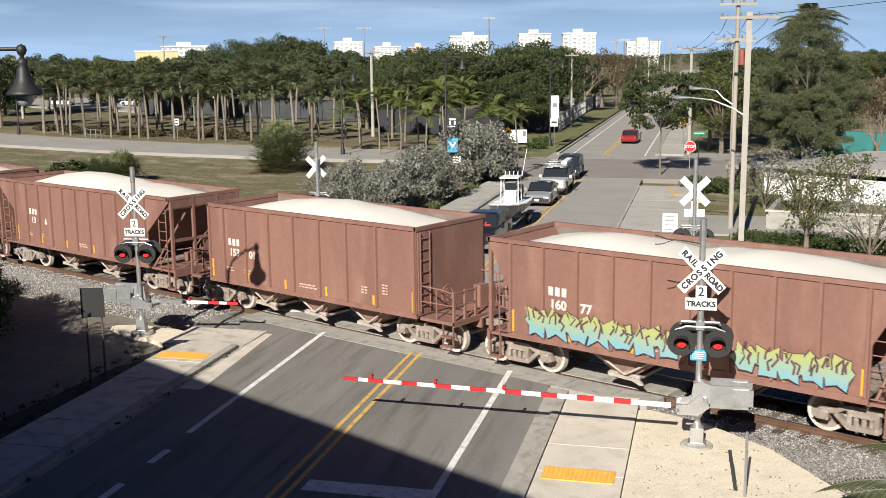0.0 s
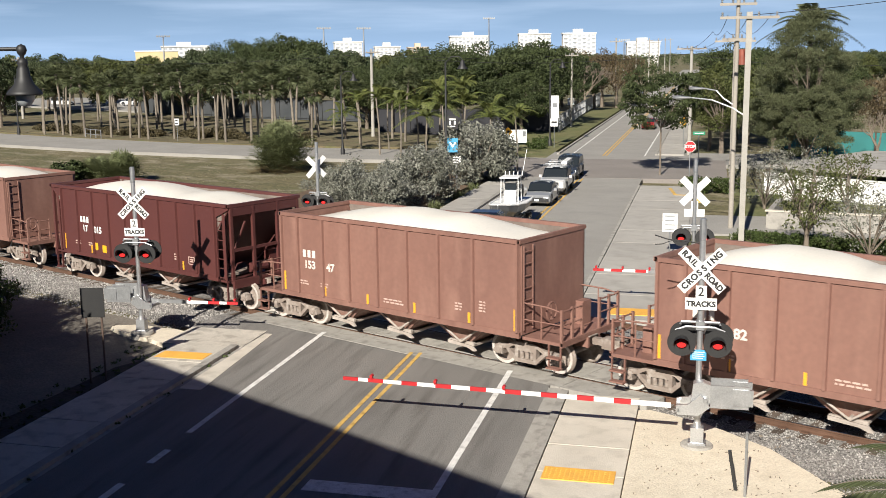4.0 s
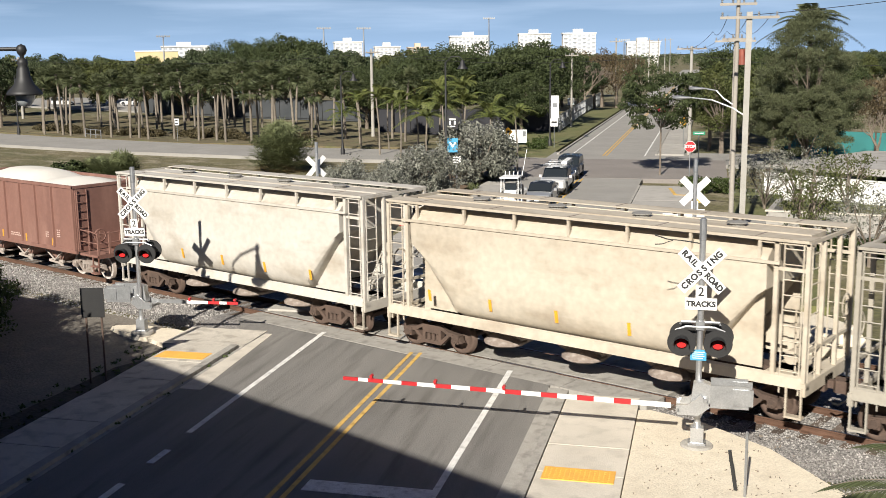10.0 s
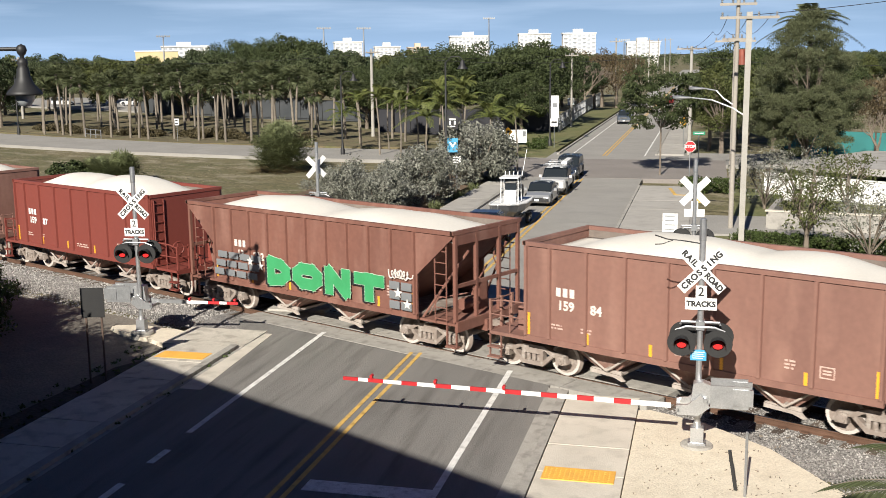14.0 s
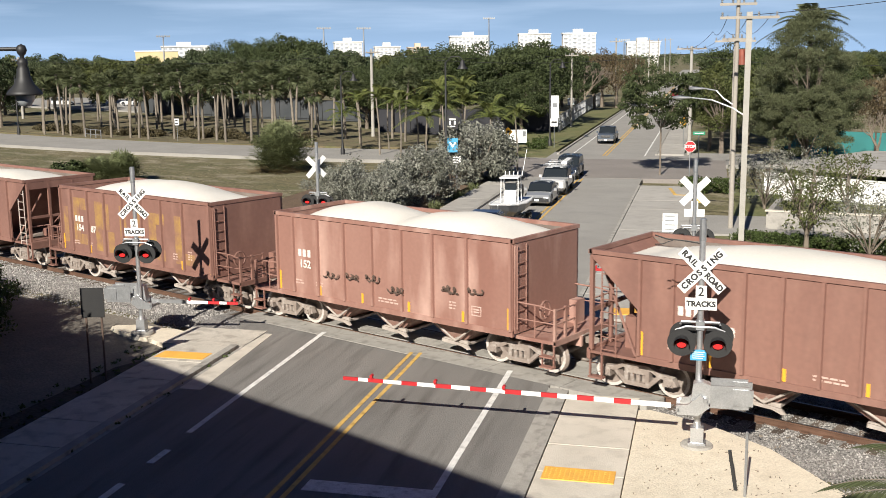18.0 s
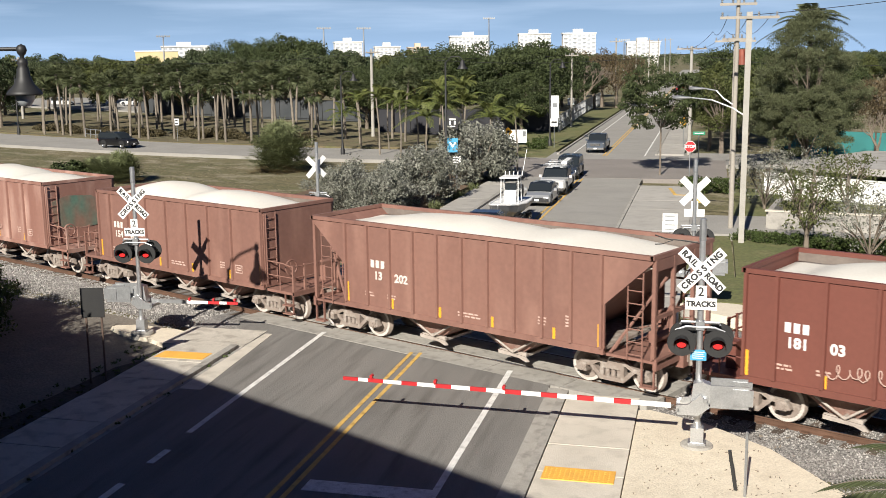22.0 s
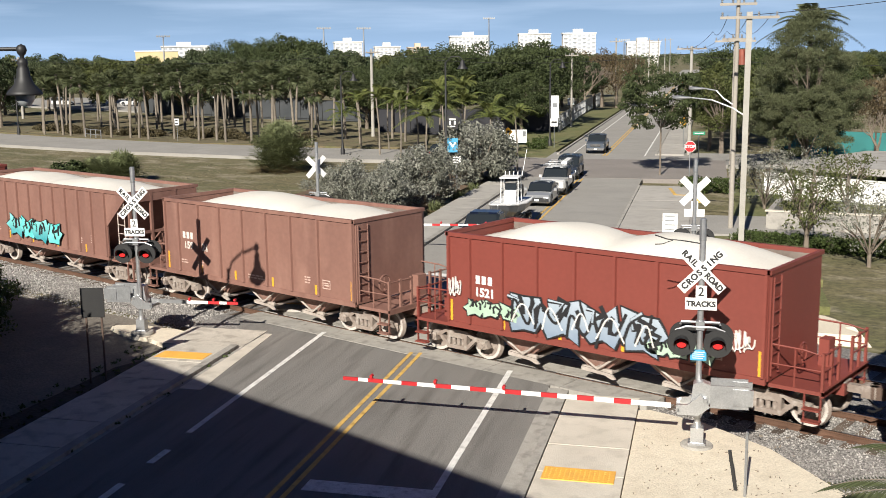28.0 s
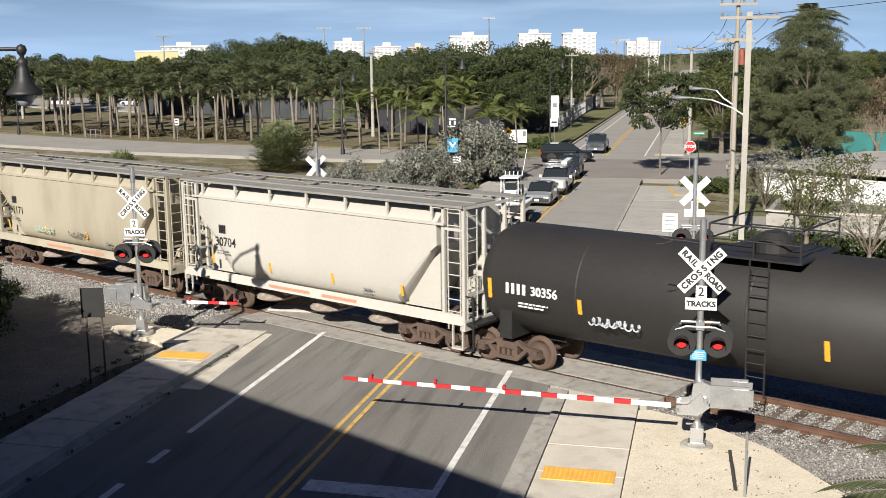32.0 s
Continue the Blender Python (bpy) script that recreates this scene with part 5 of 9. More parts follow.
def spray(car, x0, x1, z0, z1, n, fills, rim, seed, thick=0.20, grow=0.035):
    """Graffiti that cannot be read: crowded hooked bands with an outline, in its colours."""
    rnd = random.Random(seed)
    if n == 1:
        bm = bmesh.new()
        prism(bm, [(x0, z0 + 0.05), (x0 + 0.1, z1), (x1 - 0.05, z1 - 0.04), (x1, z0)], "y", -0.001, 0.0)
        part("sprayed_block", fix(bm), fills[0], car, m=pose(0, PAINT_Y, 0))
        return
    cell, h = (x1 - x0) / n, (z1 - z0) / 2
    for k in range(n):
        cx, cz = x0 + cell * (k + 0.5), (z0 + z1) / 2 + rnd.uniform(-0.08, 0.08) * h
        lean = rnd.uniform(-0.05, 0.22) * h
        pts = []
        for i in range(12):
            a = 2 * math.pi * i / 12 + rnd.uniform(-0.12, 0.12)
            f = rnd.uniform(0.60, 1.02) if i % 2 else rnd.uniform(0.95, 1.45)
            c, e = math.cos(a), math.sin(a)
            q = max(abs(c), abs(e)) ** 0.7
            pts.append((cx + c / q * cell * 0.58 * f + e * lean, cz + e / q * h * 0.86 * f))
        y = PAINT_Y - 0.003 * (k % 3)
        for g, lift, material, nm in ((grow, 0.0, rim, "sprayed_rim"), (0.0, 0.009, fills[k % len(fills)], "sprayed_fill")):
            bm = bmesh.new()
            bm.faces.new([bm.verts.new((p[0] + math.copysign(g, p[0] - cx), 0, p[1] + math.copysign(g, p[1] - cz))) for p in pts][::-1])
            part(nm, bm, material, car, m=pose(0, y - lift, 0))
        cuts = []
        for side in (-1.6, -0.5, 0.5, 1.6):
            x = cx + side * cell * rnd.uniform(0.12, 0.28)
            z = cz + rnd.uniform(-0.5, 0.3) * h
            cuts.append([(x, z), (x + rnd.uniform(-0.1, 0.25) * cell, z + h * rnd.uniform(0.35, 0.6)), (x + rnd.uniform(-0.2, 0.2) * cell, z + h * rnd.uniform(0.6, 0.85))])
        sprayed_shape(car, cuts, max(0.04, thick * 0.36), rim, "sprayed_line", y - 0.013)
        sprayed_shape(car, [[(p[0] - 0.02, p[1] + 0.015) for p in cuts[0]]], thick * 0.16, fills[(k + 1) % len(fills)], "sprayed_highlight", y - 0.017)


def loops(rnd):
    """A looping hand-drawn line inside a unit square."""
    ph, turns, n = rnd.uniform(0, 6.28), rnd.uniform(1.0, 2.2), 18
    tall = [rnd.uniform(0.45, 1.0) for _ in range(4)]
    return [Vector((-0.8 + 1.6 * k / n + 0.4 * math.cos(ph + 6.28 * turns * k / n), tall[k * 3 // n] * math.sin(ph + 6.28 * turns * k / n))) for k in range(n + 1)]


def scrawl(car, x0, x1, z, h, n, material, seed, thick=0.018):
    """A thin sprayed scribble."""
    rnd = random.Random(seed)
    for k in range(n):
        x = x0 + (x1 - x0) * k / max(1, n - 1)
        wide = max(0.09, min(0.22, (x1 - x0) / max(1, n - 1) * 0.75))
        sprayed_shape(car, [[(x + p.x * wide, z + p.y * h * 0.8) for p in loops(rnd)]], thick * 1.9, material, "scribble", PAINT_Y - 0.001 * (k % 3))


def flat_paint(name, c, d=None):
    return mat(name, c, d or tuple(v * 0.8 for v in c), 1.5, 0.55, grain=0.06, fine=12)


def fading_paint(name, low, high, z0, z1, wobble=0.35):
    """Spray paint that passes from one colour to another up the car's side, unevenly."""
    m, n, l, p = nodes_of(name)
    co, sep, no = n.new("ShaderNodeTexCoord"), n.new("ShaderNodeSeparateXYZ"), n.new("ShaderNodeTexNoise")
    l.new(co.outputs["Object"], sep.inputs[0])
    l.new(co.outputs["Object"], no.inputs[0])
    no.inputs["Scale"].default_value, no.inputs["Detail"].default_value = 2.6, 3
    mr, ad, mx = n.new("ShaderNodeMapRange"), n.new("ShaderNodeMath"), n.new("ShaderNodeMixRGB")
    mr.inputs["From Min"].default_value, mr.inputs["From Max"].default_value = z0, z1
    mr.inputs["To Min"].default_value, mr.inputs["To Max"].default_value = -wobble, 1.0 - wobble
    mr.clamp = False
    l.new(sep.outputs[2], mr.inputs[0])
    ad.operation, ad.use_clamp = "MULTIPLY_ADD", True
    ad.inputs[1].default_value = 2 * wobble
    l.new(no.outputs[0], ad.inputs[0])
    l.new(mr.outputs[0], ad.inputs[2])
    l.new(ad.outputs[0], mx.inputs[0])
    mx.inputs[1].default_value, mx.inputs[2].default_value = (*low, 1), (*high, 1)
    l.new(mx.outputs[0], p.inputs["Base Color"])
    p.inputs["Roughness"].default_value = 0.6
    return m


G_TEAL = flat_paint("teal_spray", (0.05, 0.48, 0.47), (0.22, 0.66, 0.60))
G_LIME = flat_paint("lime_spray", (0.42, 0.52, 0.10), (0.30, 0.45, 0.12))
G_PINK = flat_paint("pink_spray", (0.60, 0.16, 0.20))
G_PURPLE = flat_paint("purple_spray", (0.20, 0.12, 0.34))
G_GOLD = flat_paint("gold_spray", (0.74, 0.48, 0.14), (0.70, 0.56, 0.25))
G_SILVER = flat_paint("silver_spray", (0.50, 0.53, 0.56), (0.38, 0.42, 0.46))
G_GREY = flat_paint("grey_spray", (0.20, 0.21, 0.22))
G_WHITE = flat_paint("white_spray", (0.74, 0.72, 0.68), (0.64, 0.60, 0.55))
G_MINT = flat_paint("mint_spray", (0.42, 0.58, 0.44))
G_DARK = flat_paint("black_spray", (0.02, 0.02, 0.022))
G_PLUM = flat_paint("faded_plum_spray", (0.05, 0.032, 0.05), (0.12, 0.06, 0.06))
G_LEAF = flat_paint("bright_green_spray", (0.05, 0.33, 0.13), (0.04, 0.27, 0.10))
F_LIME = fading_paint("lime_to_blue_spray", (0.15, 0.34, 0.43), (0.33, 0.36, 0.13), 1.3, 1.85)
F_TEAL = fading_paint("teal_fade_spray", (0.02, 0.25, 0.30), (0.22, 0.60, 0.57), 1.3, 2.2, 0.2)
F_BLUE = fading_paint("mint_to_blue_spray", (0.13, 0.22, 0.44), (0.50, 0.72, 0.66), 1.3, 2.2, 0.3)
F_GOLD = fading_paint("gold_to_grey_spray", (0.22, 0.36, 0.35), (0.72, 0.46, 0.14), 1.25, 1.95, 0.25)
F_CHALK = fading_paint("chalky_white_spray", (0.62, 0.58, 0.50), (0.72, 0.69, 0.63), 1.3, 2.2)
F_STEEL = fading_paint("steel_blue_spray", (0.20, 0.26, 0.34), (0.36, 0.42, 0.48), 1.3, 2.2)

# each car: kind, place of its leading corner along the train at 16 s, number, paint, load shape, decoration
COMMON = [1.95, 3.75, 5.6, 7.6]
ORE = "brown ore hopper car heaped with white sand"
GROUP = "ore hopper cars of the train"


def ore(kind, lead, number, paint, seed, label="", shade=LETTER, gaps=COMMON, **kw):
    if kind == "flat":
        car, half = flat_end_car(seed, paint, label or ORE + " and upright ends", GROUP)
        side = half
    elif kind == "slope":
        car, half = slope_end_car(seed, paint, label or ORE + " and sloping open ends", GROUP, **kw)
        side = 4.55
    else:
        car, half = slope_end_car(seed, paint, label or ORE + " and boxed open ends", GROUP, half=5.4, side=4.75, square=(kind == "square"), **kw)
        side = 4.75
    side_marks(car, half, side, number, shade, gaps, seed=seed)
    CARS.append((car, lead + half))
    return car, side


PALE = mat("pale_end_paint", (0.55, 0.49, 0.44), (0.42, 0.33, 0.28), 2, 0.7)
ore("flat", -351.7, None, BROWN, 1)
ore("slope", -340.1, ("13", "6"), BROWN, 2)
ore("flat", -326.12, ("153", "01"), BROWN, 3)
c, s = ore("mid", -314.21, ("160", "77"), BROWN, 4, "brown ore hopper car with yellow and blue graffiti")
spray(c, -4.1, 0.4, 1.26, 2.0, 7, [F_LIME], G_PLUM, 41, 0.15, 0.025)
spray(c, 1.7, 4.4, 1.26, 2.0, 5, [F_LIME], G_PLUM, 42, 0.15, 0.025)
ore("flat", -300.38, ("153", "57"), FRESH, 5, "faded pinkish ore hopper car heaped with white sand")
ore("slope", -288.78, ("131", "66"), BROWN, 6)
ore("flat", -274.45, ("154", "36"), BROWN, 7)
c, s = ore("square", -261.6, ("17", "015"), MAROON, 8, "dark maroon ore hopper car with yellow placards", shade=WHITE)
for x, z in ((-2.5, 1.5), (-1.95, 1.45), (0.85, 1.42)):
    link("placard", shared(("placard",), lambda b: box(b, -0.13, 0.13, -0.004, 0, -0.14, 0.14), SIGN_YELLOW), c, pose(x, -1.61, z), "yellow placard")
ore("flat", -248.22, ("153", "47"), BROWN, 9)
ore("flat", -234.91, ("159", "82"), BROWN, 10)
ore("square", -222.51, ("16", "151"), BROWN, 11)
c, s = ore("mid", -210.32, ("160", "51"), MIDBROWN, 12, "brown ore hopper car with large turquoise graffiti letters")
spray(c, -3.05, -1.7, 1.45, 2.05, 1, [G_PURPLE], G_PURPLE, 43)
spray(c, 3.2, 4.1, 1.35, 1.95, 1, [G_PURPLE], G_PURPLE, 44)
big_word(c, "M", -1.9, 0.75, 1.26, 2.42, F_TEAL, G_DARK, 0.17, 0.04)
big_word(c, "I", 0.80, 1.65, 1.26, 2.40, F_TEAL, G_DARK, 0.66, 0.04)
big_word(c, "R", 1.70, 3.35, 1.26, 2.40, F_TEAL, G_DARK, 0.27, 0.04)
scrawl(c, -4.6, -4.0, 2.2, 0.25, 5, G_TEAL, 5)
scrawl(c, -1.4, -0.8, 2.55, 0.2, 4, G_TEAL, 6)
scrawl(c, 3.6, 4.2, 2.6, 0.25, 4, G_TEAL, 7)
c, s = ore("flat", -196.48, ("180", "58"), RUSSET, 13, "dark russet ore hopper car with white graffiti")
spray(c, -4.0, 3.6, 1.26, 2.1, 11, [F_CHALK], G_PLUM, 45, 0.22, 0.02)
scrawl(c, 3.9, 4.4, 2.2, 0.4, 4, G_WHITE, 8)
c, s = ore("flat", -183.7, ("159", "15"), BROWN, 14)
scrawl(c, -4.45, -4.1, 2.1, 0.35, 4, G_GOLD, 9, 0.02)
ore("slope", -171.88, ("131", "94"), BROWN, 16)
ore("flat", -157.93, ("154", "60"), BROWN, 17)

LETTER_RED = mat("faded_red_lettering", (0.52, 0.20, 0.13), (0.46, 0.27, 0.19), 9, 0.6, fine=20, contrast=0.3)
COV = "covered hopper cars of the train"
for lead, paint, label, num in ((-145.85, GRIMY, "grimy white covered hopper car with rust stains", None), (-132.35, GRIMY_B, "stained cream covered hopper car with rust streaks", None),
                                (-118.82, GRIMY_C, "dusty grey covered hopper car with rust streaks", None),
                                (239.7, CREAM, "clean cream covered hopper car", ("31419",)), (253.2, CREAM_TAN, "tan covered hopper car with a small scrawl", ("31171",)),
                                (266.6, CREAM_WHITE, "pale white covered hopper car", ("30704",))):
    car, half = covered_hopper(paint, label, COV)
    CARS.append((car, lead + half))
    n_ = 4 if num else 5
    for k in range(n_):
        link("reflector", shared(("hopper_reflector",), lambda b: box(b, -0.05, 0.05, -0.006, 0.002, -0.17, 0.17), STRIPE), car, pose(-4.6 + 8.6 * k / (n_ - 1), -1.538, 1.80, 9))
    if num:
        dy_text(car, num[0], -3.9, 2.42, 0.43, BLACK, y=-1.564, bold=0.006)
        link("owner_mark", letters("IIII", 0.36, 0.02, 0.0, BLACK), car, pose(-4.05, -1.562, 2.85, 90), "dark painted bars")
        data_bars(car, -4.3, 2.15, 0.7, 2, GALV, 8)
        for xx, ww in ((-0.9, 1.9), (1.35, 1.5)):
            link("stencil", shared(("sill_stencil", ww), lambda b: box(b, -ww / 2, ww / 2, -0.004, 0, -0.05, 0.05), LETTER_RED), car, pose(xx, -1.51, 1.19))
        data_bars(car, 2.5, 1.7, 0.5, 3, GALV, 10)
        if num[0] == "31171":
            scrawl(car, -2.2, -1.2, 1.85, 0.18, 5, G_MINT, 21)
            scrawl(car, 0.2, 1.2, 1.85, 0.14, 4, G_DARK, 22, 0.012)

c, s = ore("mid", -105.58, ("160", "37"), MIDBROWN, 19, "brown ore hopper car with large green graffiti letters")
rnd = random.Random(46)
for k in range(46):
    x = rnd.uniform(-3.1, 4.4)
    bm = bmesh.new()
    e = rnd.uniform(0.09, 0.2)
    box(bm, x, x + e, -0.0005 * (k % 5), 0, 0, e * 0.9)
    part("sprayed_block", bm, rnd.choice((G_PINK, G_PINK, G_PURPLE)), c, m=pose(0, PAINT_Y + 0.012, rnd.uniform(1.24, 1.95)))
big_word(c, "WHAT", -1.9, 3.7, 1.27, 2.3, G_LEAF, G_WHITE, 0.24, 0.022, shade=G_DARK)
c, s = ore("flat", -91.64, ("151", "11"), BROWN, 20, "brown ore hopper car with gold and silver graffiti")
spray(c, -3.9, -2.4, 1.32, 1.9, 2, [G_MINT, G_PURPLE], G_DARK, 49, 0.16)
spray(c, 2.7, 4.3, 1.22, 1.85, 3, [G_MINT, G_PURPLE], G_DARK, 50, 0.16)
big_word(c, "RAGUE", -2.9, 3.3, 1.27, 2.2, F_GOLD, G_DARK, 0.24, 0.03, 0.05)
scrawl(c, -4.4, -4.1, 2.35, 0.2, 4, G_WHITE, 23)
scrawl(c, 4.0, 4.4, 2.3, 0.35, 4, G_WHITE, 24)
ore("flat", -78.69, ("159", "87"), RED, 22, "freshly painted red ore hopper car heaped with white sand", shade=WHITE)
c, s = ore("slope", -67.22, ("13", "212"), MIDBROWN, 25, "brown ore hopper car with large green graffiti letters")
for i in range(3):
    for j in range(4):
        bm = bmesh.new()
        box(bm, -0.24, 0.24, -0.004, 0, -0.11, 0.11)
        part("sprayed_block", bm, G_GREY, c, m=pose(-4.2 + 0.56 * j + 0.1 * i, -1.684, 1.45 + 0.3 * i))
big_word(c, "DONT", -1.9, 3.4, 1.27, 2.25, G_LEAF, G_MINT, 0.27, 0.018, shade=G_DARK)
for x, z in ((-2.6, 1.95), (-2.1, 1.85), (3.9, 1.75), (4.25, 1.45)):
    bm = bmesh.new()
    prism(bm, [((0.17 if k % 2 == 0 else 0.07) * math.sin(k * math.pi / 5), (0.17 if k % 2 == 0 else 0.07) * math.cos(k * math.pi / 5)) for k in range(10)], "y", -0.001, 0.0)
    part("sprayed_star", fix(bm), G_WHITE, c, "white sprayed star", m=pose(x, PAINT_Y - 0.012, z))
for i in range(3):
    for j in range(2):
        bm = bmesh.new()
        box(bm, -0.2, 0.2, -0.004, 0, -0.12, 0.12)
        part("sprayed_block", bm, G_GREY, c, m=pose(3.75 + 0.46 * j, PAINT_Y, 1.38 + 0.29 * i))
scrawl(c, 3.7, 4.3, 2.3, 0.2, 4, G_WHITE, 25)
ore("flat", -53.02, ("159", "84"), BROWN, 26)
c, s = ore("flat", -40.18, None, BROWN, 28)
scrawl(c, -2.7, -1.2, 1.75, 0.2, 6, G_TEAL, 26, 0.014)
ore("flat", -26.99, ("153", ""), BROWN, 29)
c, s = ore("slope", -15.35, ("131", "62"), BROWN, 31, pale=PALE)
scrawl(c, -1.6, -1.2, 1.9, 0.25, 5, UNDER_DARK, 27, 0.022)
c, s = ore("flat", -0.99, ("154", "87"), BROWN, 33, "brown ore hopper car with faded yellow block letters")
G_FADED = mat("faded_yellow_paint", (0.34, 0.20, 0.065), (0.24, 0.125, 0.085), 2.2, 0.65, grain=0.12, fine=10, contrast=0.35)
for x0, wide, za, zb in ((-3.75, 0.42, 1.5, 3.3), (-3.3, 0.5, 2.85, 3.3), (-3.3, 0.5, 1.5, 1.9), (-2.3, 0.42, 1.35, 3.25), (-1.88, 0.5, 2.2, 3.2), (-1.5, 0.4, 1.35, 2.15), (-0.7, 0.42, 1.5, 3.2), (-0.2, 0.4, 1.35, 1.75),
                         (0.25, 0.42, 1.5, 3.2), (1.1, 0.42, 1.5, 3.1), (1.52, 0.5, 2.7, 3.1), (1.52, 0.5, 1.4, 1.8), (2.6, 0.42, 1.4, 3.1), (3.0, 0.7, 1.4, 1.8), (-4.45, 0.3, 1.5, 2.9)):
    bm = bmesh.new()
    box(bm, x0, x0 + wide, -0.003, 0, za, zb)
    part("faded_bar", bm, G_FADED, c, m=pose(0, -1.601, 0))
c, s = ore("flat", 11.59, ("152", ""), FRESH, 34, "faded pinkish ore hopper car with small dark scrawls")
for x, z in ((-2.3, 1.95), (-1.4, 2.0), (-0.6, 2.05), (0.4, 1.8), (2.4, 2.1), (3.3, 2.15)):
    scrawl(c, x, x + 0.25, z, 0.14, 2, UNDER_DARK, int(x * 10) + 60, 0.022)
ore("slope", 23.3, ("1", "308"), BROWN, 35)
ore("flat", 37.31, ("158", "50"), BROWN, 36)
c, s = ore("flat", 50.15, ("153", "98"), BROWN, 37, "brown ore hopper car with blue and white graffiti")
spray(c, -3.7, -2.6, 1.35, 1.8, 1, [G_LIME], G_LIME, 51)
spray(c, 3.4, 4.3, 1.3, 1.75, 1, [G_LIME], G_LIME, 52)
big_word(c, "RUMES", -2.9, 3.3, 1.27, 2.3, F_BLUE, G_DARK, 0.30, 0.055, 0.10, 0.1)
scrawl(c, -3.4, -3.1, 2.5, 0.2, 3, G_DARK, 71)
scrawl(c, 3.7, 4.0, 2.0, 0.35, 4, G_DARK, 72)
c, s = ore("flat", 62.8, ("15", "013"), FRESH, 38, "faded pinkish ore hopper car with pale scrawls")
scrawl(c, -3.0, 1.0, 1.7, 0.25, 9, LETTER_FAINT, 28, 0.012)
bm = bmesh.new()
prism(bm, [(-1.25, 1.9), (-1.3, 2.9), (-0.6, 3.1), (0.5, 3.0), (1.1, 2.7), (1.1, 1.8), (0.2, 1.7)], "x", 4.69, 4.70)
part("sprayed_fill", fix(bm), mat("washed_out_green_spray", (0.11, 0.19, 0.145), (0.24, 0.14, 0.105), 1.4, 0.6, fine=8, streak=0.6, grain=0.15, contrast=0.4), c, "washed-out green sprayed patch on the end")
ore("flat", 75.89, ("154", "64"), BROWN, 40)
ore("slope", 87.57, ("13", "202"), BROWN, 41)
c, s = ore("flat", 101.64, ("181", "03"), RUSSET, 42, "dark russet ore hopper car with pale scrawls", shade=WHITE)
scrawl(c, -2.4, 0.6, 1.7, 0.28, 7, LETTER_FAINT, 29, 0.012)
ore("square", 114.23, ("161", "46"), BROWN, 43)
c, s = ore("flat", 127.25, ("153", "75"), BROWN, 45, "brown ore hopper car with white graffiti letters")
big_word(c, "NUNE", -2.3, 1.1, 1.32, 2.12, G_WHITE, G_DARK, 0.33, 0.025, 0.07)
scrawl(c, 1.2, 1.5, 1.85, 0.3, 3, G_WHITE, 73)
scrawl(c, 1.3, 3.2, 2.0, 0.18, 5, UNDER_DARK, 30)
ore("slope", 138.9, ("131", "46"), BROWN, 46, "brown ore hopper car with pale faded ends", pale=PALE)
ore("flat", 153.0, ("154", "18"), BROWN, 47)
c, s = ore("flat", 165.57, ("152", "04"), RED, 48, "red ore hopper car with mint graffiti", shade=WHITE)
spray(c, -2.6, 2.6, 1.3, 2.1, 6, [G_MINT, G_SILVER], G_DARK, 55, 0.28)
c, s = ore("slope", 177.43, None, BROWN, 49, "brown ore hopper car with turquoise graffiti", pale=PALE)
spray(c, -2.4, 1.4, 1.3, 2.2, 4, [F_TEAL, G_TEAL], G_DARK, 56, 0.34, 0.03)
ore("flat", 191.47, ("159", "21"), BROWN, 50)
c, s = ore("flat", 204.38, ("1521", ""), RED, 52, "red ore hopper car with silver and mint graffiti", shade=WHITE)
spray(c, -3.9, -2.2, 1.5, 1.95, 3, [G_MINT], G_DARK, 57)
spray(c, -2.5, 2.1, 1.22, 2.3, 4, [F_STEEL], G_DARK, 58, 0.36, 0.05)
rnd = random.Random(580)
for k in range(5):
    sprayed_shape(c, [[(-2.1 + 0.9 * k + 0.42 * p.x, 1.78 + 0.48 * p.y) for p in curl(rnd, 4)]], 0.085, G_DARK, "sprayed_line", PAINT_Y - 0.022)
    sprayed_shape(c, [[(-2.05 + 0.9 * k + 0.3 * p.x, 1.82 + 0.36 * p.y) for p in curl(rnd, 3)]], 0.04, G_WHITE, "sprayed_line", PAINT_Y - 0.024)
spray(c, 1.7, 3.4, 1.3, 1.75, 3, [G_MINT], G_DARK, 59)
scrawl(c, -4.5, -4.2, 2.2, 0.4, 4, G_WHITE, 31)
scrawl(c, 3.9, 4.3, 2.0, 0.35, 5, G_WHITE, 32)
car, half = centerbeam("faded blue empty centerbeam lumber flat car", "other cars of the train")
CARS.append((car, 216.4 + half))
car, half = tank_car("black tank car with a small pale scrawl", "other cars of the train")
scrawl(car, -3.9, -2.7, 1.9, 0.16, 7, G_SILVER, 33, 0.02)
CARS.append((car, 279.25 + half))


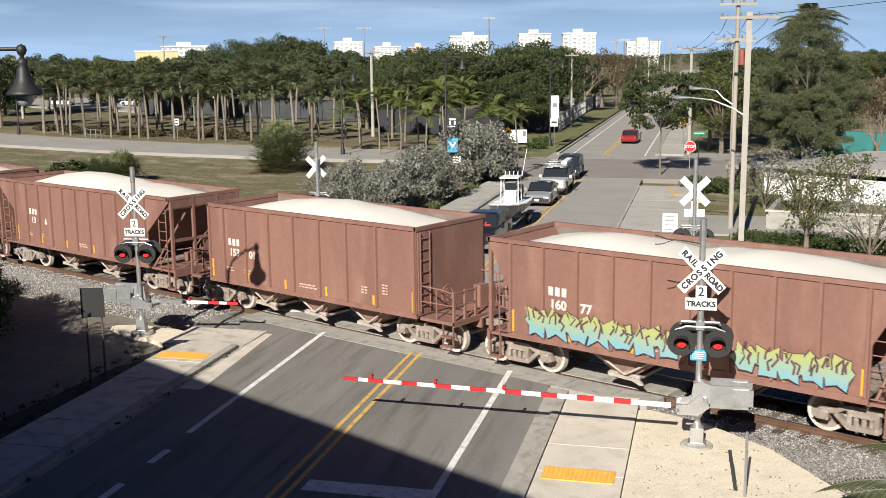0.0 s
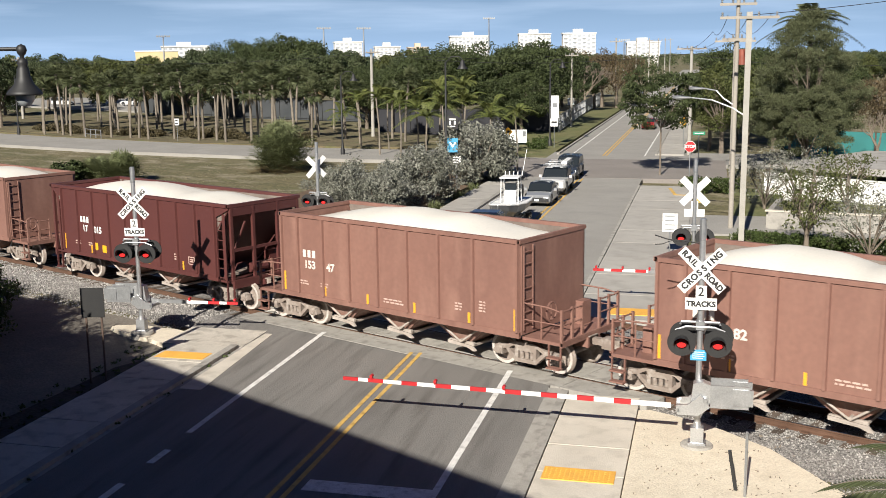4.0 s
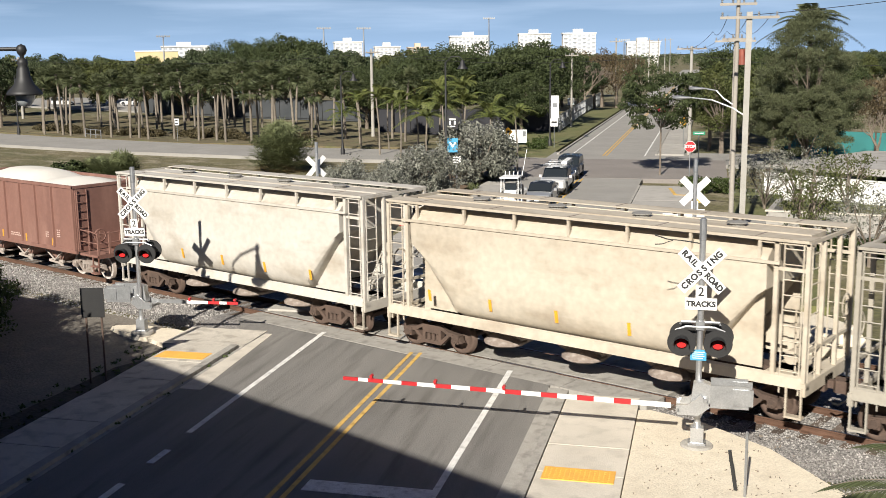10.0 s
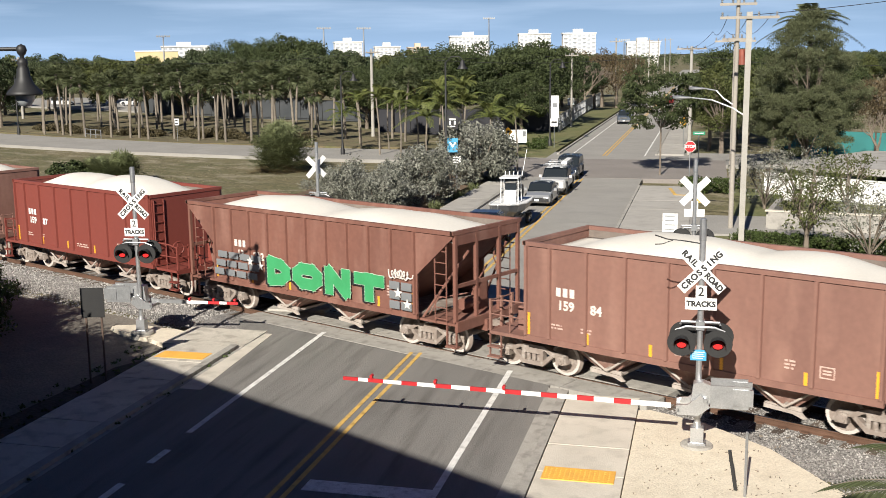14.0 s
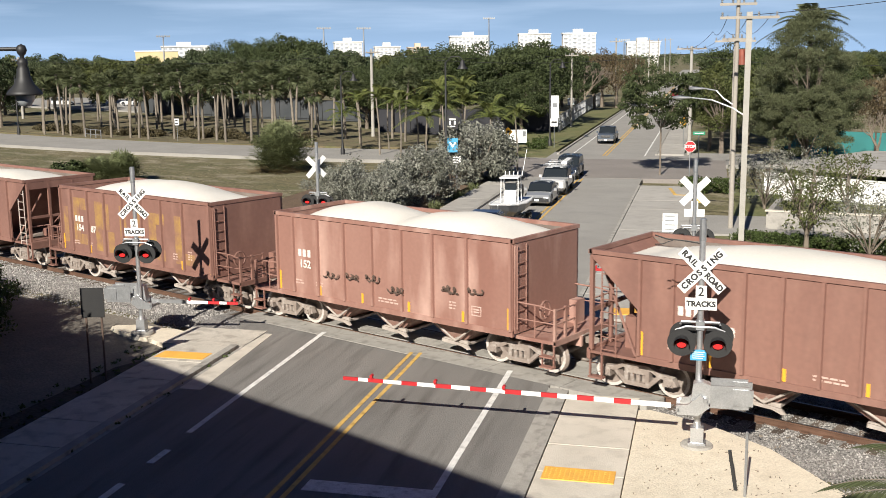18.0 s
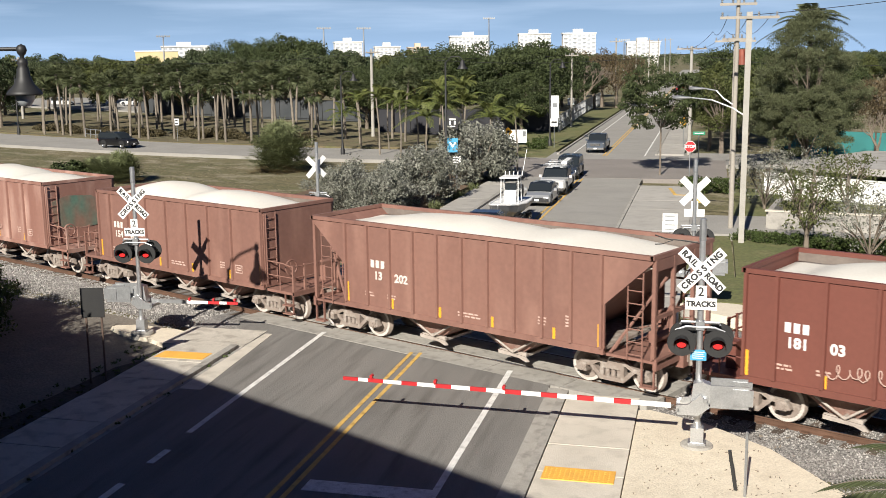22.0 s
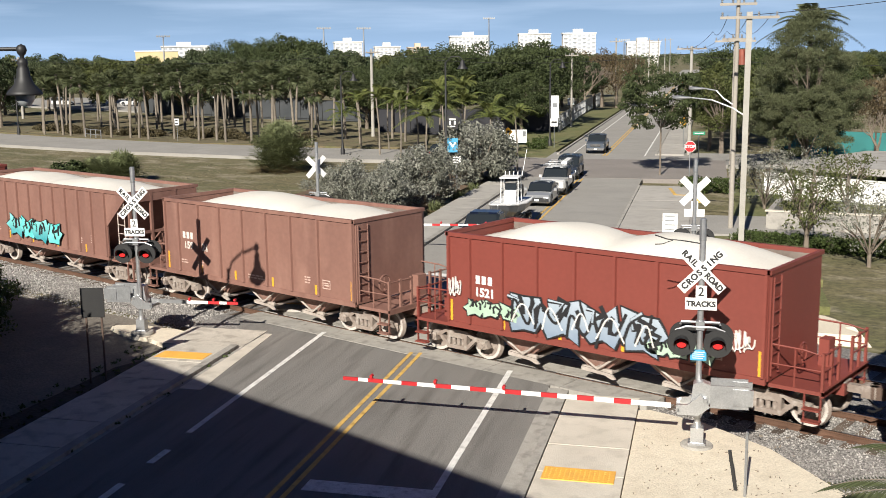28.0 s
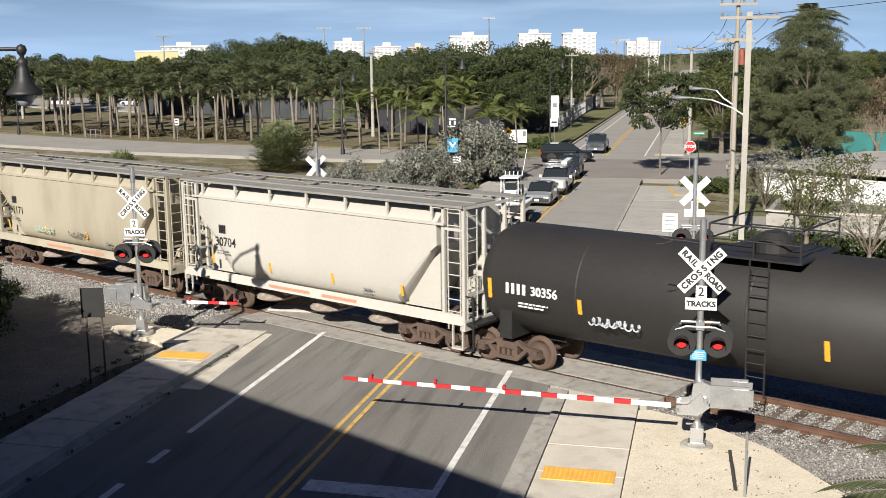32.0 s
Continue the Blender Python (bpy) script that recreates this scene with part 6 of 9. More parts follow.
# ---- crossing signals and gates ----
def crossbuck(parent, z, y, lettered=True, skew=0):
    """Two white blades at right angles, with black words."""
    for ang, word in ((-45, "RAIL    ROAD"), (45, "CROSSING")):
        rot = Matrix.Rotation(radians(-ang), 4, "Y")
        yy = y - (0.004 if ang > 0 else 0.0) * 2
        blade = link("blade", shared(("blade",), lambda b: (prism(b, [(-0.61, -0.115), (0.61, -0.115), (0.61, 0.115), (-0.61, 0.115)], "y", -0.003, 0.003), fix(b)), WHITE), parent, Matrix.Rotation(radians(skew), 4, "Z") @ Matrix.Translation((0, yy, z)) @ rot, "white crossbuck blade")
        if lettered and ang > 0:
            for k, ch in enumerate(word):
                link("lettering", letters(ch, 0.185, 0.009, 0.0, BLACK), blade, Matrix.Translation((-0.49 + 0.14 * k, -0.006, 0)) @ pose(0, 0, 0, 90))
        elif lettered:
            for ch, xx in zip("RAILROAD", (-0.51, -0.38, -0.275, -0.20, 0.17, 0.29, 0.41, 0.53)):
                link("lettering", letters(ch, 0.175, 0.009, 0.0, BLACK), blade, Matrix.Translation((xx, -0.006, 0)) @ pose(0, 0, 0, 90))


def flasher(parent, x, y, z, way, lit=True):
    """Round black target with a hooded red lens."""
    turn = 0 if way < 0 else 180
    m = pose(x, y, z, 0, 0, turn)
    t = link("light_target", shared(("light_target",), lambda b: (lathe(b, [(0, -0.01), (0.30, -0.01), (0.305, 0.0), (0.30, 0.012), (0, 0.012)], 32, pose(0, 0, 0, 90)),
                                                              lathe(b, [(0.0, -0.22), (0.10, -0.20), (0.15, -0.08), (0.15, 0.0)], 20, pose(0, 0, 0, 90))), BLACK), parent, m, "round black target")
    # lens coloured dark for its hood's shade; a red oval paints the lit part
    link("lens", shared(("lens", lit), lambda b: lathe(b, [(0, 0.055), (0.08, 0.048), (0.14, 0.02), (0.142, 0.012)], 24, pose(0, 0, 0, 90)), LENS_DARK, True), t, None, "dark red lens")
    if lit:
        link("lamp", shared(("lit_lamp",), lambda b: (prism(b, [(0.095 * math.cos(i * math.pi / 8), -0.045 + 0.055 * math.sin(i * math.pi / 8)) for i in range(16)], "y", -0.062, -0.03), fix(b)), LENS_RED), t, None, "lit red lamp")
    def hood(bm):
        n = 16
        rows = []
        for k in range(n + 1):
            a = math.radians(-20 + 220 * k / n)
            rows.append([bm.verts.new((0.158 * math.cos(a), -0.01, 0.158 * math.sin(a))), bm.verts.new((0.165 * math.cos(a), -0.30 + 0.10 * (1 - math.sin(max(0, a)) if math.sin(a) > 0 else 1), 0.165 * math.sin(a)))])
        for a, b in zip(rows, rows[1:]):
            bm.faces.new((a[0], a[1], b[1], b[0]))
    hd = link("hood", shared(("hood",), hood, BLACK), t)
    return t


def gate_arm(parent, length, m, lamps):
    """Tapered red and white barrier with small red lamps."""
    arm = link("gate_arm", shared(("gate_arm", length), lambda b: (prism(b, [(0.15, -0.056), (length, -0.038), (length, 0.038), (0.15, 0.056)], "y", -0.018, 0.018), fix(b)), WHITE), parent, m, "white barrier arm with red bands")
    seg = 0.406
    n = int(length / seg)
    for k in range(0, n - 1 if length > 5 else n - 2, 2):
        x1 = length - k * seg + (0.2 if k else 0.0)
        x1 = min(x1, length)
        h0, h1 = 0.0585 - 0.018 * (x1 - seg) / length, 0.0585 - 0.018 * x1 / length
        bm = bmesh.new()
        prism(bm, [(x1 - seg * 0.92, -h0), (x1, -h1), (x1, h1), (x1 - seg * 0.92, h0)], "y", -0.021, 0.021)
        part("red_band", fix(bm), RED_SHEET, arm, "red reflective band")
    if length < 5:
        part("inner_tube", deck_bm(lambda b: box(b, 0.1, 1.05, -0.024, 0.024, -0.058, 0.058)), GALV, arm, "bare grey inner tube")
    for x in lamps:
        link("arm_lamp", shared(("arm_lamp",), lambda b: (box(b, -0.03, 0.03, -0.03, 0.03, 0.03, 0.07), tube(b, (0, -0.06, 0.11), (0, 0.06, 0.11), 0.038, n=12)), RED_SHEET), arm, pose(x, 0, 0), "small red lamp")
    return arm


def signal_mast(name, label, x, y, turn, front=True, arm=None, tall=5.1, plate=True, notice=False, drop=0.0):
    """Aluminium mast on a cast base with crossbuck, track sign, paired flashers, gate machine and barrier. It faces -y before it is turned."""
    t = thing(name, label, "crossing signal", pose(x, y, 0.0, 0, 0, turn), "crossing signals")
    part("foundation", deck_bm(lambda b: lathe(b, [(0.36, -0.3), (0.36, 0.03), (0.33, 0.07), (0, 0.08)], 24)), CONCRETE_GREY, t, "round concrete footing")
    def base(bm):
        prism(bm, [(-0.19, -0.16), (0.19, -0.16), (0.19, 0.16), (-0.19, 0.16)], "z", 0.07, 0.12)
        prism(bm, [(-0.14, -0.13), (0.14, -0.13), (0.14, 0.13), (-0.14, 0.13)], "z", 0.12, 0.46)
        tube(bm, (0, 0, 0.44), (0, 0, 0.56), 0.1, 0.08, 14)
    part("junction_base", deck_bm(base), ALU, t)
    part("mast", deck_bm(lambda b: tube(b, (0, 0, 0.5), (0, 0, tall), 0.066, n=16)), ALU, t, smooth=False)
    part("mast_cap", deck_bm(lambda b: (tube(b, (0, 0, tall - 0.45), (0, 0, tall), 0.075, n=16), tube(b, (0, 0, tall), (0, 0, tall + 0.03), 0.078, 0.05, 16))), GALV, t)
    s = -1 if front else 1
    zc = tall - 1.08
    crossbuck(t, zc, -0.10, front, 0 if plate else 45)
    if plate:
        sign = part("track_sign", deck_bm(lambda b: (box(b, -0.33, 0.33, -0.105, -0.10, zc - 0.86 - drop, zc - 0.60 - drop), box(b, -0.115, 0.115, -0.105, -0.10, zc - 0.60 - drop, zc - 0.33 - drop))), WHITE, t, "white sign for two tracks")
        if front:
            link("lettering", letters("TRACKS", 0.165, 0.008, 0.0, BLACK), sign, pose(0, -0.108, zc - 0.735 - drop, 90))
            link("lettering", letters("2", 0.27, 0.004, 0.0, BLACK), sign, pose(0, -0.108, zc - 0.47 - drop, 90))
    if notice:
        part("wire_bracket", deck_bm(lambda b: (pipe(b, [(0, 0, tall - 0.52), (-0.35, 0.0, tall - 0.47), (-0.75, 0.02, tall - 0.44), (-1.0, 0.03, tall - 0.36)], 0.014, 5), pipe(b, [(-0.62, 0.01, tall - 0.46), (-0.85, 0.01, tall - 0.55), (-1.0, 0.02, tall - 0.56)], 0.012, 5))), BLACK, t, "thin bent wire")
    zl = tall - 2.65
    def bar(bm):
        pipe(bm, [(-0.42, -0.02, zl + 0.36), (-0.40, -0.02, zl + 0.42), (0.40, -0.02, zl + 0.42), (0.42, -0.02, zl + 0.36)], 0.028)
        pipe(bm, [(-0.52, -0.1, zl + 0.24), (-0.3, -0.1, zl + 0.33), (0.3, -0.1, zl + 0.33), (0.52, -0.1, zl + 0.24)], 0.026)
        box(bm, -0.09, 0.09, -0.11, 0.09, zl + 0.26, zl + 0.45)
    part("light_bracket", deck_bm(bar), GALV, t)
    for sx in (-0.38, 0.38):
        flasher(t, sx, -0.20, zl, -1, True)
        flasher(t, sx + 0.03, 0.22, zl + 0.06, 1, True)
    if notice:
        part("notice_plate", deck_bm(lambda b: (box(b, -0.19, 0.15, -0.082, -0.076, zl - 0.42, zl - 0.18),)), SIGN_BLUE, t, "small blue notice plate")
        for k in range(4):
            part("notice_line", deck_bm(lambda b: box(b, -0.15, 0.11 - 0.03 * (k % 2), -0.086, -0.0825, zl - 0.24 - 0.045 * k, zl - 0.225 - 0.045 * k)), WHITE, t)
    if arm:
        length, lamps, azimuth, zr = arm
        g = Matrix.Rotation(radians(azimuth), 4, "Z")
        def machine(bm):
            prism(bm, [(-0.16, zr - 0.12), (0.20, zr - 0.16), (0.26, zr - 0.02), (0.26, zr + 0.36), (0.10, zr + 0.42), (-0.10, zr + 0.38)], "y", -0.34, -0.07)
            fix(bm)
        gm = part("gate_machine", deck_bm(machine), ALU, t, "cast aluminium gate machine", m=g)
        bmesh_box = deck_bm(lambda b: (prism(b, [(0.26, zr - 0.10), (0.02, zr - 0.30), (-0.42, zr - 0.30), (-0.46, zr - 0.10), (-0.2, zr - 0.06), (0.05, zr + 0.16)], "y", -0.44, -0.38), fix(b)))
        part("arm_bracket", bmesh_box, ALU, gm, "painted steel conversion bracket")
        part("arm_bracket", deck_bm(lambda b: (prism(b, [(0.26, zr - 0.10), (0.02, zr - 0.30), (-0.42, zr - 0.30), (-0.46, zr - 0.10), (-0.2, zr - 0.06), (0.05, zr + 0.16)], "y", 0.10, 0.16), fix(b))), ALU, gm)
        for yy in (-0.44, 0.13):
            part("counterweight", deck_bm(lambda b: (box(b, 0.26, 1.05, yy - 0.015, yy + 0.015, zr - 0.10, zr + 0.40), box(b, 0.72, 1.14, yy - 0.04, yy + 0.04, zr - 0.02, zr + 0.34))), GALV, gm, "galvanised counterweight plate")
        part("cross_tie", deck_bm(lambda b: (box(b, -0.46, -0.38, -0.44, 0.16, zr - 0.24, zr - 0.16), tube(b, (0.15, -0.47, zr + 0.05), (0.15, 0.18, zr + 0.05), 0.05, n=12))), GALV, gm)
        gate_arm(gm, length, Matrix.Translation((-0.42, -0.20, zr - (0.18 if length > 5 else 0.10))) @ pose(0, 0, 0, 0, -1.15 if length > 5 else 0, 180), lamps)
    return t


ROAD_TURN = 25.5
signal_mast("crossing_signal", "aluminium crossing signal with white crossbuck and lowered gate", -9.92, -3.52, ROAD_TURN, True, (7.68, (3.85, 5.45, 6.98), 0, 1.15), 5.05, notice=True)
signal_mast("crossing_signal", "crossing signal with short lowered gate over the pavement", -28.2, -5.02, ROAD_TURN + 6, True, (2.75, (1.15, 1.95, 2.65), 180 - 3, 1.12), 5.25, drop=0.18)
signal_mast("crossing_signal", "crossing signal seen from behind beyond the tracks", -15.9, 8.3, ROAD_TURN + 180, False, (2.9, (1.0, 1.9, 2.8), 180, 1.35), 5.05)
signal_mast("crossing_signal", "crossing signal with white crossbuck and lowered gate beyond the tracks", -34.4, 8.8, ROAD_TURN + 180, False, (7.4, (3.6, 5.2, 7.2), 0, 1.30), 4.8, plate=False)

# a dark sign seen from behind on two posts, by the left pavement
t = thing("sign_board", "dark back of a small board on two posts", "sign", pose(-25.0, -8.7, GROUND, 0, 0, 38))
part("board", deck_bm(lambda b: box(b, -0.32, 0.30, -0.02, 0.02, 2.05, 2.85)), BLACK, t)
for x in (-0.22, 0.2):
    part("post", deck_bm(lambda b: box(b, x - 0.022, x + 0.022, 0.02, 0.06, 0, 2.8)), UNDER_DARK, t)

# thin marker post and a dark stick in the shell pad
t = thing("marker_post", "thin pale marker post in the shell ground", "post", pose(-7.93, -5.5, -0.05))
part("stake", deck_bm(lambda b: (box(b, -0.025, 0.025, -0.012, 0.012, 0, 1.4), box(b, -0.012, 0.012, -0.025, 0.025, 0, 1.38))), GALV, t)
t = thing("broken_stake", "dark leaning wooden stake in the shell ground", "post", pose(-8.2, -5.3, -0.02, 0, -10, 15))
part("stake", deck_bm(lambda b: box(b, -0.03, 0.03, -0.03, 0.03, -0.1, 0.86)), BLACK, t)


# ---- hanging street lamp close to the camera, on a curved arm ----
def hanging_lamp():
    lx, ly, lz = -22.84, -11.38, 8.68
    px_, py_ = lx - 1.15, ly - 0.92
    t = thing("street_lamp", "black hanging street lamp on a curved arm", "street lamp", pose(px_, py_, -0.3))
    L = math.hypot(lx - px_, ly - py_)
    ux, uy = (lx - px_) / L, (ly - py_) / L
    z = lz + 0.3
    part("pole", deck_bm(lambda b: lathe(b, [(0.22, 0), (0.22, 0.5), (0.14, 0.7), (0.09, 1.2), (0.065, z - 0.2), (0, z - 0.2)], 16)), BLACK, t, smooth=True)
    part("arm", deck_bm(lambda b: pipe(b, [(0, 0, z - 0.9), (0.02 * ux, 0.02 * uy, z - 0.4), (0.2 * ux, 0.2 * uy, z - 0.02), (0.6 * ux, 0.6 * uy, z + 0.12), (L * ux, L * uy, z + 0.12)], 0.045, 8)), BLACK, t)
    part("finial", deck_bm(lambda b: lathe(b, [(0, 0.13), (0.09, 0.09), (0.12, 0), (0.09, -0.09), (0.05, -0.13), (0.05, -0.22)], 16, Matrix.Translation((L * ux, L * uy, z + 0.10)))), BLACK, t, smooth=True)
    head = part("shade", deck_bm(lambda b: lathe(b, [(0.05, -0.18), (0.10, -0.22), (0.125, -0.30), (0.10, -0.35), (0.13, -0.42), (0.155, -0.60), (0.22, -0.76), (0.36, -0.92), (0.39, -0.97), (0.39, -1.01), (0.36, -1.0)], 24, Matrix.Translation((L * ux, L * uy, z + 0.1)))), BLACK, t, smooth=True)
    part("globe", deck_bm(lambda b: lathe(b, [(0.23, -0.98), (0.21, -1.10), (0.13, -1.24), (0, -1.28)], 20, Matrix.Translation((L * ux, L * uy, z + 0.1)))), mat("frosted_lamp_glass", (0.35, 0.37, 0.38), (0.3, 0.32, 0.33), 3, 0.25), head, "grey frosted glass globe", smooth=True)


hanging_lamp()


# ---- poles, wires and signs beyond the crossing ----
def utility_pole(x, y, h, label, material, square=False, arms=(), r=0.16, turn=0.0, wires_z=None):
    t = thing("utility_pole", label, "utility pole", pose(x, y, GROUND, 0, 0, turn), "utility poles")
    h -= GROUND
    part("pole", deck_bm(lambda b: prism(b, [(-r, -r), (r, -r), (r, r), (-r, r)], "z", 0, h) if square else tube(b, (0, 0, 0), (0, 0, h), r, r * 0.72, 12)), material, t)
    for z, w in arms:
        z -= GROUND
        a = part("crossarm", deck_bm(lambda b: box(b, -w / 2, w / 2, -r - 0.1, -r, z - 0.06, z + 0.06)), POLE_WOOD, t)
        for k in range(4):
            xx = -w / 2 + 0.1 + (w - 0.2) * k / 3
            part("insulator", deck_bm(lambda b: lathe(b, [(0.03, 0.06), (0.055, 0.10), (0.03, 0.14), (0.06, 0.18), (0.02, 0.25), (0, 0.25)], 8, pose(xx, -r - 0.05, z))), GALV, a)
    return t


def street_arm(t, z, reach, azimuth, material=GALV):
    z -= GROUND
    g = Matrix.Rotation(radians(azimuth), 4, "Z")
    a = part("lamp_arm", deck_bm(lambda b: pipe(b, [(0.1, 0, z - 0.75), (0.6, 0, z - 0.45), (reach * 0.6, 0, z - 0.1), (reach, 0, z)], 0.035, 6)), material, t, m=g)
    part("lamp_head", deck_bm(lambda b: (lathe(b, [(0, -0.14), (0.06, -0.10), (0.10, 0.15), (0.17, 0.45), (0.16, 0.65), (0.09, 0.78), (0, 0.80)], 14, pose(0, 0, 0, 0, 90) @ Matrix.Diagonal((0.55, 1, 1, 1))), fix(b))), GALV, a, "grey cobra lamp head", m=Matrix.Translation((reach, 0, z)))


ALONG = 25.0
p1 = utility_pole(-19.9, 21.3, 10.25, "square concrete utility pole with a crossarm", POLE_CONC, True, ((10.0, 2.5),), 0.125, ALONG)
street_arm(p1, 6.50, 2.55, 165)
p2 = utility_pole(-22.0, 24.8, 11.0, "weathered timber utility pole with crossarms and street light", POLE_WOOD, False, ((10.75, 1.7), (9.1, 1.4)), 0.125, ALONG)
street_arm(p2, 6.78, 1.55, 160)
p3 = utility_pole(-30.1, 42.6, 9.45, "timber utility pole carrying a transformer", POLE_WOOD, False, ((9.2, 2.6),), 0.13, ALONG)
part("transformer", deck_bm(lambda b: tube(b, (0.45, 0, 8.0), (0.45, 0, 9.0), 0.26, n=14)), mat("red_brown_enamel", (0.28, 0.08, 0.05), (0.2, 0.06, 0.04), 3, 0.5), p3, "red-brown transformer can")
utility_pole(-27.6, 37.2, 6.2, "short weathered timber pole", POLE_WOOD, r=0.13)
utility_pole(-41.2, 58.8, 9.0, "white concrete utility pole", POLE_CONC, False, ((8.8, 2.4),), 0.17, ALONG)
utility_pole(-79.9, 61.2, 9.3, "pale concrete utility pole above the palms", POLE_CONC, False, ((8.9, 1.4),), 0.2, 60)
utility_pole(-69.0, 84.0, 8.6, "pale utility pole by the side road", POLE_CONC, False, ((8.3, 1.6),), 0.14, ALONG)
utility_pole(-150.0, 60.0, 9.0, "pale utility pole behind the palms", POLE_CONC, False, ((8.6, 2.2),), 0.2, 80)
for k in range(6):
    utility_pole(*rp(165 + 52 * k, -7.5)[:2], 11.0 + 0.6 * k, "distant pale roadside utility pole", POLE_CONC, False, ((10.4 + 0.6 * k, 2.2),), 0.16, ALONG)


def wire(pts, sag, r=0.014, label="thin dark overhead wire"):
    t = thing("overhead_wire", label, "wire", group="overhead wires")
    for a, b in zip(pts, pts[1:]):
        a, b = Vector(a), Vector(b)
        bm = bmesh.new()
        pipe(bm, [a.lerp(b, k / 12) + Vector((0, 0, -sag * 4 * (k / 12) * (1 - k / 12))) for k in range(13)], r, 4)
        part("span", bm, BLACK, t)


wire([(-79.9, 61.2, 9.0), (-69.0, 84.0, 8.4)], 0.6, 0.02)
wire([(-150, 60, 8.6), (-79.9, 61.2, 8.8), (-41.2, 58.8, 8.4), (-20, 62, 8.0), (40, 75, 8.4)], 0.9, 0.022)
for dx in (-1.0, 0.0, 1.0):
    wire([(-19.9 + dx, 21.3, 10.15), (-30.6 + dx, 42.4, 9.85), (-41.2 + dx, 58.8, 8.95), (-66.0 + dx, 118.0, 9.2)], 0.5, 0.014)
wire([(-22.0, 24.8, 9.2), (-30.6, 42.4, 8.6)], 0.4)
wire([(-19.9, 21.3, 10.1), (-6.0, 33.0, 12.5)], 0.3)


def post_sign(name, label, x, y, h, face, turn, post=GALV, r=0.03):
    t = thing(name, label, "sign", pose(x, y, GROUND, 0, 0, turn))
    part("post", deck_bm(lambda b: tube(b, (0, 0, 0), (0, 0, h), r, n=8)), post, t)
    face(t, h)
    return t


def octagon(t, h):
    f = part("face", deck_bm(lambda b: prism(b, [(0.39 * math.cos(math.pi / 8 + i * math.pi / 4), 0.39 * math.sin(math.pi / 8 + i * math.pi / 4)) for i in range(8)], "y", -0.045, -0.04)), WHITE, t, "white rim", m=Matrix.Translation((0, 0, h - 0.4)))
    part("red_field", deck_bm(lambda b: prism(b, [(0.365 * math.cos(math.pi / 8 + i * math.pi / 4), 0.365 * math.sin(math.pi / 8 + i * math.pi / 4)) for i in range(8)], "y", -0.05, -0.046)), RED_SHEET, f, "red octagon")
    link("lettering", letters("STOP", 0.29, 0.008, 0.0, WHITE), f, pose(0, -0.054, 0, 90))


def plate_face(w, h_, material, bars=0, bar_mat=None, label="", drop=0.0):
    def build(t, h):
        f = part("face", deck_bm(lambda b: box(b, -w / 2, w / 2, -0.045, -0.04, -h_, 0)), material, t, label, m=Matrix.Translation((0, 0, h - drop)))
        for k in range(bars):
            part("writing_bar", deck_bm(lambda b: box(b, -w * 0.36, w * (0.36 - 0.08 * (k % 2)), -0.05, -0.0455, -h_ * (k + 0.75) / (bars + 0.2), -h_ * (k + 0.45) / (bars + 0.2))), bar_mat or BLACK, f)
    return build


def diamond(t, h):
    f = part("face", deck_bm(lambda b: prism(b, [(0.42, 0), (0, 0.42), (-0.42, 0), (0, -0.42)], "y", -0.045, -0.04)), SIGN_YELLOW, t, "yellow diamond", m=Matrix.Translation((0, 0, h - 0.45)))
    part("symbol", deck_bm(lambda b: (box(b, -0.2, 0.2, -0.05, -0.046, -0.05, 0.05), box(b, -0.05, 0.05, -0.05, -0.046, -0.15, 0.15))), BLACK, f)


FACE = ROAD_TURN
post_sign("stop_sign", "red octagonal stop sign on a thin post", -32.2, 40.8, 3.1, octagon, FACE + 10)
post_sign("street_name_sign", "small green street sign on a post", -37.8, 53.6, 2.7, plate_face(0.95, 0.26, SIGN_GREEN, 1, WHITE, "green plate"), FACE + 10)
post_sign("warning_sign", "yellow diamond warning sign on a post", -44.6, 64.5, 3.1, diamond, FACE)
post_sign("warning_sign", "small yellow warning sign on a post", -55.3, 52.2, 2.6, diamond, FACE + 20)
post_sign("notice_sign", "small white notice sign by the crossing", -20.8, 16.1, 2.2, plate_face(0.62, 0.78, WHITE, 4, GALV, "white plate"), FACE)
post_sign("speed_sign", "white speed limit sign on a post", -78.0, 98.0, 3.0, plate_face(0.9, 0.9, WHITE, 2, BLACK, "white plate"), FACE)
post_sign("route_sign", "white route shield on a post", -54.8, 58.8, 3.0, plate_face(0.7, 0.75, WHITE, 1, BLACK, "white shield"), FACE)
post_sign("roadside_sign", "white roadside sign with dark lettering bars", -42.4, 28.8, 2.5, plate_face(0.5, 0.4, WHITE, 2, BLACK, "white plate"), FACE + 20)
post_sign("roadside_sign", "small white sign beside the palm walk", -93.6, 45.6, 2.6, plate_face(0.45, 0.7, WHITE, 2, BLACK, "white plate"), 50)
t = thing("sign_board", "white board sign on the corner lawn", "sign", pose(-59.6, 59.2, GROUND, 0, 0, 48))
part("board", deck_bm(lambda b: box(b, -1.2, 1.2, -0.06, 0.06, 0.5, 1.75)), WHITE, t)
part("dark_mark", deck_bm(lambda b: box(b, 0.8, 1.1, -0.066, -0.061, 1.1, 1.6)), G_GREY, t)


